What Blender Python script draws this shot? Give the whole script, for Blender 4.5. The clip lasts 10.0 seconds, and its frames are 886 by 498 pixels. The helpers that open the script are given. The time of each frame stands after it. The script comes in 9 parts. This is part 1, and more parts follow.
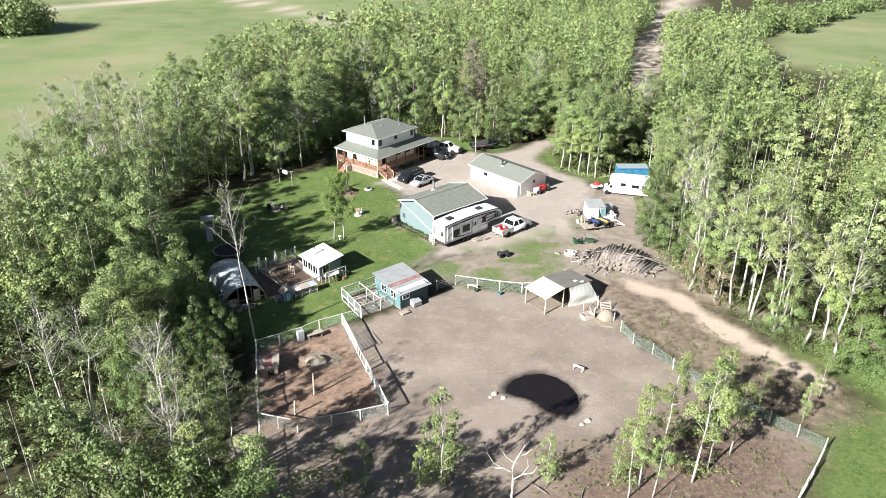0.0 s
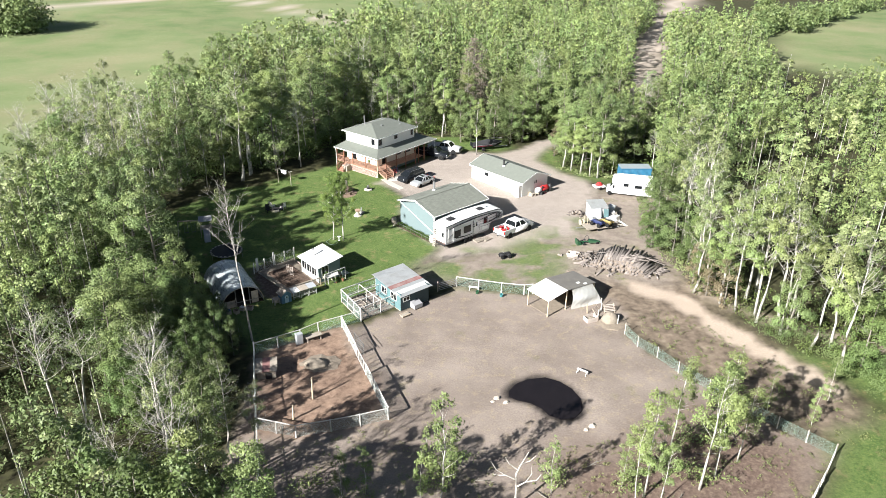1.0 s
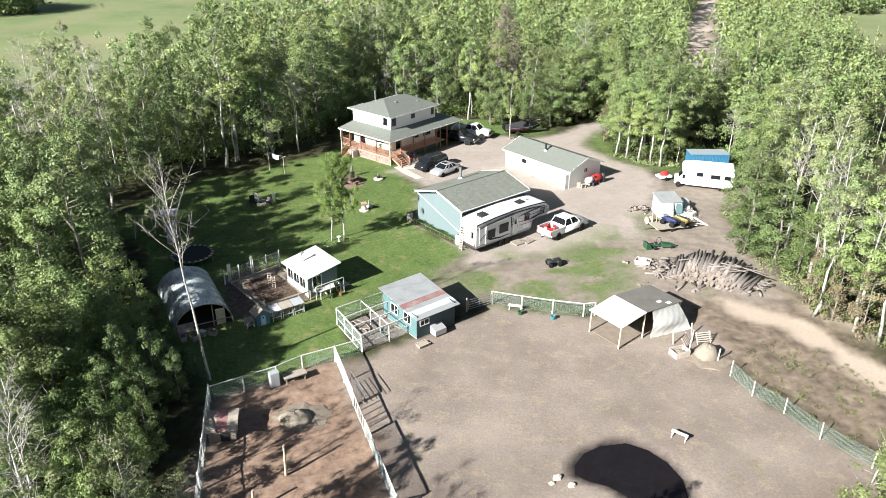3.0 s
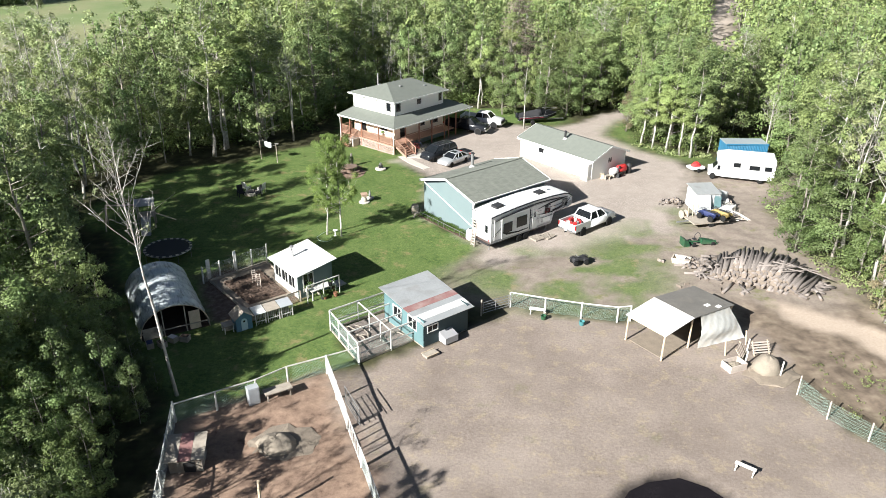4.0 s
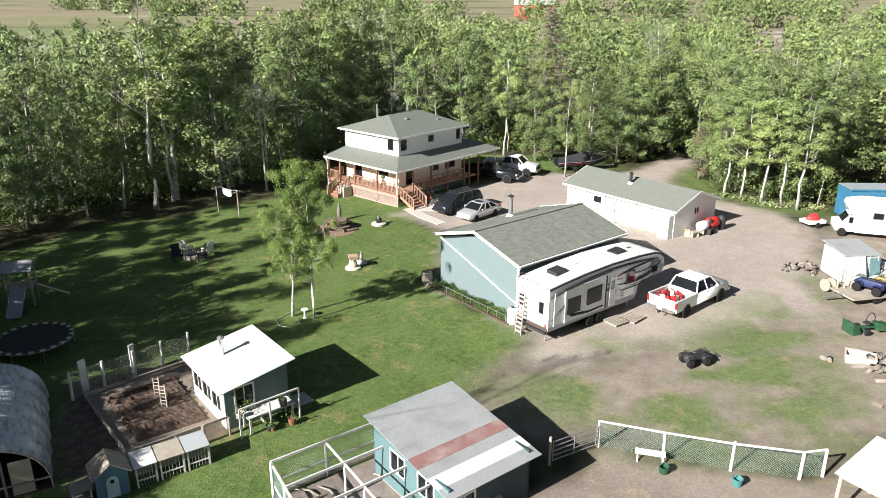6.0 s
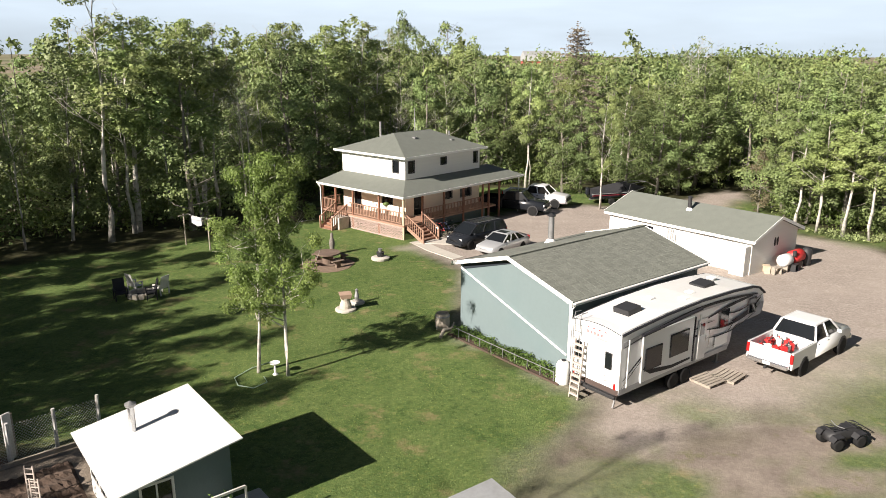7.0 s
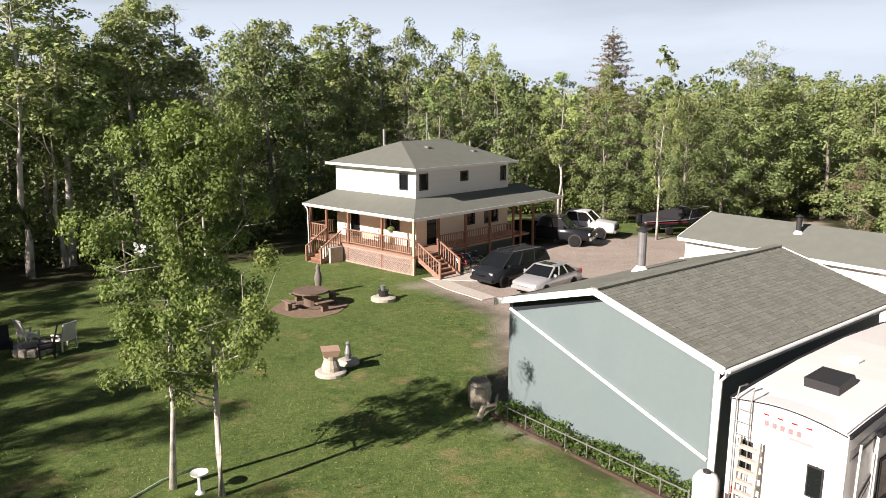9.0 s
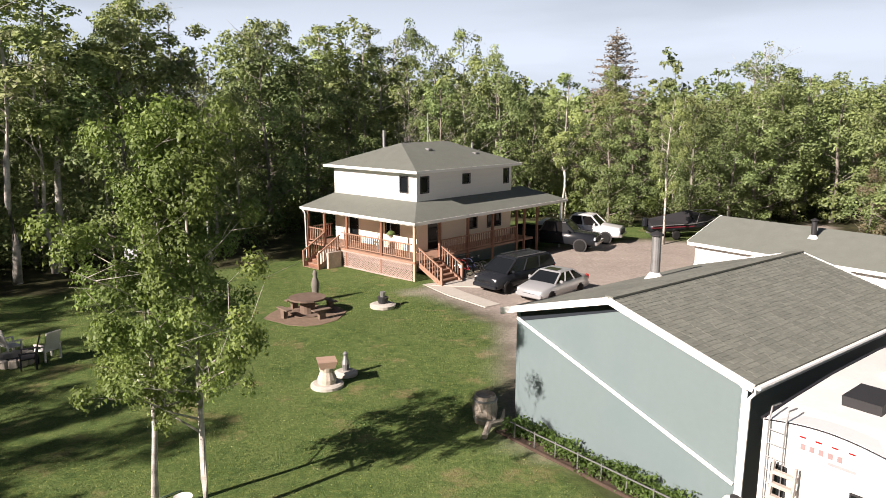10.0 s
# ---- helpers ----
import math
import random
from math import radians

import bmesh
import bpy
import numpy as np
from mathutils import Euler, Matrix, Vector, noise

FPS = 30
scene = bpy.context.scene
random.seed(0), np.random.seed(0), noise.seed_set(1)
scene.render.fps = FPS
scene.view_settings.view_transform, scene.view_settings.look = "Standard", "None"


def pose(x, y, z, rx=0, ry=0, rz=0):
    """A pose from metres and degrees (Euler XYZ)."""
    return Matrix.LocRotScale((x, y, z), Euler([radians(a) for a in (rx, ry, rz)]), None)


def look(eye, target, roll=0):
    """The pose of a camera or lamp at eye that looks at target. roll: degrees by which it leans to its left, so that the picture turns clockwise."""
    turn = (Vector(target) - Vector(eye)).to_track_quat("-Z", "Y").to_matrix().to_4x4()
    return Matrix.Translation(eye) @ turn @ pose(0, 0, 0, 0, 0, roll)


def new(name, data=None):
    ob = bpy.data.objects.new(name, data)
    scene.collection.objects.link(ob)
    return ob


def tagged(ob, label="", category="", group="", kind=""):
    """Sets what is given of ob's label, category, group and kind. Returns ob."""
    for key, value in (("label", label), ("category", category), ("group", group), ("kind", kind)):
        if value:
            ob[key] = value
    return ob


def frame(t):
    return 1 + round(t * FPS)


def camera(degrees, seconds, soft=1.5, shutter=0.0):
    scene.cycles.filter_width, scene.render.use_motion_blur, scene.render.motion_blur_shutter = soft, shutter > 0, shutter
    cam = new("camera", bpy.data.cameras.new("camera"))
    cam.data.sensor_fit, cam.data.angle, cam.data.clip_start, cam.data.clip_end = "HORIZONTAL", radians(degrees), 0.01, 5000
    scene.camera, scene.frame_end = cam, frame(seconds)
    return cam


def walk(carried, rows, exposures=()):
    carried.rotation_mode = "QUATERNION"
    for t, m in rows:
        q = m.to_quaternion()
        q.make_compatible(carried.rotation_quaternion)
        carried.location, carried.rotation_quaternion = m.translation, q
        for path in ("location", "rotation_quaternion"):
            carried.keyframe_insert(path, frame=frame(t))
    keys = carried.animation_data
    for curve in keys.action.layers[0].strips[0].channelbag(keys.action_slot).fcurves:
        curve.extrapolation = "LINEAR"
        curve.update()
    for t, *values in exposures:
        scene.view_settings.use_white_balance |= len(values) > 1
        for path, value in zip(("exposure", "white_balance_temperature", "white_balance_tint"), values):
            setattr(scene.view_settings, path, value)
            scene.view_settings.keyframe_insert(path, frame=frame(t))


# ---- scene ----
# ---- camera ----
cam = camera(62.8, 10.0, 0.8)
PATH = [
    (0, (0.588, 0.617, 41.136), (0.56, 2.416, 40.263), 0.5),
    (0.5, (0.42, 1.162, 40.905), (0.393, 2.961, 40.032), 0.6),
    (1, (0.371, 1.821, 40.68), (0.345, 3.621, 39.807), 0.6),
    (1.5, (0.569, 5.765, 39.011), (0.526, 7.565, 38.14), 0.5),
    (2, (0.241, 11.254, 36.971), (0.181, 13.055, 36.102), 0.5),
    (2.5, (-0.436, 16.66, 34.317), (-0.506, 18.462, 33.452), 0.4),
    (3, (-1.021, 20.999, 31.758), (-1.097, 22.797, 30.887), 0.3),
    (4.5, (-2.287, 32.451, 25.241), (-2.378, 34.261, 24.393), 0.5),
    (5, (-2.782, 37.43, 22.974), (-2.878, 39.253, 22.158), 0.4),
    (5.5, (-3.43, 42.996, 20.615), (-3.531, 44.851, 19.875), 0.4),
    (6, (-4.136, 49.279, 18.161), (-4.245, 51.161, 17.493), 0.2),
    (6.2, (-4.49, 51.845, 16.916), (-4.602, 53.737, 16.278), 0.3),
    (7.3, (-5.921, 62.244, 12.212), (-6.051, 64.181, 11.732), 0.2),
    (7.5, (-6.268, 64.099, 11.599), (-6.398, 66.041, 11.138), 0.3),
    (8, (-7.086, 69.287, 10.274), (-7.219, 71.24, 9.865), 0.1),
    (8.5, (-7.188, 71.182, 9.659), (-7.33, 73.137, 9.262), 0.1),
    (9, (-7.402, 71.793, 9.39), (-7.539, 73.75, 9.003), 0.1),
    (9.5, (-7.444, 72.489, 9.326), (-7.584, 74.446, 8.939), 0.1),
    (10, (-7.587, 73.102, 9.179), (-7.724, 75.062, 8.803), 0.1),
]
walk(cam, [(t, look(eye, target, roll)) for t, eye, target, roll in PATH],
     [(0, 1.6, 5950, 10), (3, 1.58, 5950, 9), (5, 1.44, 5950, 9), (6.2, 1.31, 6150, 11), (7.5, 1.03, 6650, 16), (10, 1.01, 6650, 20)])

# ---- world, sun, exposure ----
SUN_AZ, SUN_EL = 224.5, 29.0          # the sun stands behind the camera's left shoulder
world = bpy.data.worlds.new("sky")
scene.world = world
world.use_nodes = True
wn, wl = world.node_tree.nodes, world.node_tree.links
for n in list(wn):
    wn.remove(n)
w_out, w_bg = wn.new("ShaderNodeOutputWorld"), wn.new("ShaderNodeBackground")
w_sky = wn.new("ShaderNodeTexSky")
w_sky.sky_type, w_sky.sun_disc = "NISHITA", False
w_sky.sun_elevation = radians(SUN_EL)
w_sky.sun_rotation = radians(90 - SUN_AZ)
w_sky.air_density, w_sky.dust_density, w_sky.ozone_density = 1.0, 1.6, 1.0
w_tc, w_map, w_noise, w_ramp, w_mix = (wn.new("ShaderNodeTexCoord"), wn.new("ShaderNodeMapping"), wn.new("ShaderNodeTexNoise"),
                                       wn.new("ShaderNodeValToRGB"), wn.new("ShaderNodeMix"))
w_map.inputs["Scale"].default_value = (1.0, 1.0, 6.0)
w_noise.inputs["Scale"].default_value, w_noise.inputs["Detail"].default_value = 1.7, 5.0
w_ramp.color_ramp.elements[0].position, w_ramp.color_ramp.elements[1].position = 0.36, 0.62
w_ramp.color_ramp.elements[0].color = (0.68, 0.68, 0.68, 1)
w_sep, w_low, w_mul = wn.new("ShaderNodeSeparateXYZ"), wn.new("ShaderNodeMapRange"), wn.new("ShaderNodeMath")
w_low.inputs["From Min"].default_value, w_low.inputs["From Max"].default_value = 0.08, 0.36     # thin bright haze low in the sky, all round
w_low.inputs["To Min"].default_value, w_low.inputs["To Max"].default_value = 1.0, 0.0
w_mul.operation = "MULTIPLY"
w_mix.data_type = "RGBA"
w_mix.inputs["B"].default_value = (18.9, 22.5, 25.3, 1)
wl.new(w_tc.outputs["Generated"], w_map.inputs["Vector"])
wl.new(w_map.outputs["Vector"], w_noise.inputs["Vector"])
wl.new(w_noise.outputs["Fac"], w_ramp.inputs["Fac"])
wl.new(w_tc.outputs["Generated"], w_sep.inputs["Vector"])
wl.new(w_sep.outputs["Z"], w_low.inputs["Value"])
wl.new(w_ramp.outputs["Color"], w_mul.inputs[0])
wl.new(w_low.outputs["Result"], w_mul.inputs[1])
wl.new(w_mul.outputs[0], w_mix.inputs["Factor"])
wl.new(w_sky.outputs["Color"], w_mix.inputs["A"])
wl.new(w_mix.outputs["Result"], w_bg.inputs["Color"])
w_bg.inputs["Strength"].default_value = 0.0198
wl.new(w_bg.outputs["Background"], w_out.inputs["Surface"])

sun = new("sun", bpy.data.lights.new("sun", "SUN"))
sun.data.energy, sun.data.angle, sun.data.color = 5.0, radians(0.55), (1.0, 0.93, 0.82)
_d = Vector((math.cos(radians(SUN_AZ)) * math.cos(radians(SUN_EL)), math.sin(radians(SUN_AZ)) * math.cos(radians(SUN_EL)), math.sin(radians(SUN_EL))))
sun.matrix_world = look(_d * 120 + Vector((0, 90, 0)), (0, 90, 0))

# ---- materials ----
MATS = {}


def mat(name, color, rough=0.7, metal=0.0, vary=0.12, scale=3.0, bump=0.0, bump_scale=20.0, spec=0.5, dirt=None, dirt_amount=0.35, dirt_scale=1.2, island=0.0, stretch=(1, 1, 1)):
    """A surface with two scales of tone, optional stains and fine relief."""
    if name in MATS:
        return MATS[name]
    m = bpy.data.materials.new(name)
    m.use_nodes = True
    nt = m.node_tree
    N, L = nt.nodes, nt.links
    b = N["Principled BSDF"]
    b.inputs["Roughness"].default_value, b.inputs["Metallic"].default_value = rough, metal
    b.inputs["Specular IOR Level"].default_value = spec
    tc, mp = N.new("ShaderNodeTexCoord"), N.new("ShaderNodeMapping")
    mp.inputs["Scale"].default_value = stretch
    L.new(tc.outputs["Object"], mp.inputs["Vector"])
    n1, n2 = N.new("ShaderNodeTexNoise"), N.new("ShaderNodeTexNoise")
    n1.inputs["Scale"].default_value, n1.inputs["Detail"].default_value = scale, 4.0
    n2.inputs["Scale"].default_value, n2.inputs["Detail"].default_value = scale * 9, 3.0
    L.new(mp.outputs["Vector"], n1.inputs["Vector"])
    L.new(mp.outputs["Vector"], n2.inputs["Vector"])
    add = N.new("ShaderNodeMath")
    add.operation = "ADD"
    L.new(n1.outputs["Fac"], add.inputs[0])
    L.new(n2.outputs["Fac"], add.inputs[1])
    rng = N.new("ShaderNodeMapRange")
    rng.inputs["From Min"].default_value, rng.inputs["From Max"].default_value = 0.6, 1.4
    rng.inputs["To Min"].default_value, rng.inputs["To Max"].default_value = 1 - vary, 1 + vary
    L.new(add.outputs[0], rng.inputs["Value"])
    hsv = N.new("ShaderNodeHueSaturation")
    hsv.inputs["Color"].default_value = (*color, 1)
    last = rng.outputs["Result"]
    if island:
        oi = N.new("ShaderNodeObjectInfo")
        ge = N.new("ShaderNodeNewGeometry")
        sm = N.new("ShaderNodeMath")
        sm.operation = "ADD"
        L.new(oi.outputs["Random"], sm.inputs[0])
        L.new(ge.outputs["Random Per Island"], sm.inputs[1])
        fr = N.new("ShaderNodeMath")
        fr.operation = "FRACT"
        L.new(sm.outputs[0], fr.inputs[0])
        r2 = N.new("ShaderNodeMapRange")
        r2.inputs["To Min"].default_value, r2.inputs["To Max"].default_value = 1 - island, 1 + island
        L.new(fr.outputs[0], r2.inputs["Value"])
        mu = N.new("ShaderNodeMath")
        mu.operation = "MULTIPLY"
        L.new(last, mu.inputs[0])
        L.new(r2.outputs["Result"], mu.inputs[1])
        last = mu.outputs[0]
    L.new(last, hsv.inputs["Value"])
    out = hsv.outputs["Color"]
    if dirt:
        n3, rp, mx = N.new("ShaderNodeTexNoise"), N.new("ShaderNodeValToRGB"), N.new("ShaderNodeMix")
        n3.inputs["Scale"].default_value, n3.inputs["Detail"].default_value = dirt_scale, 7.0
        L.new(mp.outputs["Vector"], n3.inputs["Vector"])
        rp.color_ramp.elements[0].position, rp.color_ramp.elements[1].position = 0.5, 0.72
        rp.color_ramp.elements[1].color = (dirt_amount, dirt_amount, dirt_amount, 1)
        L.new(n3.outputs["Fac"], rp.inputs["Fac"])
        mx.data_type = "RGBA"
        L.new(rp.outputs["Color"], mx.inputs["Factor"])
        L.new(out, mx.inputs["A"])
        mx.inputs["B"].default_value = (*dirt, 1)
        out = mx.outputs["Result"]
    L.new(out, b.inputs["Base Color"])
    if bump:
        nb, bp = N.new("ShaderNodeTexNoise"), N.new("ShaderNodeBump")
        nb.inputs["Scale"].default_value, nb.inputs["Detail"].default_value = bump_scale, 5.0
        L.new(mp.outputs["Vector"], nb.inputs["Vector"])
        L.new(nb.outputs["Fac"], bp.inputs["Height"])
        bp.inputs["Strength"].default_value, bp.inputs["Distance"].default_value = bump, 0.03
        L.new(bp.outputs["Normal"], b.inputs["Normal"])
    MATS[name] = m
    return m


def leaf_mat(name, color, translucent=0.42, vary=0.24, hue=0.018):
    m = bpy.data.materials.new(name)
    m.use_nodes = True
    nt = m.node_tree
    N, L = nt.nodes, nt.links
    b, out = N["Principled BSDF"], N["Material Output"]
    b.inputs["Roughness"].default_value, b.inputs["Specular IOR Level"].default_value = 0.55, 0.35
    oi, ge, hsv = N.new("ShaderNodeObjectInfo"), N.new("ShaderNodeNewGeometry"), N.new("ShaderNodeHueSaturation")
    tc, nz = N.new("ShaderNodeTexCoord"), N.new("ShaderNodeTexNoise")
    nz.inputs["Scale"].default_value = 0.16
    nv = N.new("ShaderNodeTexNoise")
    nv.inputs["Scale"].default_value, nv.inputs["Detail"].default_value = 0.28, 3.0
    L.new(ge.outputs["Position"], nv.inputs["Vector"])
    v3 = N.new("ShaderNodeMapRange")
    v3.inputs["From Min"].default_value, v3.inputs["From Max"].default_value = 0.3, 0.7
    v3.inputs["To Min"].default_value, v3.inputs["To Max"].default_value = 0.7, 1.3
    L.new(nv.outputs["Fac"], v3.inputs["Value"])
    L.new(ge.outputs["Position"], nz.inputs["Vector"])
    v = N.new("ShaderNodeMapRange")
    v.inputs["To Min"].default_value, v.inputs["To Max"].default_value = 1 - vary, 1 + vary
    L.new(ge.outputs["Random Per Island"], v.inputs["Value"])
    v2 = N.new("ShaderNodeMapRange")
    v2.inputs["To Min"].default_value, v2.inputs["To Max"].default_value = 0.72, 1.28
    L.new(oi.outputs["Random"], v2.inputs["Value"])
    mu = N.new("ShaderNodeMath")
    mu.operation = "MULTIPLY"
    L.new(v.outputs["Result"], mu.inputs[0])
    L.new(v2.outputs["Result"], mu.inputs[1])
    mv = N.new("ShaderNodeMath")
    mv.operation = "MULTIPLY"
    L.new(mu.outputs[0], mv.inputs[0])
    L.new(v3.outputs["Result"], mv.inputs[1])
    mu = mv
    h = N.new("ShaderNodeMapRange")
    h.inputs["From Min"].default_value, h.inputs["From Max"].default_value = 0.3, 0.7
    h.inputs["To Min"].default_value, h.inputs["To Max"].default_value = 0.5 - hue, 0.5 + hue
    L.new(nz.outputs["Fac"], h.inputs["Value"])
    L.new(h.outputs["Result"], hsv.inputs["Hue"])
    L.new(mu.outputs[0], hsv.inputs["Value"])
    hsv.inputs["Color"].default_value = (*color, 1)
    L.new(hsv.outputs["Color"], b.inputs["Base Color"])
    tr, mix = N.new("ShaderNodeBsdfTranslucent"), N.new("ShaderNodeMixShader")
    mix.inputs["Fac"].default_value = translucent
    h2 = N.new("ShaderNodeHueSaturation")
    h2.inputs["Saturation"].default_value, h2.inputs["Value"].default_value = 1.1, 1.3
    L.new(hsv.outputs["Color"], h2.inputs["Color"])
    L.new(h2.outputs["Color"], tr.inputs["Color"])
    L.new(b.outputs["BSDF"], mix.inputs[1])
    L.new(tr.outputs["BSDF"], mix.inputs[2])
    L.new(mix.outputs["Shader"], out.inputs["Surface"])
    MATS[name] = m
    return m


def glass_mat(name, color=(0.01, 0.012, 0.014), rough=0.08):
    return mat(name, color, rough, 0.0, 0.1, 2.0, spec=0.4)


LEAF_A = leaf_mat("aspen leaf", (0.19, 0.237, 0.085), 0.15)
LEAF_LAWN = leaf_mat("lawn aspen leaf", (0.195, 0.258, 0.066), 0.27)
WEED_LEAF = leaf_mat("weed leaf", (0.21, 0.235, 0.095), 0.3)
LEAF_B = leaf_mat("poplar leaf", (0.165, 0.215, 0.080), 0.14)
LEAF_Y = leaf_mat("young poplar leaf", (0.118, 0.162, 0.052), 0.14)
LEAF_C = leaf_mat("birch leaf", (0.205, 0.24, 0.105), 0.16)
LEAF_D = leaf_mat("dry leaf", (0.215, 0.185, 0.11), 0.25)
NEEDLE = leaf_mat("spruce needle", (0.24, 0.205, 0.155), 0.1, 0.3)
GRASS = leaf_mat("grass blade", (0.13, 0.165, 0.046), 0.2, 0.45)
BARK = mat("pale bark", (0.47, 0.445, 0.40), 0.85, 0, 0.35, 4.0, 0.4, 25, dirt=(0.07, 0.06, 0.05), dirt_amount=0.8, dirt_scale=3.0)
BARK_GREY = mat("grey bark", (0.22, 0.20, 0.17), 0.9, 0, 0.35, 4.0, 0.4, 25, dirt=(0.05, 0.045, 0.04), dirt_amount=0.7, dirt_scale=3.0)
SIDING = mat("white siding", (0.70, 0.69, 0.655), 0.55, 0, 0.04, 0.7, 0.05, 6, stretch=(0.3, 0.3, 14))
CREAM = mat("cream siding", (0.76, 0.66, 0.55), 0.6, 0, 0.05, 0.7, 0.05, 6, stretch=(0.3, 0.3, 14))
BLUE_SIDING = mat("blue grey siding", (0.150, 0.195, 0.202), 0.6, 0, 0.04, 0.6, 0.03, 8, dirt=(0.13, 0.185, 0.195), dirt_amount=0.5, dirt_scale=0.5)
TRIM = mat("white trim", (0.82, 0.82, 0.79), 0.5, 0, 0.05, 2.0)
SHINGLE = mat("grey green shingle", (0.178, 0.188, 0.160), 0.9, 0, 0.3, 0.9, 0.3, 60, island=0.12)
SHINGLE_H = mat("house shingle", (0.138, 0.15, 0.13), 0.9, 0, 0.12, 2.0, 0.3, 60, island=0.12)
LATTICE = mat("faded lattice", (0.40, 0.30, 0.26), 0.8, 0, 0.2, 3.0, 0.2, 14)
DECKWOOD = mat("red brown deck wood", (0.31, 0.185, 0.13), 0.7, 0, 0.2, 3.0, 0.2, 15)
POSTWOOD = mat("stained post", (0.22, 0.10, 0.06), 0.65, 0, 0.2, 3.0, 0.2, 15)
OLDWOOD = mat("weathered wood", (0.33, 0.29, 0.24), 0.9, 0, 0.25, 3.0, 0.4, 14, dirt=(0.14, 0.11, 0.085), dirt_amount=0.6)
GREYLUMBER = mat("grey pink lumber", (0.47, 0.41, 0.36), 0.85, 0, 0.25, 3.0, 0.3, 14, dirt=(0.25, 0.20, 0.17), dirt_amount=0.5)
PALEWOOD = mat("pale lumber", (0.52, 0.43, 0.31), 0.8, 0, 0.2, 3.0, 0.2, 14)
WHITEWOOD = mat("white painted wood", (0.60, 0.59, 0.56), 0.7, 0, 0.12, 3.0, dirt=(0.35, 0.32, 0.27), dirt_amount=0.5)
CONCRETE = mat("concrete", (0.46, 0.43, 0.38), 0.9, 0, 0.12, 1.5, 0.2, 30)
TIN = mat("galvanised roofing", (0.60, 0.61, 0.60), 0.42, 0.55, 0.12, 1.0, dirt=(0.42, 0.40, 0.37), dirt_amount=0.5, dirt_scale=0.8)
TIN_RED = mat("red roofing", (0.27, 0.145, 0.135), 0.55, 0.1, 0.2, 1.5, dirt=(0.45, 0.42, 0.38), dirt_amount=0.5)
WHITE_ROOF = mat("white roofing", (0.66, 0.66, 0.64), 0.45, 0, 0.05, 1.0, dirt=(0.6, 0.58, 0.54), dirt_amount=0.3)
TEAL = mat("teal painted board", (0.10, 0.175, 0.185), 0.7, 0, 0.15, 2.0, 0.1, 15)
TARP = mat("white tarpaulin", (0.47, 0.47, 0.45), 0.5, 0, 0.1, 1.5, 0.6, 2.5, dirt=(0.45, 0.40, 0.33), dirt_amount=0.5)
POLY = mat("grey greenhouse film", (0.42, 0.46, 0.48), 0.24, 0, 0.25, 1.2, 0.5, 3.0, stretch=(1, 4, 1), dirt=(0.14, 0.15, 0.15), dirt_amount=0.8, dirt_scale=1.6)
WHITE_PAINT = mat("white vehicle paint", (0.70, 0.70, 0.70), 0.25, 0, 0.03, 1.0)
SILVER_PAINT = mat("silver vehicle paint", (0.43, 0.44, 0.45), 0.28, 0.4, 0.03, 1.0)
BLACK_PAINT = mat("dark vehicle paint", (0.016, 0.018, 0.022), 0.22, 0.0, 0.05, 1.0, spec=0.3)
RV_GREY = mat("grey vehicle decal", (0.022, 0.022, 0.026), 0.55, 0, 0.08, 1.0, spec=0.2)
RV_LIGHT = mat("light grey decal", (0.33, 0.33, 0.34), 0.4, 0, 0.06, 1.0)
GLASS = glass_mat("dark window glass")
TYRE = mat("rubber", (0.018, 0.018, 0.018), 0.9, 0, 0.2, 5.0, spec=0.15)
RIM = mat("wheel metal", (0.38, 0.38, 0.38), 0.4, 0.3, 0.1, 3.0)
CHROME = mat("bright metal", (0.6, 0.6, 0.61), 0.25, 0.9, 0.1, 3.0)
STEEL = mat("dull steel", (0.30, 0.30, 0.30), 0.5, 0.6, 0.2, 4.0)
BLACK = mat("black plastic", (0.025, 0.025, 0.027), 0.6, 0, 0.15, 4.0)
RED = mat("red plastic", (0.50, 0.03, 0.03), 0.45, 0, 0.12, 3.0)
REDLAMP = mat("red lamp lens", (0.40, 0.015, 0.015), 0.25, 0, 0.05, 3.0)
CLEARLAMP = mat("clear lamp lens", (0.65, 0.66, 0.67), 0.15, 0.2, 0.05, 3.0)
GREEN_M = mat("green machine paint", (0.018, 0.075, 0.034), 0.5, 0, 0.15, 3.0, dirt=(0.12, 0.10, 0.07), dirt_amount=0.4)
BLUE_C = mat("blue container paint", (0.035, 0.145, 0.25), 0.5, 0, 0.1, 1.0, dirt=(0.09, 0.20, 0.30), dirt_amount=0.5)
BLUE_T = mat("dull blue paint", (0.028, 0.038, 0.11), 0.5, 0, 0.15, 3.0)
YELLOW_T = mat("dull yellow paint", (0.27, 0.205, 0.075), 0.6, 0, 0.15, 3.0)
FABRIC_PALE = mat("pale fabric", (0.66, 0.64, 0.60), 0.9, 0, 0.1, 3.0)
STONE = mat("pale stone", (0.47, 0.42, 0.35), 0.9, 0, 0.2, 3.0, 0.3, 14)
SOIL = mat("dark garden soil", (0.075, 0.05, 0.036), 0.95, 0, 0.3, 2.0, 0.9, 9)
STRAW = mat("straw", (0.215, 0.178, 0.138), 0.95, 0, 0.25, 2.0, 0.9, 14)
LOGBARK = mat("grey log bark", (0.19, 0.165, 0.15), 0.95, 0, 0.3, 2.0, 0.6, 16, island=0.3)
LOGEND = mat("cut log end", (0.19, 0.155, 0.125), 0.9, 0, 0.2, 4.0, island=0.2)
HAY = mat("hay", (0.25, 0.215, 0.17), 0.95, 0, 0.25, 2.0, 0.9, 12)
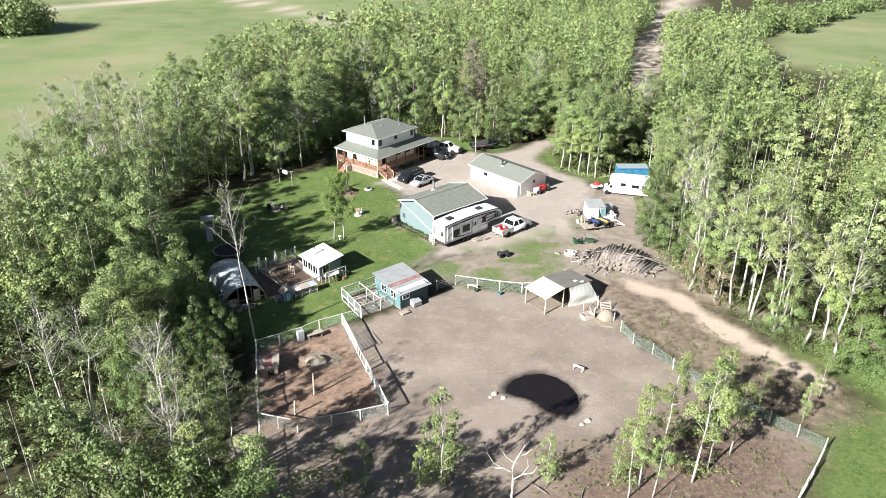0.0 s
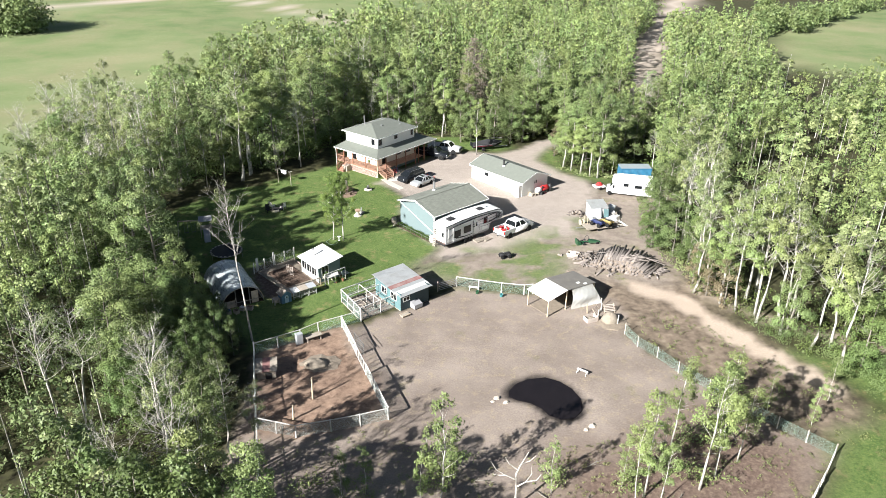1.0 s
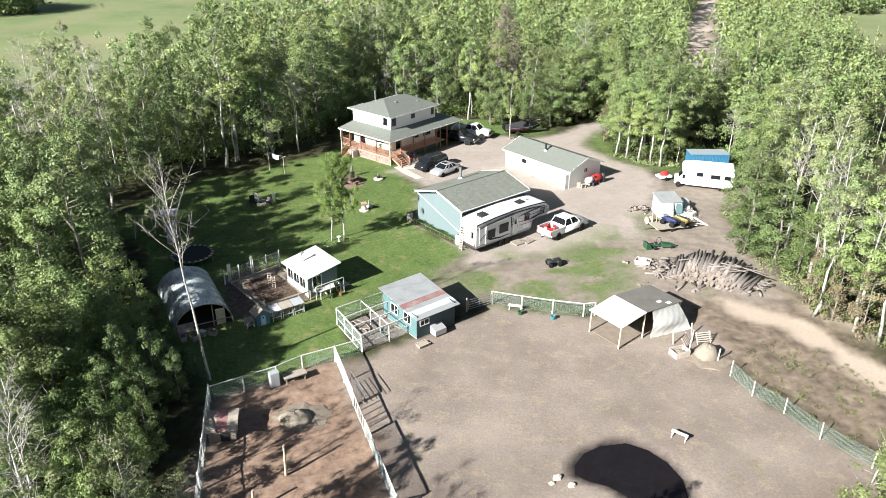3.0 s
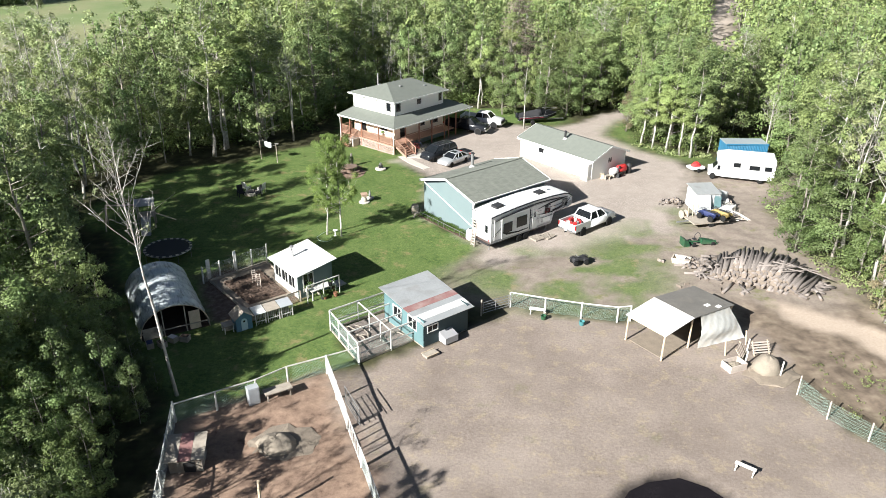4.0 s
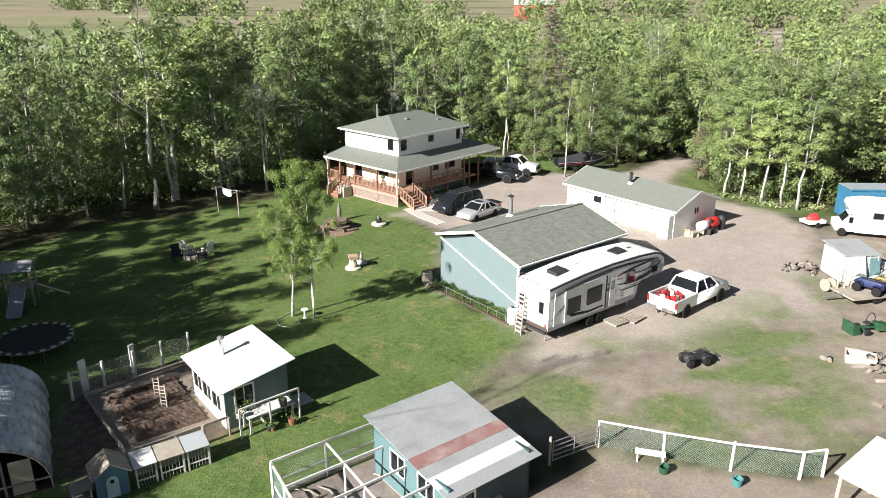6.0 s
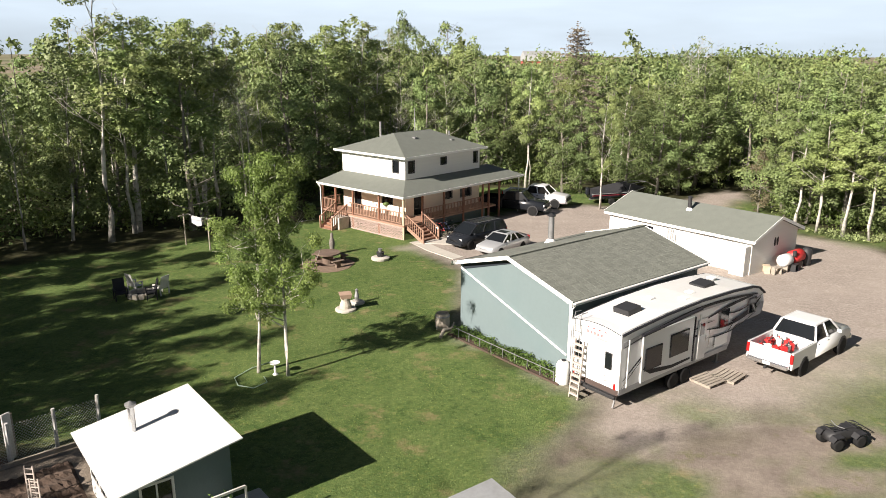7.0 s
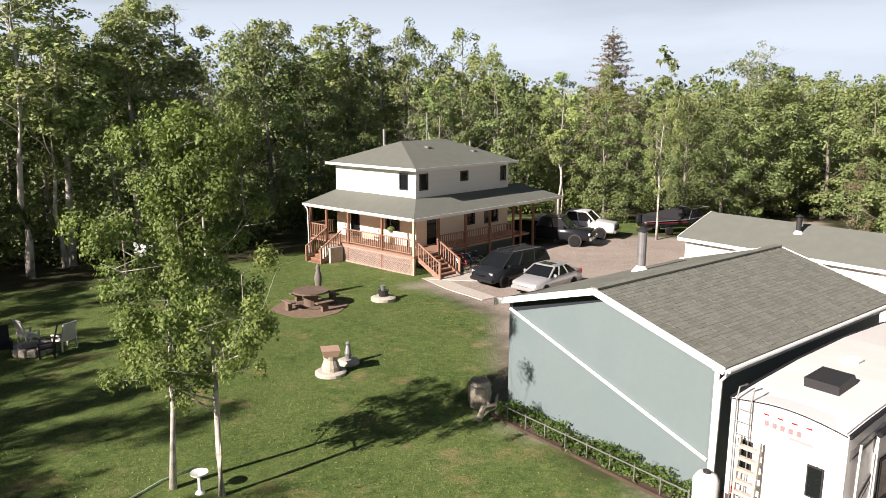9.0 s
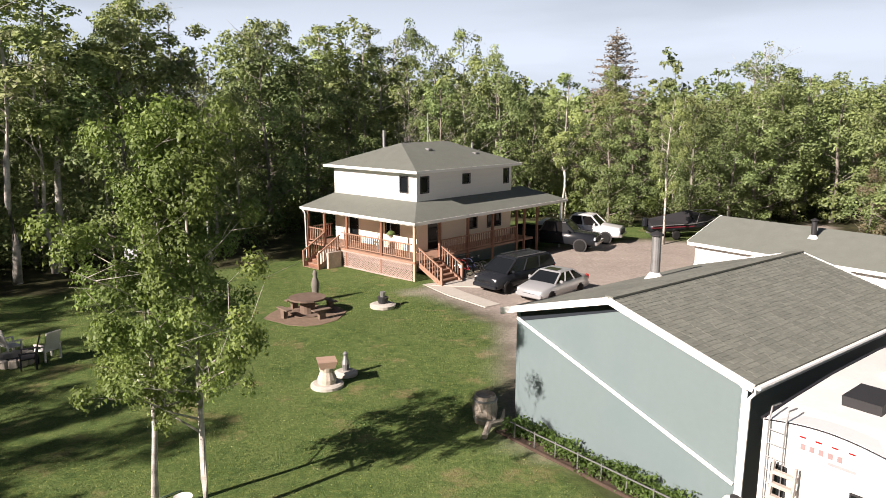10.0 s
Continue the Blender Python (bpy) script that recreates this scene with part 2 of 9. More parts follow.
WIRE = mat("galvanised wire", (0.50, 0.53, 0.50), 0.5, 0.3, 0.1, 3.0)
WIRE_G = mat("green wire", (0.30, 0.42, 0.36), 0.5, 0.1, 0.1, 3.0)
NETTING = mat("trampoline net black", (0.02, 0.02, 0.024), 0.8, 0, 0.1, 2.0)
DARK_TIN = mat("dull dark roofing", (0.17, 0.16, 0.145), 0.75, 0.1, 0.15, 1.0, dirt=(0.24, 0.22, 0.19), dirt_amount=0.5)
SHACK = mat("grey shack panel", (0.36, 0.38, 0.40), 0.6, 0, 0.08, 1.0, dirt=(0.3, 0.29, 0.27), dirt_amount=0.5)
# flat colour for the shadow under the garage eave
NAVY = mat("dark navy eave shade", (0.012, 0.018, 0.026), 0.7, 0, 0.1, 2.0)
WATER = mat("muddy water", (0.012, 0.010, 0.011), 0.25, 0, 0.3, 1.0, 0.05, 3.0, spec=0.3)
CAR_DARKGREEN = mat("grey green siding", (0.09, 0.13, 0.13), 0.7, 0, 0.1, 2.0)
BARN_RED = mat("faded red barn", (0.36, 0.09, 0.07), 0.8, 0, 0.15, 1.0)
PLANT = leaf_mat("bed plant leaf", (0.11, 0.19, 0.045), 0.3)
BUSH_LEAF = leaf_mat("shrub leaf", (0.115, 0.155, 0.045), 0.3)


# ---- builders ----
class Bm:
    """A mesh in the making, out of shaped pieces."""

    def __init__(self):
        self.v, self.f = [], []

    def add(self, verts, faces):
        o = len(self.v)
        self.v += [tuple(p) for p in verts]
        self.f += [tuple(o + i for i in f) for f in faces]
        return self

    def box(self, c, s, rz=0.0, rx=0.0, ry=0.0, taper=1.0):
        m = pose(*c, rx, ry, rz)
        x, y, z = s[0] / 2, s[1] / 2, s[2] / 2
        pts = [m @ Vector((sx * x * (taper if sz > 0 else 1), sy * y * (taper if sz > 0 else 1), sz * z)) for sz in (-1, 1) for sy in (-1, 1) for sx in (-1, 1)]
        return self.add(pts, [(0, 2, 3, 1), (4, 5, 7, 6), (0, 1, 5, 4), (2, 6, 7, 3), (0, 4, 6, 2), (1, 3, 7, 5)])

    def bbox(self, c, s, b=0.03, rz=0.0):
        """A box with its edges cut off."""
        x, y, z = s[0] / 2, s[1] / 2, s[2] / 2
        m = pose(*c, 0, 0, rz)
        rings = []
        for zz, i in ((-z, b), (-z + b, 0), (z - b, 0), (z, b)):
            X, Y, k = x - i, y - i, b
            rings.append([m @ Vector(p) for p in ((-X + k, -Y, zz), (X - k, -Y, zz), (X, -Y + k, zz), (X, Y - k, zz), (X - k, Y, zz), (-X + k, Y, zz), (-X, Y - k, zz), (-X, -Y + k, zz))])
        return self.rings(rings)

    def rings(self, rings, close=True, caps=True):
        n = len(rings[0])
        faces = []
        for k in range(len(rings) - 1):
            for i in range(n if close else n - 1):
                j = (i + 1) % n
                faces.append((k * n + i, k * n + j, (k + 1) * n + j, (k + 1) * n + i))
        if caps and close:
            faces.append(tuple(range(n - 1, -1, -1)))
            faces.append(tuple((len(rings) - 1) * n + i for i in range(n)))
        return self.add([p for r in rings for p in r], faces)

    def rod(self, a, b, r0, r1=None, n=8):
        a, b = Vector(a), Vector(b)
        r1 = r0 if r1 is None else r1
        d = b - a
        q = d.to_track_quat("Z", "Y")
        ring = lambda c, r: [c + q @ Vector((r * math.cos(t), r * math.sin(t), 0)) for t in (2 * math.pi * i / n for i in range(n))]
        return self.rings([ring(a, r0), ring(b, r1)])

    def tube(self, pts, radii, n=6):
        pts = [Vector(p) for p in pts]
        rings = []
        for i, p in enumerate(pts):
            d = pts[min(i + 1, len(pts) - 1)] - pts[max(i - 1, 0)]
            q = d.to_track_quat("Z", "Y")
            r = radii[i]
            rings.append([p + q @ Vector((r * math.cos(t), r * math.sin(t), 0)) for t in (2 * math.pi * k / n for k in range(n))])
        return self.rings(rings)

    def beam(self, a, b, w, h):
        """A squared timber between two points."""
        a, b = Vector(a), Vector(b)
        q = (b - a).to_track_quat("X", "Z")
        rs = []
        for p in (a, b):
            rs.append([p + q @ Vector((0, y, z)) for y, z in ((-w / 2, -h / 2), (w / 2, -h / 2), (w / 2, h / 2), (-w / 2, h / 2))])
        return self.rings(rs)

    def slab(self, poly, z0, z1):
        """An upright prism over a plan outline (counter-clockwise)."""
        return self.rings([[(x, y, z0) for x, y in poly], [(x, y, z1) for x, y in poly]])

    def sheet(self, pts, t):
        """A flat plate of some thickness; pts: its upper outline in space."""
        pts = [Vector(p) for p in pts]
        n = (pts[1] - pts[0]).cross(pts[2] - pts[0]).normalized()
        if n.z < 0:
            pts.reverse()
            n = -n
        return self.rings([[p - n * t for p in pts], pts])

    def lathe(self, profile, n=16, c=(0, 0, 0)):
        rings = [[(c[0] + r * math.cos(2 * math.pi * i / n), c[1] + r * math.sin(2 * math.pi * i / n), c[2] + z) for i in range(n)] for r, z in profile]
        return self.rings(rings)

    def side(self, prof, y0, y1):
        """A side outline in x and z, drawn out across y."""
        return self.rings([[(x, y0, z) for x, z in prof], [(x, y1, z) for x, z in prof]])

    def mesh(self, name, m, smooth=False, weld=False):
        me = bpy.data.meshes.new(name)
        me.from_pydata(self.v, [], self.f)
        b = bmesh.new()
        b.from_mesh(me)
        if weld:
            bmesh.ops.remove_doubles(b, verts=b.verts, dist=0.0005)
        bmesh.ops.recalc_face_normals(b, faces=b.faces)
        b.to_mesh(me)
        b.free()
        if smooth:
            me.polygons.foreach_set("use_smooth", [True] * len(me.polygons))
        me.materials.append(m)
        return me


def part(name, bm, m, parent, label="", smooth=False, at=None):
    me = bm if isinstance(bm, bpy.types.Mesh) else bm.mesh(name, m, smooth)
    ob = new(name, me)
    ob.parent = parent
    if at is not None:
        ob.matrix_basis = at
    if label:
        ob["label"] = label
    return ob


def thing(name, m, label, category, group="", kind=""):
    ob = new(name)
    ob.empty_display_size = 0.3
    ob.matrix_basis = m
    return tagged(ob, label, category, group, kind)


def solid(name, bm, m, at, label, category, group="", kind="", smooth=False):
    ob = new(name, bm.mesh(name, m, smooth))
    ob.matrix_basis = at
    return tagged(ob, label, category, group, kind)


def rag(rng, r, n=9, wob=0.2):
    return [(r * rng.uniform(1 - wob, 1 + wob) * math.cos(2 * math.pi * i / n), r * rng.uniform(1 - wob, 1 + wob) * math.sin(2 * math.pi * i / n)) for i in range(n)]


def blob(rng, c, s, n=10, k=6, wob=0.12):
    """A lump with an uneven skin, flat below."""
    rings = []
    for j in range(k + 1):
        a = math.pi / 2 * j / k
        z, r = math.sin(a), math.cos(a) * 0.98 + 0.02
        rings.append([(c[0] + s[0] * r * rng.uniform(1 - wob, 1 + wob) * math.cos(2 * math.pi * i / n), c[1] + s[1] * r * rng.uniform(1 - wob, 1 + wob) * math.sin(2 * math.pi * i / n), c[2] + s[2] * z * rng.uniform(1 - wob, 1 + wob)) for i in range(n)])
    return Bm().rings(rings)

# ---- the ground: one sheet to the horizon ----
YARD = 42.5


def value_noise(x, y, seed):
    xi, yi = np.floor(x).astype(np.int64), np.floor(y).astype(np.int64)
    fx, fy = x - xi, y - yi
    fx, fy = fx * fx * (3 - 2 * fx), fy * fy * (3 - 2 * fy)

    def h(a, b):
        n = (a * 374761393 + b * 668265263 + seed * 974634777) & 0x7FFFFFFF
        n = ((n ^ (n >> 13)) * 1274126177) & 0x7FFFFFFF
        return ((n ^ (n >> 16)) & 0xFFFF) / 65535.0
    return (h(xi, yi) * (1 - fx) + h(xi + 1, yi) * fx) * (1 - fy) + (h(xi, yi + 1) * (1 - fx) + h(xi + 1, yi + 1) * fx) * fy


def inside(px, py, poly):
    """Signed distance to an outline, positive within it."""
    d = np.full(px.shape, 1e9)
    inn = np.zeros(px.shape, bool)
    n = len(poly)
    for i in range(n):
        (ax, ay), (bx, by) = poly[i], poly[(i + 1) % n]
        ex, ey = bx - ax, by - ay
        t = np.clip(((px - ax) * ex + (py - ay) * ey) / (ex * ex + ey * ey + 1e-9), 0, 1)
        d = np.minimum(d, np.hypot(px - ax - t * ex, py - ay - t * ey))
        c = (ay > py) != (by > py)
        inn ^= c & (px < ax + (py - ay) / (by - ay + 1e-12) * ex)
    return np.where(inn, d, -d)


def along(px, py, line):
    d = np.full(px.shape, 1e9)
    for (ax, ay), (bx, by) in zip(line, line[1:]):
        ex, ey = bx - ax, by - ay
        t = np.clip(((px - ax) * ex + (py - ay) * ey) / (ex * ex + ey * ey), 0, 1)
        d = np.minimum(d, np.hypot(px - ax - t * ex, py - ay - t * ey))
    return d


LAWN = [(-40, 91), (-38.5, 99), (-34.5, 105.5), (-30, 107), (-26, 112), (-22, 114.5), (-19.5, 118), (-22, 128), (-12, 134), (0, 134), (10, 133), (4, 127), (-2, 123.5), (-11, 110), (-7.1, 103.7),
        (-6.9, 93), (-1.6, 86), (-2.9, 82.6), (-4.6, 78.5), (-6, 77), (-8.6, 74.2), (-11.4, 71), (-9.3, 67.6), (-11.4, 66.5), (-19, 61.3), (-23, 67), (-27, 72), (-33, 84)]
GRAVEL = [(-11.3, 109.2), (-7.1, 103.7), (-6.8, 93.4), (-1, 86.4), (-2.6, 83.2), (0, 82.6), (2, 83.7), (11.3, 88.2), (16.3, 91), (17.6, 95), (20.4, 101), (22.5, 108), (22, 112), (18.2, 116.2), (15, 121.5), (16, 125), (19.3, 131), (19.5, 134), (17, 133), (14, 129.4), (12.2, 127.2), (8, 124.8), (3, 125.6), (-2, 123.4), (-6, 119)]
DRIVE_GRASS = [(-3.6, 80.2), (-1.4, 83.0), (0.2, 85.6), (2.6, 86.6), (4.4, 84.6), (7, 85), (9.3, 88.8), (11.5, 90.3), (15, 93.5), (18.5, 97), (18.2, 93.5), (15.5, 88), (14.6, 82), (13.6, 78.5), (11.5, 76.2), (8, 75.4), (1, 76.2), (-1.5, 77.6)]
GARDEN = [(-24.0, 79.2), (-19.2, 81.8), (-14.9, 76.4), (-16.3, 74.4), (-19.5, 72.3), (-21.4, 73.4)]
YARD_DIRT = [(-3.5, 82.5), (2, 84), (12, 89), (17, 93), (20, 100), (22.5, 107), (26, 109.5), (33, 107), (33, 102), (28, 98.5), (27.5, 92), (28, 80), (25, 76), (16, 78), (11, 75.6), (1, 76), (-2.5, 76.5), (-5, 78.6)]
PADDOCK = [(-8.9, 67.3), (-5, 69.7), (-2, 72), (1, 75.6), (6, 74.4), (8.6, 74.2), (11, 75.4), (16, 76.5), (19.5, 72), (18.4, 66.2), (20.7, 61.9), (23.8, 57.7), (28.3, 51.4), (31.6, 48.3), (27.3, 42.8), (20, 36), (5, 33), (-14, 36), (-17, 46), (-18.9, 61.2), (-11.2, 66.6)]
PEN = [(-16.2, 50), (-12.3, 49), (-9.5, 50), (-4.9, 51.6), (-8.2, 60.9), (-11, 66.7), (-18.7, 61.2)]
RED_SOIL = [(9, 46), (16, 50), (22, 54), (28, 51), (31, 48), (27, 42), (18, 35), (6, 34)]
MUD = [(14, 84), (16.5, 92.5), (24, 97), (27, 92), (28, 80), (29, 74), (31, 67), (36, 59), (38, 51), (33, 50), (28.5, 53), (24.5, 58), (21.5, 62), (19, 66), (16.5, 72), (13.5, 76), (15, 80)]
GRASS_E = [(31.8, 47.6), (34, 51.5), (37.4, 53), (39.4, 55), (37.8, 58.6), (34.5, 63), (40, 62), (50, 52), (60, 44), (62, 20), (44, 4), (16, -6), (-2, 12), (2, 33), (18, 33.5), (27.6, 41)]
GRASS_N = [(15, 121.5), (16, 125), (18, 128.5), (19.5, 126), (19, 119), (21.5, 116), (26, 113.2), (26, 111), (22, 111.8), (18.4, 115.4)]
GRASS_BOAT = [(-2, 124.5), (3, 126.6), (8, 125.6), (11, 128), (9, 132.5), (0, 131.5)]
TRACK = [(22, 76.5), (25.5, 74.2), (28, 69.6), (31, 64.0), (33.4, 60.6), (35.6, 57.6)]
TRACK2 = [(29, 76), (33, 71), (38, 67), (46, 63)]
ROAD = [(31, 141.5), (38, 149), (44.5, 163), (47, 180), (55, 214), (69, 254), (95, 328), (140, 430)]
FIELD_W = [(-84, 60), (-70, 104), (-64, 121), (-57, 128), (-53, 148), (-50, 170), (-42, 185), (-33, 202), (-21, 236), (-3, 260), (10, 330), (-60, 430), (-420, 430), (-420, 60)]
FIELD_E = [(87, 206), (94, 224), (110, 262), (150, 330), (420, 330), (420, 130), (150, 150)]
LANE_W = [(-128, 380), (-92.6, 331), (-63.7, 298.6), (-41.4, 268.8), (-24, 255)]
HIGHWAY = [(-420, 240), (-158, 296), (-128, 330), (-60, 470)]

gx = np.concatenate([-np.geomspace(46, 4200, 46)[::-1], np.arange(-45.6, 45.6, 0.48), np.geomspace(46, 4200, 46)])
gy = np.concatenate([np.linspace(-1800, 20, 16), np.arange(26, 136, 0.48), 136.4 * np.geomspace(1, 34, 84)])
GX, GY = np.meshgrid(gx, gy)
wob = (value_noise(GX / 1.7, GY / 1.7, 3) - 0.5) * 1.3 + (value_noise(GX / 0.6, GY / 0.6, 4) - 0.5) * 0.7
soft = lambda d, w=0.5: np.clip((d + wob * 0.9) / w * 0.5 + 0.5, 0, 1)
m_lawn = soft(inside(GX, GY, LAWN))
m_gravel = soft(inside(GX, GY, GRAVEL), 0.9)
m_strip = soft(inside(GX, GY, DRIVE_GRASS), 2.4) * np.clip(value_noise(GX / 2.6, GY / 1.5, 9) * 2.2 + value_noise(GX / 0.6, GY / 0.6, 10) * 0.9 - 1.15, 0, 0.85)
for turf in (GRASS_E, GRASS_N, GRASS_BOAT):
    m_strip = np.maximum(m_strip, 0.92 * soft(inside(GX, GY, turf), 1.6))
m_ydirt = soft(inside(GX, GY, YARD_DIRT), 1.6)
m_pad = soft(inside(GX, GY, PADDOCK))
m_pen = soft(inside(GX, GY, PEN), 0.8)
m_red = np.maximum(soft(inside(GX, GY, RED_SOIL), 3.0), soft(inside(GX, GY, GARDEN), 0.6))
m_mud = soft(inside(GX, GY, MUD), 2.0)
m_track = soft(1.3 - along(GX, GY, TRACK), 0.5)
m_track = np.maximum(m_track, 0.8 * soft(0.8 - along(GX, GY, TRACK2), 0.8))
m_road = np.maximum.reduce([soft((2.6 + GY * 0.008) - along(GX, GY, ROAD), 1.2), soft(2.6 - along(GX, GY, LANE_W), 1.5), soft(4.0 - along(GX, GY, HIGHWAY), 2.0)])
m_road = np.where(GY < 128, 0, m_road)
m_field = np.maximum(soft(inside(GX, GY, FIELD_W), 5.0), soft(inside(GX, GY, FIELD_E), 5.0))
m_far = np.clip((GY - 400) / 60 + wob, 0, 1)
GZ = (value_noise(GX / 2.4, GY / 2.4, 11) - 0.5) * 0.05 + (value_noise(GX / 0.9, GY / 0.9, 12) - 0.5) * 0.014
GZ *= np.where(m_pad * (1 - m_gravel) > 0.5, 1.8, 1.0)
GZ += m_pen * (value_noise(GX / 0.9, GY / 0.9, 13) - 0.5) * 0.16
GZ += m_mud * (value_noise(GX / 1.3, GY / 1.3, 14) - 0.4) * 0.25 * (1 - m_track)
GZ -= m_track * 0.05
GZ += np.clip((GY - 500) / 3600, 0, 1) ** 1.2 * 12 * (0.6 + 0.4 * value_noise(GX / 900, GY / 900, 31))
POND = [(5.8, 56.2), (6.5, 57.3), (7.6, 58.0), (9.3, 58.4), (10.6, 57.8), (11.6, 56.7), (12.2, 55.2), (12.1, 53.6), (11.3, 52.5), (10.1, 52.3), (9.1, 52.8), (8.5, 53.8), (7.6, 54.5), (6.4, 54.9), (5.7, 55.4)]
sd_pond = inside(GX, GY, POND)
GZ -= 0.22 * np.clip((sd_pond + 0.5) / 0.9, 0, 1)
m_wet = np.clip((sd_pond + 0.7) / 0.6 + wob * 0.5, 0, 1)

nx, ny = len(gx), len(gy)
idx = np.arange(nx * ny).reshape(ny, nx)
gme = bpy.data.meshes.new("ground")
quads = np.stack([idx[:-1, :-1], idx[:-1, 1:], idx[1:, 1:], idx[1:, :-1]], -1).reshape(-1, 4)


def bulk_mesh(name, verts, faces, m, smooth=False):
    """A mesh out of arrays of points and of three- or four-sided faces."""
    me = bpy.data.meshes.new(name)
    n, k = faces.shape
    me.vertices.add(len(verts))
    me.vertices.foreach_set("co", np.ascontiguousarray(verts, dtype=np.float32).ravel())
    me.loops.add(n * k)
    me.loops.foreach_set("vertex_index", np.ascontiguousarray(faces, dtype=np.int32).ravel())
    me.polygons.add(n)
    me.polygons.foreach_set("loop_start", np.arange(0, n * k, k, dtype=np.int32))
    if smooth:
        me.polygons.foreach_set("use_smooth", np.ones(n, dtype=bool))
    me.update(calc_edges=True)
    me.materials.append(m)
    return me


def ground_material():
    m = bpy.data.materials.new("earth and grass")
    m.use_nodes = True
    N, L = m.node_tree.nodes, m.node_tree.links
    b = N["Principled BSDF"]
    b.inputs["Roughness"].default_value, b.inputs["Specular IOR Level"].default_value = 0.95, 0.15
    ge = N.new("ShaderNodeNewGeometry")

    def noise_at(scale, detail=5.0, rough=0.55):
        n = N.new("ShaderNodeTexNoise")
        n.inputs["Scale"].default_value, n.inputs["Detail"].default_value, n.inputs["Roughness"].default_value = scale, detail, rough
        L.new(ge.outputs["Position"], n.inputs["Vector"])
        return n.outputs["Fac"]

    def ramp(fac, stops):
        r = N.new("ShaderNodeValToRGB")
        e = r.color_ramp.elements
        while len(e) < len(stops):
            e.new(0.5)
        for el, (p, c) in zip(e, stops):
            el.position, el.color = p, (*c, 1)
        L.new(fac, r.inputs["Fac"])
        return r.outputs["Color"]

    def mixc(fac, a, c):
        x = N.new("ShaderNodeMix")
        x.data_type = "RGBA"
        L.new(fac, x.inputs["Factor"])
        L.new(a, x.inputs["A"])
        L.new(c, x.inputs["B"])
        return x.outputs["Result"]

    def math2(op, a, c):
        x = N.new("ShaderNodeMath")
        x.operation, x.use_clamp = op, op != "MULTIPLY"
        for s, i in ((a, 0), (c, 1)):
            if isinstance(s, float):
                x.inputs[i].default_value = s
            else:
                L.new(s, x.inputs[i])
        return x.outputs[0]

    def masks(name):
        a = N.new("ShaderNodeAttribute")
        a.attribute_name = name
        s = N.new("ShaderNodeSeparateColor")
        L.new(a.outputs["Color"], s.inputs["Color"])
        return (*s.outputs, a.outputs["Alpha"])

    lawn, gravel, strip, pad = masks("cover_a")
    pen, red, mud, track = masks("cover_b")
    road, field, far, wet = masks("cover_c")
    ydirt = masks("cover_d")[0]
    big, mid, fine, tiny = noise_at(0.22), noise_at(1.1), noise_at(6.0), noise_at(28.0, 3.0)
    speck = math2("ADD", math2("MULTIPLY", fine, 0.55), math2("MULTIPLY", tiny, 0.45))
    floor_c = ramp(mid, [(0.3, (0.03, 0.027, 0.017)), (0.5, (0.047, 0.048, 0.022)), (0.68, (0.075, 0.07, 0.035))])
    lawn_base = ramp(noise_at(0.7, 9.0, 0.75), [(0.32, (0.048, 0.098, 0.027)), (0.5, (0.092, 0.158, 0.048)), (0.66, (0.178, 0.218, 0.086))])
    lawn_c = mixc(ramp(speck, [(0.40, (0, 0, 0)), (0.56, (1, 1, 1))]), ramp(mid, [(0.3, (0.040, 0.072, 0.017)), (0.7, (0.070, 0.11, 0.028))]), lawn_base)
    tuft = ramp(noise_at(11.0, 6.0, 0.75), [(0.42, (0, 0, 0)), (0.58, (1, 1, 1))])
    lawn_c = mixc(math2("MULTIPLY", tuft, 0.85), lawn_c, ramp(noise_at(2.6, 6.0, 0.75), [(0.36, (0.026, 0.052, 0.013)), (0.5, (0.095, 0.14, 0.036)), (0.62, (0.205, 0.235, 0.068))]))
    blot = ramp(noise_at(0.38, 8.0, 0.72), [(0.40, (0, 0, 0)), (0.62, (1, 1, 1))])
    lawn_c = mixc(math2("MULTIPLY", blot, 0.55), lawn_c, ramp(noise_at(7.0, 6.0, 0.75), [(0.36, (0.066, 0.115, 0.032)), (0.62, (0.195, 0.240, 0.082))]))
    bare = ramp(noise_at(0.55, 7.0, 0.68), [(0.56, (0, 0, 0)), (0.66, (1, 1, 1))])
    dry = ramp(fine, [(0.3, (0.20, 0.16, 0.075)), (0.7, (0.30, 0.245, 0.13))])
    lawn_c = mixc(math2("MULTIPLY", bare, 0.7), lawn_c, dry)
    gravel_c = mixc(ramp(speck, [(0.4, (0, 0, 0)), (0.6, (1, 1, 1))]), ramp(big, [(0.3, (0.225, 0.192, 0.168)), (0.7, (0.325, 0.28, 0.245))]), ramp(mid, [(0.3, (0.33, 0.285, 0.25)), (0.7, (0.43, 0.38, 0.335))]))
    pad_c = mixc(ramp(math2("ADD", math2("MULTIPLY", noise_at(0.16, 9.0, 0.62), 0.75), math2("MULTIPLY", fine, 0.25)), [(0.4, (0, 0, 0)), (0.58, (1, 1, 1))]), ramp(speck, [(0.3, (0.175, 0.143, 0.122)), (0.7, (0.235, 0.194, 0.167))]), ramp(speck, [(0.3, (0.25, 0.208, 0.178)), (0.7, (0.32, 0.272, 0.235))]))
    pad_c = mixc(math2("MULTIPLY", ramp(noise_at(0.07, 6.0, 0.6), [(0.42, (0, 0, 0)), (0.6, (1, 1, 1))]), 0.5), pad_c, ramp(mid, [(0.3, (0.16, 0.128, 0.108)), (0.7, (0.215, 0.18, 0.152))]))
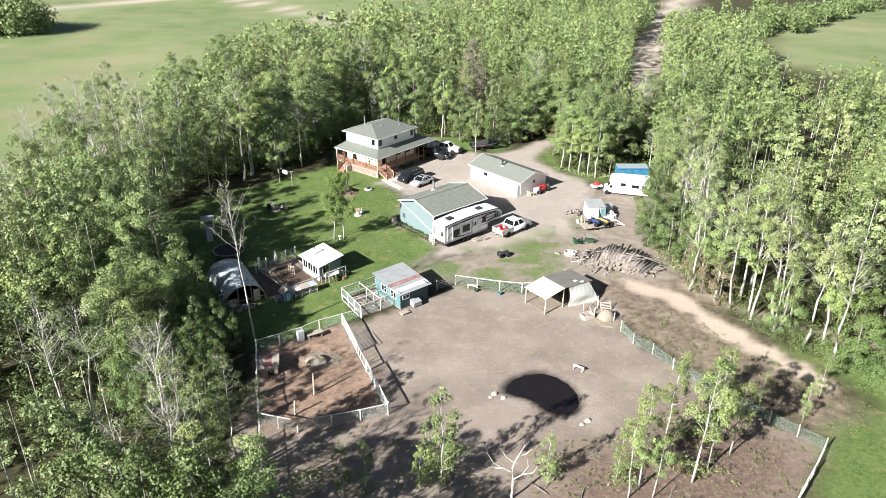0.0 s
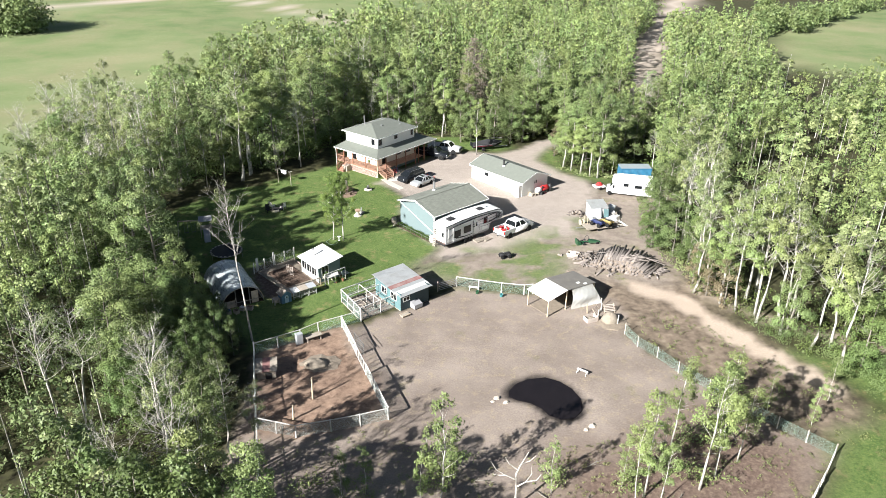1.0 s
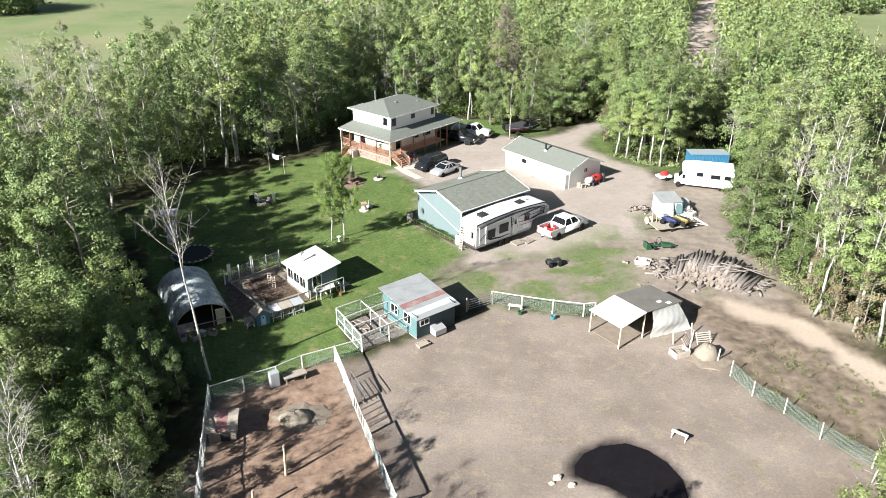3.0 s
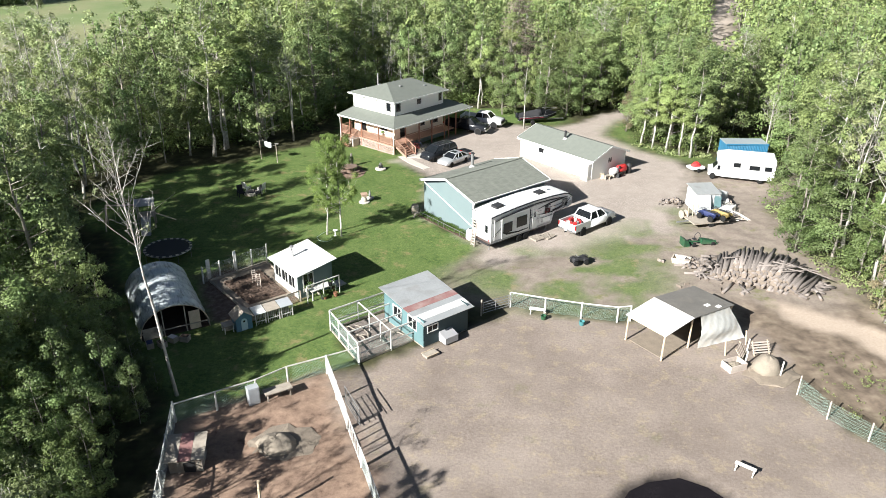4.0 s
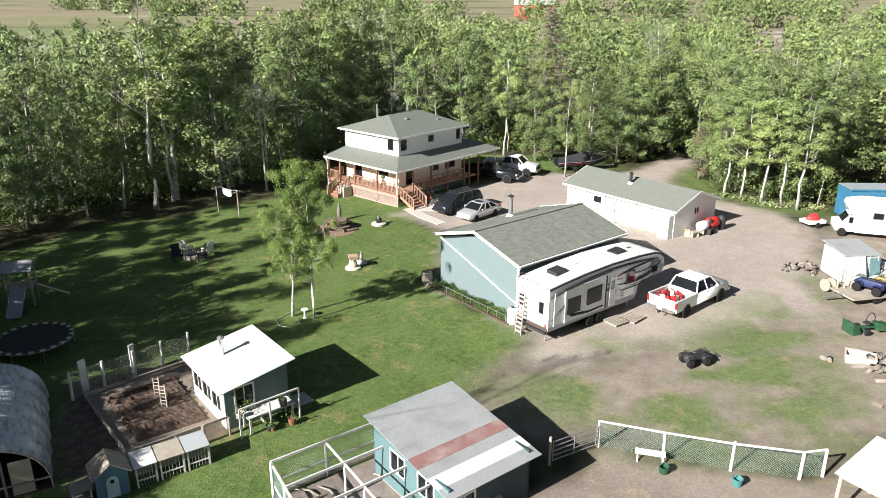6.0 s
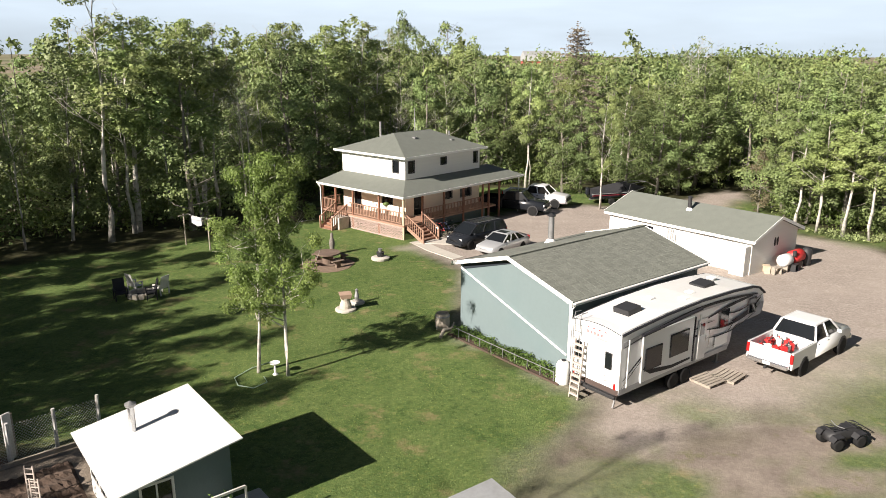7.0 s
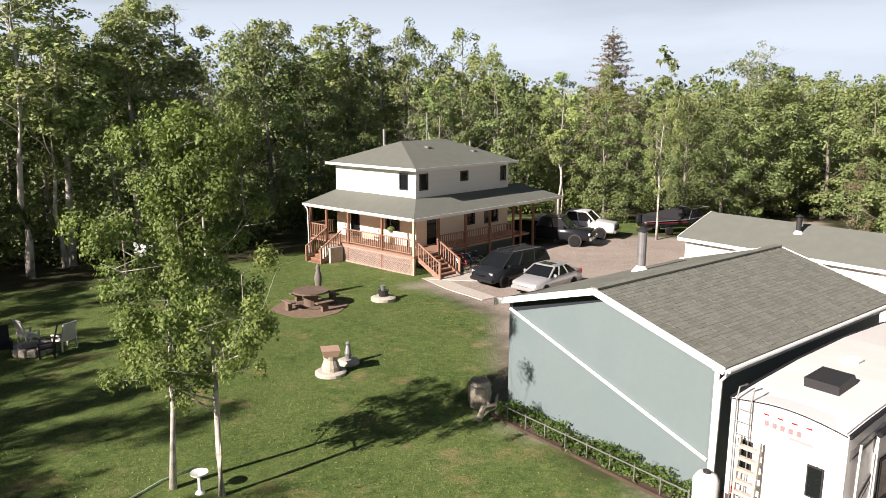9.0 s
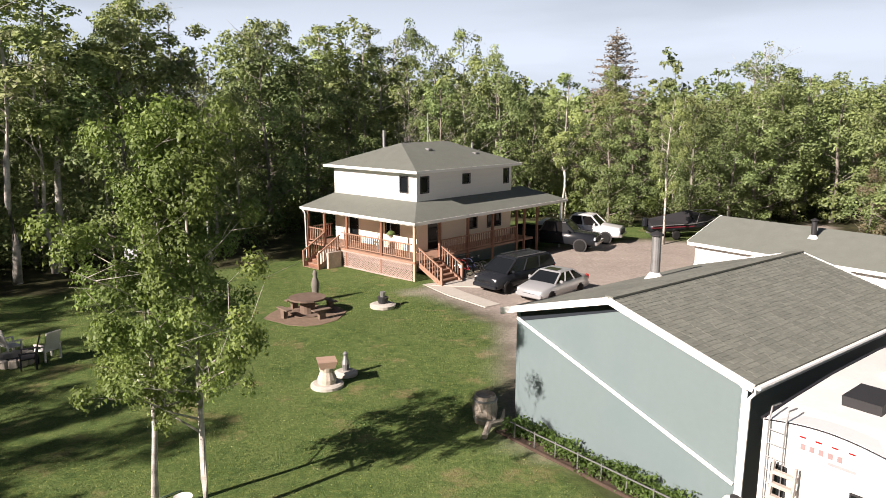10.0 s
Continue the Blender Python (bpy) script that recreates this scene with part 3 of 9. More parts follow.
    straw_c = ramp(noise_at(0.9, 9.0, 0.75), [(0.52, (0, 0, 0)), (0.62, (1, 1, 1))])
    pad_c = mixc(math2("MULTIPLY", straw_c, 0.4), pad_c, ramp(fine, [(0.3, (0.30, 0.24, 0.15)), (0.7, (0.41, 0.345, 0.235))]))
    clod = ramp(noise_at(2.6, 4.0, 0.7), [(0.64, (0, 0, 0)), (0.72, (1, 1, 1))])
    pad_c = mixc(math2("MULTIPLY", clod, 0.55), pad_c, ramp(fine, [(0.3, (0.11, 0.085, 0.07)), (0.7, (0.16, 0.125, 0.105))]))
    weed = ramp(noise_at(0.33, 6.0, 0.65), [(0.60, (0, 0, 0)), (0.70, (1, 1, 1))])
    pad_c = mixc(math2("MULTIPLY", weed, 0.35), pad_c, ramp(fine, [(0.3, (0.10, 0.11, 0.04)), (0.7, (0.19, 0.185, 0.085))]))
    pen_c = ramp(noise_at(1.4, 7.0, 0.7), [(0.3, (0.10, 0.068, 0.05)), (0.45, (0.21, 0.145, 0.108)), (0.62, (0.29, 0.205, 0.15)), (0.8, (0.35, 0.27, 0.20))])
    red_c = ramp(noise_at(2.2, 8.0, 0.75), [(0.3, (0.065, 0.046, 0.038)), (0.5, (0.14, 0.10, 0.08)), (0.7, (0.24, 0.19, 0.145))])
    mud_c = ramp(mid, [(0.3, (0.10, 0.078, 0.06)), (0.55, (0.19, 0.15, 0.115)), (0.75, (0.27, 0.225, 0.165))])
    ydirt_c = mixc(ramp(mid, [(0.3, (0, 0, 0)), (0.7, (1, 1, 1))]), ramp(speck, [(0.35, (0.165, 0.135, 0.115)), (0.65, (0.235, 0.195, 0.165))]), ramp(speck, [(0.35, (0.24, 0.205, 0.17)), (0.65, (0.32, 0.275, 0.23))]))
    ydirt_c = mixc(math2("MULTIPLY", ramp(noise_at(0.42, 7.0, 0.7), [(0.55, (0, 0, 0)), (0.66, (1, 1, 1))]), 0.7), ydirt_c, ramp(fine, [(0.3, (0.10, 0.12, 0.035)), (0.7, (0.20, 0.20, 0.085))]))
    track_c = ramp(speck, [(0.3, (0.37, 0.297, 0.235)), (0.7, (0.47, 0.392, 0.322))])
    road_c = ramp(speck, [(0.3, (0.36, 0.30, 0.25)), (0.7, (0.46, 0.40, 0.34))])
    wide = noise_at(0.018, 6.0)
    field_c = ramp(wide, [(0.32, (0.095, 0.14, 0.052)), (0.5, (0.15, 0.195, 0.082)), (0.68, (0.225, 0.235, 0.125))])
    field_c = mixc(ramp(noise_at(0.045, 8.0, 0.7), [(0.47, (0, 0, 0)), (0.6, (0.7, 0.7, 0.7))]), field_c, ramp(wide, [(0.3, (0.085, 0.13, 0.045)), (0.7, (0.28, 0.235, 0.15))]))
    field_c = mixc(ramp(noise_at(0.09, 6.0), [(0.35, (0, 0, 0)), (0.65, (0.5, 0.5, 0.5))]), field_c, ramp(mid, [(0.3, (0.18, 0.21, 0.09)), (0.7, (0.26, 0.265, 0.15))]))
    far_c = ramp(noise_at(0.006, 5.0), [(0.38, (0.10, 0.12, 0.05)), (0.48, (0.25, 0.20, 0.15)), (0.58, (0.18, 0.19, 0.09)), (0.7, (0.30, 0.26, 0.20))])
    wet_c = ramp(fine, [(0.3, (0.016, 0.014, 0.014)), (0.7, (0.034, 0.029, 0.027))])
    c = mixc(field, floor_c, field_c)
    c = mixc(far, c, far_c)
    c = mixc(lawn, c, lawn_c)
    c = mixc(mud, c, mud_c)
    c = mixc(ydirt, c, ydirt_c)
    c = mixc(pad, c, pad_c)
    c = mixc(red, c, red_c)
    c = mixc(pen, c, pen_c)
    c = mixc(gravel, c, gravel_c)
    c = mixc(strip, c, lawn_c)
    c = mixc(track, c, track_c)
    c = mixc(road, c, road_c)
    c = mixc(wet, c, wet_c)
    L.new(c, b.inputs["Base Color"])
    bp = N.new("ShaderNodeBump")
    bp.inputs["Strength"].default_value, bp.inputs["Distance"].default_value = 0.5, 0.05
    rough_turf = math2("MULTIPLY", math2("MULTIPLY", noise_at(9.0, 6.0, 0.8), lawn), 2.6)
    plain = N.new("ShaderNodeMath")
    plain.operation = "ADD"
    L.new(math2("ADD", speck, math2("MULTIPLY", mid, 0.6)), plain.inputs[0])
    L.new(rough_turf, plain.inputs[1])
    L.new(plain.outputs[0], bp.inputs["Height"])
    L.new(bp.outputs["Normal"], b.inputs["Normal"])
    return m


gme = bulk_mesh("ground", np.stack([GX, GY, GZ], -1).reshape(-1, 3), quads, ground_material(), True)
for name, four in (("cover_a", (m_lawn, m_gravel, m_strip, m_pad)), ("cover_b", (m_pen, m_red, m_mud, m_track)), ("cover_c", (m_road, m_field, m_far, m_wet)), ("cover_d", (m_ydirt, m_ydirt, m_ydirt, m_ydirt))):
    at = gme.attributes.new(name, "FLOAT_COLOR", "POINT")
    at.data.foreach_set("color", np.stack(four, -1).astype(np.float32).ravel())
tagged(new("ground", gme), "mown lawn, gravel yard, bare paddock dirt and fields in one sheet", "ground", kind="structure")
water = solid("pond", Bm().slab([(x, y) for x, y in POND], -0.14, -0.05), WATER, pose(0, 0, 0), "dark muddy pond in the bare paddock", "water", kind="structure")

# ---- trees ----
def leaf_cloud(rng, centres, radii, per, size, flat=0.65, up=0.35, crown=0.0):
    """Small bent leaf sprays, tufted about given centres: arrays of points and of three-cornered leaves."""
    radii = np.array(radii, float)
    many = np.maximum(1, per * (radii / radii.mean()) ** 2).astype(int)
    c = np.repeat(np.array(centres, float), many, 0)
    r = np.repeat(radii, many, 0)[:, None]
    n = len(c)
    g = rng.normal(size=(n, 3))
    g /= np.linalg.norm(g, axis=1)[:, None] + 1e-9
    g *= rng.uniform(0.15, 1.0, (n, 1)) ** 0.5 * np.array([0.85, 0.85, 0.85 * flat])
    p = c + g * r + rng.normal(size=(n, 3)) * r * 0.16
    nrm = rng.normal(size=(n, 3)) * 0.6 + g * 0.9 + np.array([0, 0, up])
    if crown:
        side = p * np.array([1.0, 1.0, 0.0])
        nrm += crown * side / (np.linalg.norm(side, axis=1)[:, None] + 0.4)
    nrm /= np.linalg.norm(nrm, axis=1)[:, None] + 1e-9
    a = np.cross(nrm, rng.normal(size=(n, 3)))
    a /= np.linalg.norm(a, axis=1)[:, None] + 1e-9
    b = np.cross(nrm, a)
    s = size * rng.uniform(0.6, 1.3, (n, 1))
    q = np.stack([p + a * s, p - a * s * 0.7 + b * s * 0.62, p - a * s * 0.5 - b * s * 0.62 + nrm * s * 0.2], 1)
    return q.reshape(-1, 3), np.arange(n * 3).reshape(-1, 3)


def branchy(rng, h, r0, start, count, length, rise=0.6, lean=0.03, twigs=0, droop=0.0):
    """A trunk with limbs; gives the wood and the limb ends."""
    bm = Bm()
    k = 8
    pts, off = [], Vector((0, 0, 0))
    for i in range(k + 1):
        t = i / k
        pts.append(Vector((off.x, off.y, h * t)))
        off += Vector((rng.normal() * lean * h / k * 1.6, rng.normal() * lean * h / k * 1.6, 0))
    bm.tube(pts, [r0 * (1 - 0.88 * i / k) * (1.25 if i == 0 else 1) for i in range(k + 1)], 7)

    def on(t):
        f = t * k
        i = min(int(f), k - 1)
        return pts[i].lerp(pts[i + 1], f - i)
    tips = []
    for j in range(count):
        t = start + (0.97 - start) * (j + rng.uniform(0, 0.9)) / count
        a = rng.uniform(0, 2 * math.pi)
        ln = length * (1.15 - 0.75 * (t - start) / (1 - start)) * rng.uniform(0.6, 1.2)
        p0 = on(t)
        d = Vector((math.cos(a), math.sin(a), rise * rng.uniform(0.6, 1.4)))
        p1 = p0 + d * ln * 0.5
        p2 = p1 + (d + Vector((rng.normal() * 0.3, rng.normal() * 0.3, 0.25 - droop))) * ln * 0.5
        rr = r0 * 0.34 * (1.1 - t * 0.75)
        bm.tube([p0, p1, p2], [rr, rr * 0.6, rr * 0.15], 4)
        tips += [p1, p2]
        for _ in range(twigs):
            q0 = p0.lerp(p2, rng.uniform(0.35, 0.95))
            q1 = q0 + Vector((rng.normal(), rng.normal(), abs(rng.normal()) * 0.8 + 0.2)) * ln * 0.28
            q2 = q1 + Vector((rng.normal(), rng.normal(), abs(rng.normal()) * 0.6)) * ln * 0.16
            bm.tube([q0, q1, q2], [rr * 0.4, rr * 0.24, rr * 0.1], 3)
            tips.append(q1)
    return bm, tips, on


def egg(rng, on, lo, hi, wide, count, lump, swell=0.4):
    """Leaf clumps over an uneven egg about the stem, most of them near its skin: centres and radii. swell: where the egg is widest."""
    cen, rad = [], []
    lobes = rng.uniform(0.72, 1.22, 7)
    for i in range(count):
        f = min(0.995, (i + rng.uniform(0.1, 0.9)) / count)
        t = lo + (hi - lo) * f
        belly = math.sin(math.pi * min(1.0, 0.5 * f / swell if f < swell else 0.5 + 0.5 * (f - swell) / (1 - swell))) ** 0.75
        a = rng.uniform(0, 2 * math.pi)
        reach = wide * (0.12 + 0.88 * belly) * lobes[int(a / 6.2832 * 7) % 7] * rng.uniform(0.45, 1.0) ** 0.5
        c = on(min(t, 1.0))
        cen.append((c.x + reach * math.cos(a), c.y + reach * math.sin(a), c.z + rng.normal() * 0.25))
        rad.append(lump * rng.uniform(0.62, 1.3) * (0.7 + 0.3 * belly))
    return cen, rad


def clumps(rng, cen, rad, leaves, size, flat=0.72):
    """Leaves on the skins of clumps, facing outwards and up, with a few strays: arrays of points and of three-cornered leaves."""
    rad = np.array(rad, float)
    many = np.maximum(3, leaves * rad ** 2 / (rad ** 2).sum()).astype(int)
    c, r = np.repeat(np.array(cen, float), many, 0), np.repeat(rad, many)[:, None]
    n = len(c)
    out = c * np.array([1.0, 1.0, 0.0])
    out /= np.linalg.norm(out, axis=1)[:, None] + 0.35
    g = rng.normal(size=(n, 3)) + out * 0.75 + np.array([0, 0, 0.55])
    g /= np.linalg.norm(g, axis=1)[:, None] + 1e-9
    p = c + g * r * np.array([1, 1, flat]) * rng.uniform(0.55, 1.08, (n, 1)) + rng.normal(size=(n, 3)) * 0.07
    nrm = g * 0.95 + rng.normal(size=(n, 3)) * 0.42 + np.array([0, 0, 0.3])
    nrm /= np.linalg.norm(nrm, axis=1)[:, None] + 1e-9
    a = np.cross(nrm, rng.normal(size=(n, 3)))
    a /= np.linalg.norm(a, axis=1)[:, None] + 1e-9
    b = np.cross(nrm, a)
    s = size * rng.uniform(0.6, 1.35, (n, 1))
    q = np.stack([p + a * s, p - a * s * 0.6 + b * s * 0.75, p - a * s * 0.6 - b * s * 0.75 + nrm * s * 0.25], 1)
    return q.reshape(-1, 3), np.arange(n * 3).reshape(-1, 3)


def tree_parts(seed, kind):
    """Wood and leaves of one tree of a kind: two meshes."""
    rng = np.random.default_rng(seed)
    if kind == "aspen":
        h = 13.5
        low = (0.34, 0.46, 0.40, 0.52)[seed % 4]
        bm, tips, on = branchy(rng, h, 0.15, low, 17, 1.9, 0.75)
        cen, rad = egg(rng, on, low, 1.0, 1.75, 34, 0.66, 0.55)
        return bm.mesh("trunk", BARK, True), bulk_mesh("crown", *clumps(rng, cen, rad, 6200, 0.094), LEAF_A)
    if kind == "poplar":
        h = 12.0
        bm, tips, on = branchy(rng, h, 0.17, 0.09, 26, 2.3, 0.5)
        cen, rad = egg(rng, on, 0.05, 1.0, 2.3, 42, 0.84, 0.36)
        return bm.mesh("trunk", BARK_GREY, True), bulk_mesh("crown", *clumps(rng, cen, rad, 6200, 0.104), LEAF_B)
    if kind == "low":
        h = 7.0
        bm, tips, on = branchy(rng, h, 0.08, 0.07, 18, 1.5, 0.6)
        cen, rad = egg(rng, on, 0.04, 1.0, 1.5, 36, 0.55, 0.36)
        return bm.mesh("trunk", BARK_GREY, True), bulk_mesh("crown", *clumps(rng, cen, rad, 5200, 0.074), LEAF_Y)
    if kind == "birch":
        h = 14.5
        bm, tips, on = branchy(rng, h, 0.14, 0.42, 18, 2.2, 0.9, 0.05, 4)
        cen, rad = egg(rng, on, 0.5, 1.0, 1.7, 26, 0.5, 0.5)
        return bm.mesh("trunk", BARK, True), bulk_mesh("crown", *clumps(rng, cen, rad, 1900, 0.095), LEAF_C)
    if kind == "bare":
        h = 13.0
        bm, tips, on = branchy(rng, h, 0.13, 0.54, 22, 2.0, 0.95, 0.05, 8)
        cen = [t for t in tips if rng.random() < 0.04]
        return bm.mesh("trunk", BARK, True), bulk_mesh("crown", *clumps(rng, cen, rng.uniform(0.3, 0.5, len(cen)), 260, 0.08), LEAF_C)
    if kind == "young":
        h = 6.0
        bm, tips, on = branchy(rng, h, 0.055, 0.12, 14, 1.0, 0.7, 0.05)
        cen, rad = egg(rng, on, 0.14, 1.0, 0.85, 24, 0.36, 0.35)
        return bm.mesh("trunk", BARK, True), bulk_mesh("crown", *clumps(rng, cen, rad, 2000, 0.064), LEAF_A)
    if kind == "stem":
        h = 9.0
        bm, tips, on = branchy(rng, h, 0.075, 0.36, 16, 1.3, 0.8, 0.04)
        cen, rad = egg(rng, on, 0.36, 1.0, 1.05, 26, 0.42, 0.45)
        return bm.mesh("trunk", BARK, True), bulk_mesh("crown", *clumps(rng, cen, rad, 2600, 0.07), LEAF_A)
    if kind == "dry":
        h = 7.5
        bm, tips, on = branchy(rng, h, 0.10, 0.05, 26, 1.7, 0.35)
        cen, rad = egg(rng, on, 0.04, 1.0, 1.3, 34, 0.5, 0.25)
        return bm.mesh("trunk", BARK_GREY, True), bulk_mesh("crown", *clumps(rng, cen, rad, 2600, 0.09), LEAF_D)
    if kind == "spruce":
        # bare-tipped whorls, wider towards the ground, with open gaps between them
        h = 15.0
        bm = Bm().tube([(0, 0, 0), (0.05, 0, h * 0.5), (0, 0, h)], [0.2, 0.12, 0.02], 7)
        cen, rad = [(0, 0, h), (0, 0, h - 0.25)], [0.1, 0.12]
        for lev in range(24):
            t = 0.12 + 0.86 * (lev / 24) ** 0.9
            for k in range(9):
                an = 2 * math.pi * (k + rng.uniform(-0.3, 0.3)) / 9 + lev * 0.5
                reach = (3.9 * (1 - t) ** 0.8 + 0.08) * rng.uniform(0.55, 1.1)
                dip = -0.12 if t > 0.7 else 0.28
                z0 = h * t + rng.uniform(-0.22, 0.22)
                end = (reach * math.cos(an), reach * math.sin(an), z0 - reach * dip)
                bm.tube([(0, 0, z0), end], [0.025, 0.008], 3)
                for f in np.linspace(0.3, 1.0, 5):
                    cen.append((end[0] * f, end[1] * f, z0 - reach * dip * f))
                    rad.append(0.10 + 0.13 * (1 - t))
        return bm.mesh("trunk", BARK_GREY, True), bulk_mesh("crown", *clumps(rng, cen, rad, 12000, 0.08, 0.4), NEEDLE)
    # two lawn trees, close to the camera: tight clumps of small leaves at the limb ends
    h = 9.0
    bm, tips, on = branchy(rng, h, 0.10, 0.24, 24, 2.1, 0.42, 0.025, 3)
    cen = [t + Vector(rng.normal(size=3) * 0.12) for t in tips if rng.random() < 0.78] + [on(t) + Vector(rng.normal(size=3) * 0.2) for t in np.linspace(0.5, 1.0, 9)]
    return bm.mesh("trunk", BARK, True), bulk_mesh("crown", *clumps(rng, cen, rng.uniform(0.2, 0.5, len(cen)), 21000, 0.052, 0.8), LEAF_LAWN)


PROTO = {k: [tree_parts(100 * i + j, k) for j in range(n)] for i, (k, n) in enumerate((("aspen", 4), ("poplar", 4), ("birch", 3), ("bare", 3), ("young", 3), ("dry", 2), ("spruce", 1), ("lawn", 2), ("low", 4), ("stem", 3)))}
TREE_WORDS = {"aspen": ("aspen_tree", "tall slender green aspen with a pale bare lower trunk", "tree", "woodland aspens"),
              "poplar": ("poplar_tree", "full dark green poplar at the wood's edge", "tree", "woodland poplars"),
              "birch": ("birch_tree", "thin white-stemmed birch with sparse yellow-green leaves", "tree", "woodland birches"),
              "bare": ("dead_birch_tree", "leafless pale grey birch with fine bare twigs", "dead tree", "bare birches"),
              "young": ("sapling", "young bright green sapling in bare dirt", "sapling", "saplings"),
              "dry": ("dry_spruce_tree", "browned drying tree beside the dirt track", "tree", "dry trees"),
              "spruce": ("spruce_tree", "tall dark narrow spruce above the poplars", "tree", ""),
              "low": ("young_poplar_tree", "low bushy dark green poplar in dense young growth", "tree", "young poplars"),
              "stem": ("young_aspen_tree", "slender young aspen with a thin white stem on bare soil", "tree", "young aspens"),
              "lawn": ("lawn_aspen_tree", "green leafy aspen with white trunk on the lawn", "tree", "lawn aspens")}
trng = np.random.default_rng(7)


def tree(kind, x, y, s=1.0, turn=None, which=None, tilt=(0, 0), wide=1.0):
    if kind == "poplar" and s < 0.7:
        kind, s = "low", s * 12.0 / 7.0
    name, label, cat, group = TREE_WORDS[kind]
    tr, cr = PROTO[kind][trng.integers(len(PROTO[kind])) if which is None else which]
    t = thing(name, pose(x, y, -0.05, tilt[0], tilt[1], trng.uniform(0, 360) if turn is None else turn) @ Matrix.Diagonal((s * wide, s * wide, s, 1)), label, cat, group)
    part("trunk", tr, None, t)
    part("crown", cr, None, t)
    return t


def scatter(poly, step, seed, jitter=0.45):
    rng = np.random.default_rng(seed)
    xs, ys = [p[0] for p in poly], [p[1] for p in poly]
    X, Y = np.meshgrid(np.arange(min(xs), max(xs), step), np.arange(min(ys), max(ys), step))
    X[1::2] += step / 2
    X = X.ravel() + rng.uniform(-jitter, jitter, X.size) * step
    Y = Y.ravel() + rng.uniform(-jitter, jitter, Y.size) * step
    ok = inside(X, Y, poly) > 0
    return np.stack([X[ok], Y[ok]], -1)


WOOD_W = [(-13, 16), (-14.5, 30), (-18, 42), (-20.5, 52), (-22.5, 61), (-26, 69), (-30.5, 75), (-36, 84), (-42, 91), (-40.5, 99), (-36, 107), (-31, 109.5), (-27, 114), (-23.5, 117.5), (-23, 127), (-13, 133.5), (0, 136), (9, 137.0), (15, 137),
          (21, 139), (27, 144), (35, 153), (40.5, 166), (43, 181), (51, 216), (65, 256), (78, 292), (20, 292), (0, 258), (-18, 234), (-30, 200), (-39, 183), (-47, 170), (-50, 148), (-54, 127), (-60, 119), (-62, 104), (-57, 80), (-64, 50), (-66, 16)]
WOOD_E = [(27, 76), (29.2, 79), (27.5, 86), (27.6, 98), (33, 101.5), (34, 110), (26, 114.5), (21.5, 115.8), (18.6, 119), (19.0, 125), (22, 130.5), (29, 136.5), (40.5, 146.5), (48, 162), (51, 179), (60, 214), (70, 240), (86, 236), (84, 205), (74, 172), (71, 153), (84, 151), (89, 140), (80, 120), (90, 60), (60, 30), (48, 40), (42, 58), (36, 63), (31, 71)]
CLEAR_W = [(-85, 80), (-57, 82), (-54, 90), (-58, 97), (-90, 102)]
pts_w, pts_e = scatter(WOOD_W, 3.45, 1), scatter(WOOD_E, 3.2, 2)
pts_w = pts_w[inside(pts_w[:, 0], pts_w[:, 1], CLEAR_W) < 0]
allp = np.concatenate([pts_w, pts_e])
edge = np.concatenate([inside(pts_w[:, 0], pts_w[:, 1], WOOD_W), inside(pts_e[:, 0], pts_e[:, 1], WOOD_E)])
fx, fy = allp[:, 0], allp[:, 1]
near_spruce = np.hypot(fx - 4.0, fy - 146.0) < 4.5
gap = value_noise(fx / 7.5, fy / 7.5, 51)
gap = (gap < np.where((fx > 20) & (fy < 100), 0.46, 0.36)) & (edge > np.where(fx > 20, 3, 7)) & ~((fx < -12) & (fy < 112))
thin = near_spruce | gap | (fx < -12) & (fy < 56) & (trng.random(len(fx)) < 0.3)
fx, fy, edge = fx[~thin], fy[~thin], edge[~thin]
near = (fy < 150) & (fx > -62) & (fx < 62) & (edge < 9)
order = np.argsort(np.where(near, edge + trng.uniform(0, 5, len(fx)) + np.where(fy < 36, 30, 0), 1e6))
picked = order[:235]
is_near = np.zeros(len(fx), bool)
is_near[picked] = near[picked]


def kind_at(x, y, r):
    """What grows where: low poplars under tall bare birches to the west, full poplars in the north, tall aspens in the east."""
    if -27 < x < -12 and 50 < y < 72:
        return "poplar" if r < 0.85 else "young"
    if x < -12 and y < 52:
        return "bare" if r < 0.40 else "birch" if r < 0.45 else "poplar" if r < 0.97 else "young"
    if x < -12 and y < 76:
        return "bare" if r < 0.20 and x < -34 else "birch" if 0.20 < r < 0.25 else "aspen" if 0.25 < r < 0.33 else "poplar" if r < 0.95 else "young"
    if x < -28 and 70 < y < 94 and x > -47:
        return "bare" if r < 0.10 else "aspen" if r < 0.25 else "poplar" if r < 0.94 else "birch"
    if x < -44 and y < 128:
        return "bare" if r < 0.5 else "birch" if r < 0.62 else "poplar"
    if x > 20 and y < 100:
        return "birch" if r < 0.24 else "aspen" if r < 0.46 else "poplar" if r < 0.90 else "bare"
    if x > 12:
        return "poplar" if r < 0.72 else "aspen" if r < 0.93 else "birch" if r < 0.97 else "bare"
    if x < -24 and 92 < y < 122:
        return "bare" if r < 0.12 else "birch" if r < 0.35 else "aspen" if r < 0.72 else "poplar"
    if x < -12 and y < 112:
        return "bare" if r < 0.10 else "birch" if r < 0.20 else "aspen" if r < 0.50 else "poplar"
    return "poplar" if r < 0.66 else "aspen" if r < 0.88 else "birch" if r < 0.93 else "bare"


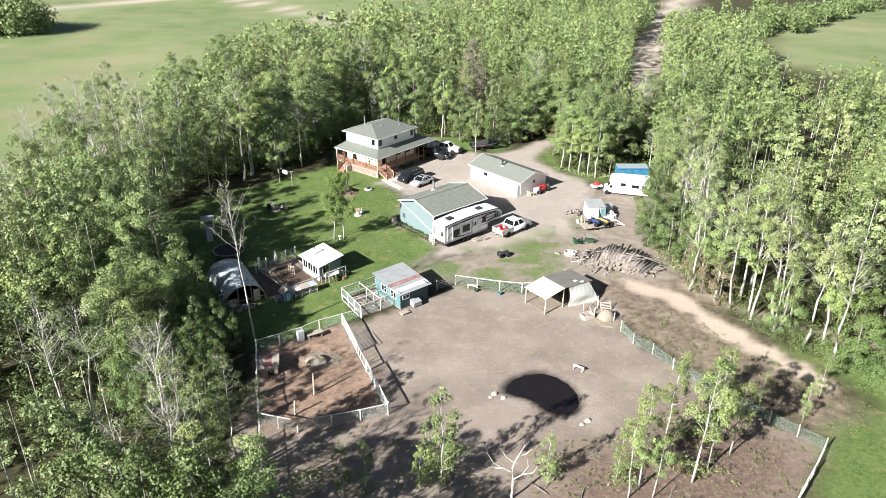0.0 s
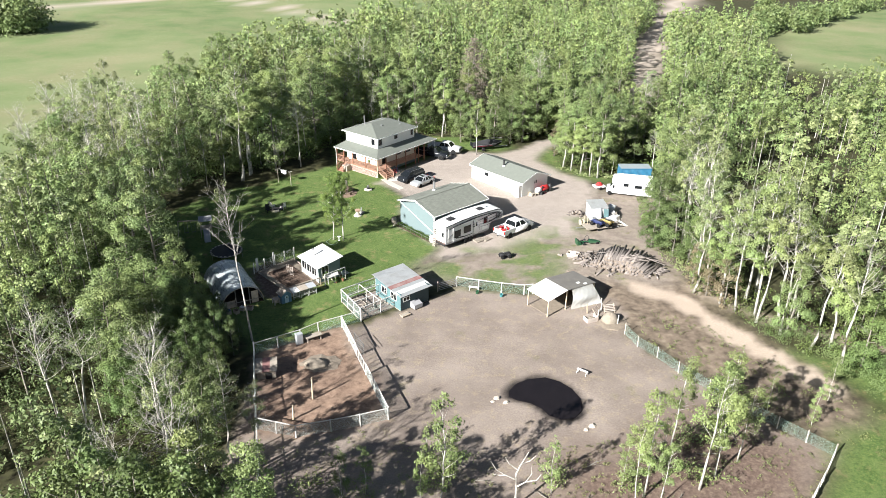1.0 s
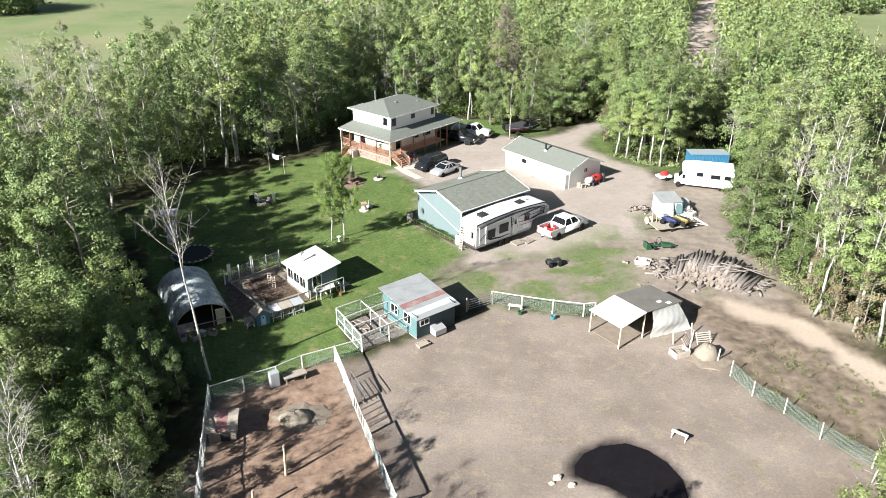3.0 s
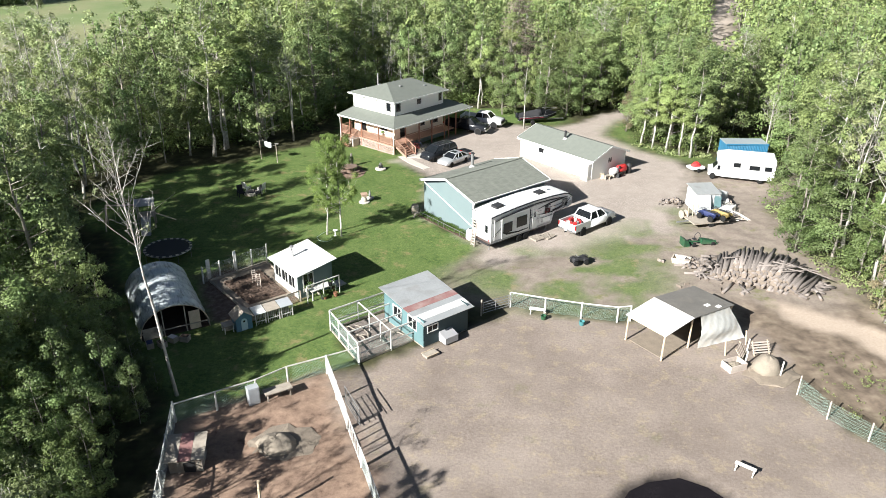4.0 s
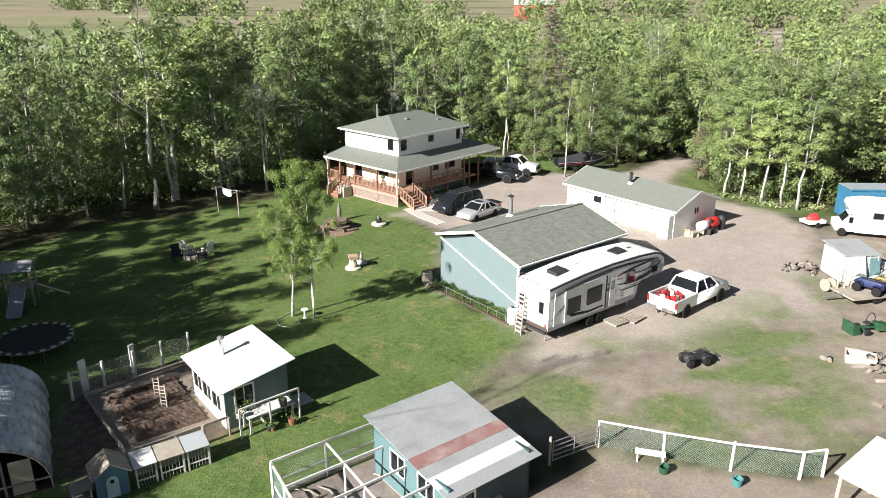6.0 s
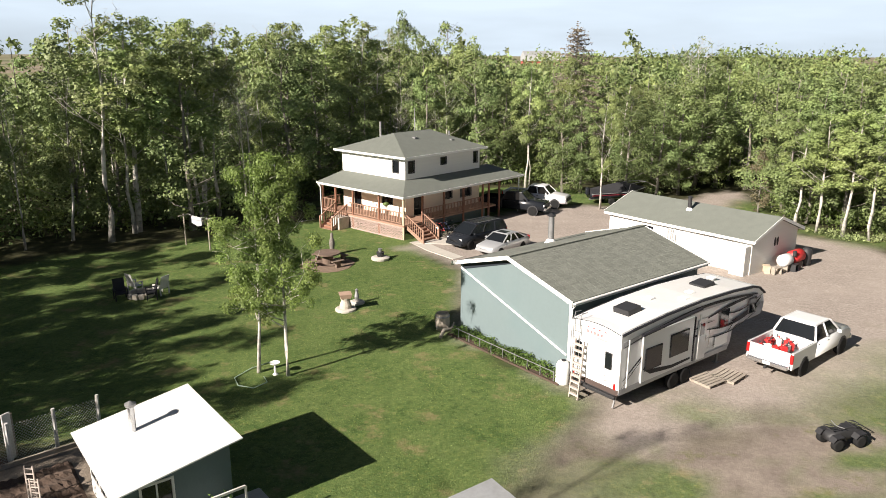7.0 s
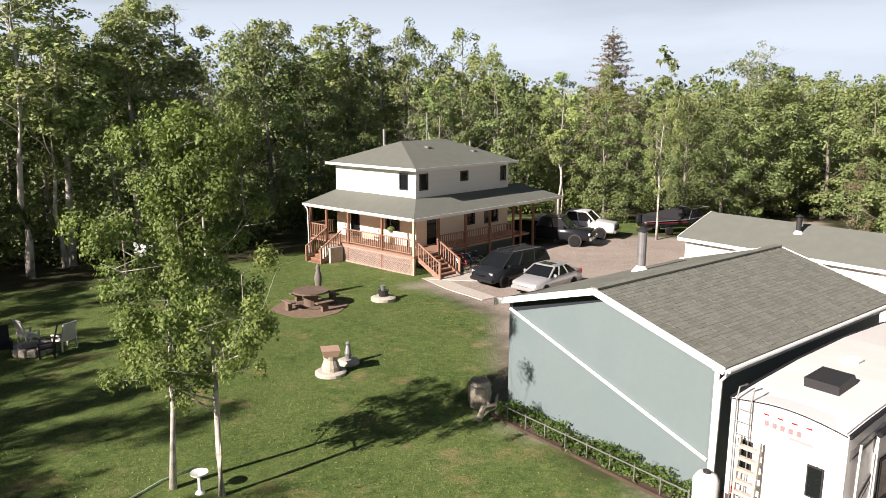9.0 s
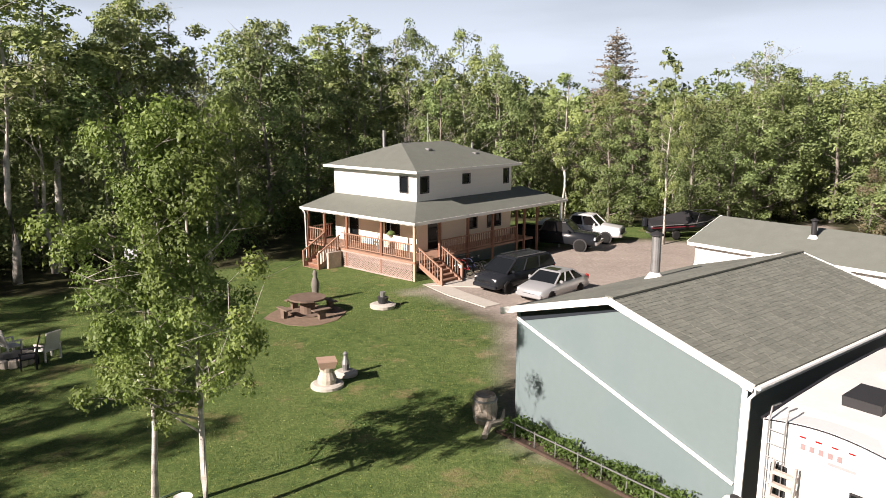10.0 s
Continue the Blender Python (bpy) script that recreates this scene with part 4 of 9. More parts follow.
def size_at(x, y, k):
    if -46 < x < -31.5 and 66 < y < 84:
        return 1.08
    if -40 < x < -12 and 50 < y < 82 and k not in ("bare", "birch"):
        return min(0.8, max(0.42, 0.05 * (-17 - x)))
    if -35 < x < -12 and y <= 50 and k not in ("bare", "birch"):
        return 0.56 if y > 40 else 0.66 if x > -22 else 1.0
    if x < -30 and 72 < y < 100:
        return 1.07
    if x < -12 and y < 92:
        return 1.0
    if x > 20 and y < 100:
        return 0.68 if k == "poplar" else 1.05
    if x > 18 and y > 100:
        return 0.86
    if x < -20 and y > 95:
        return 1.06
    if y > 128 and -5 < x < 14:
        return 0.84
    return 0.95


bulk = {}
for i in range(len(fx)):
    k = kind_at(fx[i], fy[i], trng.random())
    s = size_at(fx[i], fy[i], k) * (trng.uniform(0.8, 1.15) if fx[i] < -28 and 64 < fy[i] < 100 else trng.uniform(0.66, 1.2))
    if is_near[i]:
        tree(k, fx[i], fy[i], s, tilt=(trng.uniform(-4, 4), trng.uniform(-4, 4)), wide=trng.uniform(0.85, 1.25))
    elif abs(fx[i]) < 130:
        bulk.setdefault(k, []).append((fx[i], fy[i], s))


def read_mesh(me):
    v = np.empty(len(me.vertices) * 3, np.float32)
    me.vertices.foreach_get("co", v)
    return v.reshape(-1, 3)


def far_wood(name, kind, rows, label, leaves, grow):
    """The woods beyond the single trees: one mesh of leaf sprays and one of stems."""
    rng = np.random.default_rng(len(rows))
    V, S = [], []
    stem_f = np.array([(0, 1, 4, 3), (1, 2, 5, 4), (2, 0, 3, 5)])
    for x, y, s in rows:
        tr, cr = PROTO[kind][rng.integers(len(PROTO[kind]))]
        v = CROWN[cr.name]
        keep = rng.random(len(v)) < min(1.0, leaves / len(v))
        q = v[keep]
        c = q.mean(1, keepdims=True)
        q = c + (q - c) * grow
        a = rng.uniform(0, 6.28)
        ca, sa = math.cos(a) * s, math.sin(a) * s
        o = np.empty_like(q)
        o[..., 0], o[..., 1], o[..., 2] = q[..., 0] * ca - q[..., 1] * sa + x, q[..., 0] * sa + q[..., 1] * ca + y, q[..., 2] * s
        V.append(o.reshape(-1, 3))
        h, r = 12.0 * s, 0.13 * s
        t = [(x + r * f * math.cos(b), y + r * f * math.sin(b), z) for z, f in ((0, 1), (h, 0.2)) for b in (a, a + 2.09, a + 4.19)]
        S.append(np.array(t))
    V = np.concatenate(V)
    S = np.concatenate(S)
    wood = thing(name, pose(0, 0, 0), label, "woodland", kind="stuff")
    part("crown", bulk_mesh("crown", V, np.arange(len(V)).reshape(-1, 3), PROTO[kind][0][1].materials[0]), None, wood)
    # far aspen stems take the grey bark, darkened for the wood's shade
    part("trunk", bulk_mesh("trunk", S, (stem_f[None] + 6 * np.arange(len(S) // 6)[:, None, None]).reshape(-1, 4), BARK if kind in ("birch", "bare") else BARK_GREY), None, wood)


CROWN = {cr.name: read_mesh(cr).reshape(-1, 3, 3) for k in PROTO for tr, cr in PROTO[k]}
for k, rows in bulk.items():
    for lo, hi, n, g, words in ((0, 66, 1500, 1.3, "close stand of {} trees round the paddock"), (66, 118, 900, 1.65, "dense stand of {} trees behind the wood's edge"), (118, 165, 620, 2.3, "thick stand of {} trees north of the house"), (165, 400, 330, 3.0, "distant stand of mixed {} trees beyond the yard")):
        got = [r for r in rows if lo <= r[1] < hi]
        if got:
            far_wood(k + "_wood", k, got, words.format(k), n, g)

# shrubs and young growth under the trees and along the edges
urng = np.random.default_rng(17)


def brush(name, spots, size, per, leaf, m, label):
    cen, rad = [], []
    for x, y, s in spots:
        for _ in range(5):
            cen.append((x + urng.normal() * 0.4 * s, y + urng.normal() * 0.4 * s, s * size * urng.uniform(0.2, 1.0)))
            rad.append(size * s * 0.75)
    lv = leaf_cloud(urng, cen, rad, per, leaf)
    t = tagged(new(name, bulk_mesh(name, *lv, m)), label, "shrubs", kind="stuff")
    return t


def rim(poly, depth_lo, depth_hi, step, seed):
    p = scatter(poly, step, seed)
    d = inside(p[:, 0], p[:, 1], poly)
    return p[(d > depth_lo) & (d < depth_hi) & (p[:, 1] < 152) & (np.abs(p[:, 0]) < 70)]


under = np.concatenate([rim(WOOD_W, 0.0, 9, 1.7, 31), rim(WOOD_E, 0.0, 7, 1.6, 32)])
nw_edge = (under[:, 0] < -20) & (under[:, 1] > 86) & (under[:, 1] < 120) & (inside(under[:, 0], under[:, 1], WOOD_W) < 3.5)
under = under[~nw_edge]
brush("undergrowth", [(x, y, urng.uniform(0.5, 1.3) * (1.5 if y > 108 else 1.0)) for x, y in under], 1.1, 18, 0.13, BUSH_LEAF, "mixed green shrubs growing under the wood's edge")
deep = rim(WOOD_W, 2.5, 17, 2.5, 40)
deep = deep[deep[:, 1] > 80]
brush("understorey", [(x, y, urng.uniform(0.6, 1.25)) for x, y in deep], 3.6, 16, 0.2, LEAF_B, "tall dark shrubs filling the shade between the trunks")
west = scatter([(-19, 46), (-21, 56), (-24, 66), (-32, 76), (-50, 82), (-60, 60), (-50, 46)], 2.6, 33)
brush("young_growth", [(x, y, urng.uniform(0.5, 1.3)) for x, y in west], 1.4, 46, 0.085, LEAF_Y, "dense young poplar growth between the birches")
weeds = np.concatenate([scatter([(7, 47), (16, 51), (23, 56), (29, 51), (31, 47.5), (26, 40), (18, 33), (6, 33)], 1.25, 34), scatter([(-14, 33), (-16, 48), (-5, 50), (2, 48), (5, 44), (6, 33)], 1.6, 35), scatter([(24, 58), (28.5, 52.5), (33, 50), (40, 42), (44, 48), (37, 56), (33, 60.5), (29, 65.5), (26, 70), (23, 71.5), (19.5, 68), (21, 63)], 1.35, 36)])
brush("weeds", [(x, y, urng.uniform(0.35, 1.0)) for x, y in weeds], 0.30, 12, 0.05, WEED_LEAF, "scattered green weeds on bare soil")
verge = scatter([(30.5, 70.5), (33.5, 65.2), (37.5, 60.5), (39.5, 56), (43, 50), (48, 52), (44, 60), (38, 66), (33, 71.5)], 1.1, 41)
brush("verge_shrubs", [(x, y, urng.uniform(0.4, 1.2)) for x, y in verge], 0.9, 34, 0.06, LEAF_B, "bright green shrubs along the dirt track")
edge_w = np.concatenate([scatter([(29, 77), (27, 84), (27.2, 98), (28.5, 98), (28.6, 86), (30.4, 79)], 0.7, 37), scatter([(18.2, 118), (21.2, 115.2), (26, 113.8), (26, 112.6), (21, 113.6), (17.2, 117.4)], 0.6, 38)])
low_spots = [(-9.5, 43.5), (-6.2, 43.2), (-1.0, 43.8), (-0.2, 45.2), (9.0, 44.4), (13.6, 44.4), (14.9, 43.9), (16.6, 45.8), (19.2, 46.4), (20.6, 44.8), (22.6, 50.2), (20.0, 49.6), (25.2, 53.4)]
brush("paddock_shrubs", [(x + urng.normal() * 0.4, y + urng.normal() * 0.4, urng.uniform(0.5, 1.1)) for x, y in low_spots for _ in range(2)], 1.3, 26, 0.10, LEAF_A, "leafy green shrubs on the bare soil")
brush("tall_grass", [(x, y, urng.uniform(0.4, 1.0)) for x, y in edge_w], 0.4, 7, 0.10, LEAF_C, "tall pale grass along the wood's edge")
hedge_pts = [(-146 + urng.normal() * 5, 244 + urng.normal() * 5, urng.uniform(2.2, 3.6)) for _ in range(26)] + [(-53, 249, 1.3), (-54, 250, 1.1)]
hedge_pts += [(110 + 65 * t + urng.normal() * 4, 262 + 66 * t + urng.normal() * 5, urng.uniform(1.0, 2.4)) for t in np.linspace(0, 1, 40)]
hedge_pts += [(100 + 26 * t + urng.normal() * 2, 250 + 66 * t + urng.normal() * 4, urng.uniform(1.0, 2.2)) for t in np.linspace(0, 1, 26)]
brush("field_shrubs", hedge_pts, 2.6, 60, 0.55, LEAF_B, "rounded dark shrubs standing in the fields")
far_pts = []
for x0, x1, y0 in ((-260, -190, 620), (-150, -20, 600), (20, 75, 560), (60, 150, 640), (170, 320, 700), (330, 360, 690), (-420, -300, 760), (420, 640, 800), (120, 240, 480)):
    for _ in range(int((x1 - x0) / 5)):
        far_pts.append((urng.uniform(x0, x1), y0 + urng.normal() * 8, urng.uniform(2.0, 3.6)))
brush("distant_trees", far_pts, 4.2, 26, 1.3, LEAF_B, "dark distant rows of trees among the fields")

# ---- buildings ----
def wall(parent, name, a, b, z0, z1, holes, m, t=0.14, label=""):
    """An upright wall from a to b (plan, in the thing's axes) with openings cut right through: (along, sill, width, height)."""
    a, b = Vector((*a, 0)), Vector((*b, 0))
    d = (b - a).normalized()
    n = Vector((-d.y, d.x, 0)) * t
    ln = (b - a).length
    xs = sorted({0.0, ln, *[h[0] for h in holes], *[h[0] + h[2] for h in holes]})
    zs = sorted({z0, z1, *[h[1] for h in holes], *[h[1] + h[3] for h in holes]})
    bm = Bm()
    for x0, x1 in zip(xs, xs[1:]):
        for u0, u1 in zip(zs, zs[1:]):
            cx, cz = (x0 + x1) / 2, (u0 + u1) / 2
            if any(h[0] < cx < h[0] + h[2] and h[1] < cz < h[1] + h[3] for h in holes):
                continue
            p, q = a + d * x0, a + d * x1
            bm.rings([[p + Vector((0, 0, u0)), q + Vector((0, 0, u0)), q + n + Vector((0, 0, u0)), p + n + Vector((0, 0, u0))],
                      [p + Vector((0, 0, u1)), q + Vector((0, 0, u1)), q + n + Vector((0, 0, u1)), p + n + Vector((0, 0, u1))]])
    ob = part(name, bm.mesh(name, m, weld=True), m, parent, label)
    return ob, a, d, n


def window(parent, a, d, n, hole, frame_m=TRIM, bar=True, name="window"):
    """Frame, sill and dark pane in an opening of a wall."""
    x, z, w, h = hole
    o = -n.normalized()
    P = lambda s, u, k: a + d * (x + s) + Vector((0, 0, z + u)) + o * k
    fr = Bm()
    e = 0.07
    for s0, u0, s1, u1 in ((-e, -e, w + e, 0), (-e, h, w + e, h + e), (-e, 0, 0, h), (w, 0, w + e, h)):
        fr.rings([[P(s0, u0, -0.05), P(s1, u0, -0.05), P(s1, u1, -0.05), P(s0, u1, -0.05)], [P(s0, u0, 0.03), P(s1, u0, 0.03), P(s1, u1, 0.03), P(s0, u1, 0.03)]])
    if bar:
        fr.rings([[P(w / 2 - 0.025, 0, -0.05), P(w / 2 + 0.025, 0, -0.05), P(w / 2 + 0.025, h, -0.05), P(w / 2 - 0.025, h, -0.05)], [P(w / 2 - 0.025, 0, 0.0), P(w / 2 + 0.025, 0, 0.0), P(w / 2 + 0.025, h, 0.0), P(w / 2 - 0.025, h, 0.0)]])
    ob = part(name, fr, frame_m, parent)
    pane = Bm().rings([[P(0, 0, -0.06), P(w, 0, -0.06), P(w, h, -0.06), P(0, h, -0.06)], [P(0, 0, -0.04), P(w, 0, -0.04), P(w, h, -0.04), P(0, h, -0.04)]])
    part("pane", pane, GLASS, ob, "dark reflecting glass")
    return ob


def gable_house(name, at, lx, ly, eave, ridge, over, wall_m, roof_m, label, holes, along_x=True, roof_t=0.12, gable_m=None):
    """A low building: corner at the origin, lx by ly, ridge along x; holes by side: 'near' (y=0), 'far', 'left' (x=0), 'right'."""
    t = thing(name, at, label, "outbuilding")
    sides = {"near": ((0, 0), (lx, 0)), "right": ((lx, 0.142), (lx, ly - 0.142)), "far": ((lx, ly), (0, ly)), "left": ((0, ly - 0.142), (0, 0.142))}
    for s, (a, b) in sides.items():
        hs = holes.get(s, [])
        w, A, d, n = wall(t, "wall", a, b, 0, eave, [h[:4] for h in hs], wall_m if s in ("near", "far") or gable_m is None else gable_m)
        for h in hs:
            if len(h) > 4:
                h[4](t, A, d, n, h[:4])
            else:
                window(t, A, d, n, h[:4], TRIM, False)
    for x0, x1 in ((0.0, 0.14), (lx - 0.14, lx)):
        g = Bm().rings([[(x0, 0, eave), (x0, ly, eave), (x0, ly / 2, ridge)], [(x1, 0, eave), (x1, ly, eave), (x1, ly / 2, ridge)]])
        part("gable", g, gable_m or wall_m, t)
    sl = (ridge - eave) / (ly / 2)
    for y_e, y_r in ((-over, ly / 2), (ly + over, ly / 2)):
        z_e = eave - over * sl
        k = 0.10
        part("roof_slope", Bm().sheet([(-over, y_e, z_e + k), (lx + over, y_e, z_e + k), (lx + over, y_r, ridge + k), (-over, y_r, ridge + k)], roof_t), roof_m, t)
        fas = Bm().box((lx / 2, y_e - 0.02 * (1 if y_e > 0 else -1) * -1, z_e + k - 0.11), (lx + 2 * over, 0.035, 0.17))
        part("fascia", fas, TRIM, t, "white fascia board")
        for xx in (-over - 0.02, lx + over + 0.02):
            rk = Bm().beam((xx, y_e, z_e + k - 0.06), (xx, y_r, ridge + k - 0.06), 0.035, 0.19)
            part("bargeboard", rk, TRIM, t, "white bargeboard")
    part("floor", Bm().box((lx / 2, ly / 2, 0.03), (lx - 0.3, ly - 0.3, 0.06)), CONCRETE, t)
    return t


def door_leaf(m, lab, knob=True):
    def put(t, a, d, n, h):
        x, z, w, hh = h
        c = a + d * (x + w / 2) + Vector((0, 0, z + hh / 2)) + n * 0.35
        rz = math.degrees(math.atan2(d.y, d.x))
        ob = part("door", Bm().bbox(c, (w - 0.02, 0.05, hh - 0.02), 0.008, rz), m, t, lab)
        if knob:
            part("handle", Bm().rod(c + d * (w * 0.38) - n * 0.3, c + d * (w * 0.38), 0.03), CHROME, ob)
    return put


def overhead_door(t, a, d, n, h):
    x, z, w, hh = h
    c = a + d * (x + w / 2) + Vector((0, 0, z)) + n * 0.35
    rz = math.degrees(math.atan2(d.y, d.x))
    leaf = part("garage_door", Bm().box(c + Vector((0, 0, hh / 2)), (w, 0.03, hh), rz), TRIM, t, "white overhead garage door")
    for k in range(4):
        part("panel", Bm().bbox(c - n * 0.15 + Vector((0, 0, hh * (k + 0.5) / 4)), (w - 0.04, 0.04, hh / 4 - 0.03), 0.012, rz), TRIM, leaf)


def place(x, y, rz, z=0.0):
    return pose(x, y, z, 0, 0, rz)


# blue-grey garage: near gable towards the lawn
GAR = place(-2.05, 88.42, YARD) @ Matrix.Diagonal((1, 1.03, 0.965, 1))       # x along the ridge, y to the far-left
garage = gable_house("garage", GAR, 9.2, 6.9, 3.62, 4.66, 0.32, BLUE_SIDING, SHINGLE, "blue-grey sided garage with grey-green shingle roof and white trim", {"near": [(1.2, 1.1, 0.8, 0.8)], "right": [(1.0, 0.0, 2.9, 2.5, overhead_door), (4.7, 0, 0.9, 2.05, door_leaf(TRIM, "white side door"))], "far": []})
part("trim_strip", Bm().beam((-0.03, 6.86, 3.36), (-0.03, 0.12, 1.0), 0.03, 0.09), TRIM, garage, "white diagonal strip across the gable")
# thin navy plate paints the overhang's shadow onto the gable
part("gable_shadow_board", Bm().rings([[(-0.004, 6.75, 3.28), (-0.004, 6.75, 3.64), (-0.004, 3.5, 4.61), (-0.004, 3.3, 4.40)], [(-0.012, 6.75, 3.28), (-0.012, 6.75, 3.64), (-0.012, 3.5, 4.61), (-0.012, 3.3, 4.40)]]), NAVY, garage, "dark navy band painted as shadow under the eave")
for y in (0.02,):
    part("corner_trim", Bm().box((-0.014, y, 1.8), (0.03, 0.12, 3.6)), TRIM, garage)
part("soffit", Bm().box((4.6, -0.16, 3.50), (9.8, 0.30, 0.02)), TRIM, garage)
part("gutter", Bm().rod((-0.3, -0.40, 3.58), (9.5, -0.40, 3.58), 0.055), TRIM, garage)
part("downpipe", Bm().tube([(-0.1, -0.38, 3.55), (-0.08, -0.12, 3.2), (-0.08, -0.08, 0.1)], [0.04, 0.04, 0.04]), TRIM, garage)
part("ridge_cap", Bm().beam((-0.32, 3.45, 4.79), (9.52, 3.45, 4.79), 0.24, 0.05), SHINGLE, garage)
flue = part("flue", Bm().rod((5.3, 6.0, 3.8), (5.3, 6.0, 5.4), 0.15, n=14), STEEL, garage, "dull metal stove pipe")
part("flashing", Bm().lathe([(0.32, 0), (0.24, 0.12), (0.16, 0.24)], 14, (5.3, 6.0, 3.93)), TRIM, flue)
part("cap", Bm().lathe([(0.22, 0), (0.22, 0.04), (0.02, 0.16)], 14, (5.3, 6.0, 5.42)), BLACK, flue)

# white garage
wgar = gable_house("storage_garage", place(14.9, 108.0, YARD + 90), 11.0, 5.7, 2.3, 3.3, 0.3, SIDING, SHINGLE_H, "long low white garage with a grey shingle roof", {"far": [(4.6, 0.0, 2.6, 2.1, overhead_door), (3.0, 1.25, 0.8, 0.55)]})
wflue = part("flue", Bm().rod((5.7, 3.9, 2.8), (5.7, 3.9, 3.85), 0.13, n=12), BLACK, wgar, "dark stove pipe")
part("flashing", Bm().lathe([(0.26, 0), (0.18, 0.12), (0.11, 0.22)], 12, (5.7, 3.9, 2.98)), TRIM, wflue)
part("cap", Bm().lathe([(0.2, 0), (0.2, 0.03), (0.02, 0.12)], 12, (5.7, 3.9, 3.88)), BLACK, wflue)

for sgn in (-1, 1):
    part("ornament", Bm().rings([[(-0.012, 2.75 + sgn * (0.16 + 0.11 * math.cos(q)), 1.75 + 0.3 * math.sin(q)) for q in np.linspace(0, 5.9, 12)], [(-0.04, 2.75 + sgn * (0.16 + 0.09 * math.cos(q)), 1.75 + 0.27 * math.sin(q)) for q in np.linspace(0, 5.9, 12)]]), BLACK, wgar, "dark oval wall ornament")
WG = place(14.9, 108.0, YARD + 90)
lean = thing("ladder", WG @ pose(5.6, 6.25, 0, -7, 0, 180), "pale aluminium ladder leaning on the white garage wall", "ladder")
for q in (-0.19, 0.19):
    part("stile", Bm().beam((q, 0, 0.02), (q, 0, 2.15), 0.035, 0.06), STEEL, lean)
for q in range(7):
    part("rung", Bm().rod((-0.19, 0, 0.25 + 0.28 * q), (0.19, 0, 0.25 + 0.28 * q), 0.016, n=6), STEEL, lean)
locker = thing("storage_locker", WG @ pose(0.55, 6.06, 0), "tall white storage locker against the garage wall", "locker")
part("body", Bm().bbox((0, 0, 0.95), (1.0, 0.6, 1.9), 0.02), SIDING, locker)
part("door", Bm().bbox((-0.02, 0.31, 0.95), (0.9, 0.03, 1.76), 0.01), TRIM, locker)
part("handle", Bm().rod((-0.36, 0.34, 0.9), (-0.36, 0.34, 1.1), 0.015, n=6), STEEL, locker)

# the house: x along the long right-hand side, y to the left; its porch roof's near corner is the origin
HOUSE = place(-11.75, 110.9, 51.4)
house = thing("house", HOUSE, "two-storey white house with hipped grey roofs and a wraparound porch", "house")
HX0, HX1, HY0, HY1 = 2.2, 11.0, 2.0, 9.3
LE, LI, UE, UP = 3.3, 4.05, 5.72, 7.2
sides = [((HX0, HY0), (HX1, HY0), CREAM, "r"), ((HX1, HY0 + 0.142), (HX1, HY1 - 0.142), CREAM, "b"), ((HX1, HY1), (HX0, HY1), CREAM, "l"), ((HX0, HY1 - 0.142), (HX0, HY0 + 0.142), CREAM, "f")]
low = {"r": [(0.9, 1.15, 0.9, 2.0, door_leaf(GLASS, "dark glazed door")), (4.6, 2.0, 0.7, 1.2), (6.4, 1.9, 1.3, 1.3)], "f": [(1.2, 1.15, 0.9, 2.0, door_leaf(GLASS, "dark glazed entrance door")), (4.6, 2.0, 1.1, 1.1)], "b": [], "l": [(2, 2.0, 1.2, 1.1), (5.5, 2, 1.2, 1.1)]}
upp = {"r": [(0.35, 4.55, 0.6, 0.85), (4.0, 4.85, 0.6, 0.5), (8.0, 4.6, 0.45, 0.85)], "f": [(5.85, 4.55, 0.6, 0.85)], "b": [], "l": []}
for a, b, m, s in sides:
    for z0, z1, hs, mm in ((0.0, 3.85, low[s], m), (3.85, UE, upp[s], SIDING)):
        w, A, d, n = wall(house, "wall", a, b, z0, z1, [h[:4] for h in hs], mm, label="white horizontal siding" if mm is SIDING else "cream horizontal siding")
        for h in hs:
            h[4](house, A, d, n, h[:4]) if len(h) > 4 else window(house, A, d, n, h[:4], BLACK, False)
part("floor", Bm().box(((HX0 + HX1) / 2, (HY0 + HY1) / 2, 1.05), (HX1 - HX0 - 0.3, HY1 - HY0 - 0.3, 0.1)), DECKWOOD, house)
part("upper_floor", Bm().box(((HX0 + HX1) / 2, (HY0 + HY1) / 2, 3.7), (HX1 - HX0 - 0.3, HY1 - HY0 - 0.3, 0.1)), DECKWOOD, house)
# hipped upper roof
o = 0.45
ux0, ux1, uy0, uy1 = HX0 - o, HX1 + o, HY0 - o, HY1 + o
r0, r1, rm = (4.4, 5.5), (8.6, 5.5), UP
part("roof", Bm().sheet([(ux0, uy0, UE + .1), (ux1, uy0, UE + .1), (*r1, rm), (*r0, rm)], 0.12), SHINGLE_H, house, "grey hipped shingle roof")
part("roof", Bm().sheet([(ux1, uy1, UE + .1), (ux0, uy1, UE + .1), (*r0, rm), (*r1, rm)], 0.12), SHINGLE_H, house)
part("roof", Bm().sheet([(ux0, uy1, UE + .1), (ux0, uy0, UE + .1), (*r0, rm)], 0.12), SHINGLE_H, house)
part("roof", Bm().sheet([(ux1, uy0, UE + .1), (ux1, uy1, UE + .1), (*r1, rm)], 0.12), SHINGLE_H, house)
part("soffit", Bm().box(((ux0 + ux1) / 2, (uy0 + uy1) / 2, UE - 0.02), (ux1 - ux0, uy1 - uy0, 0.04)), TRIM, house)
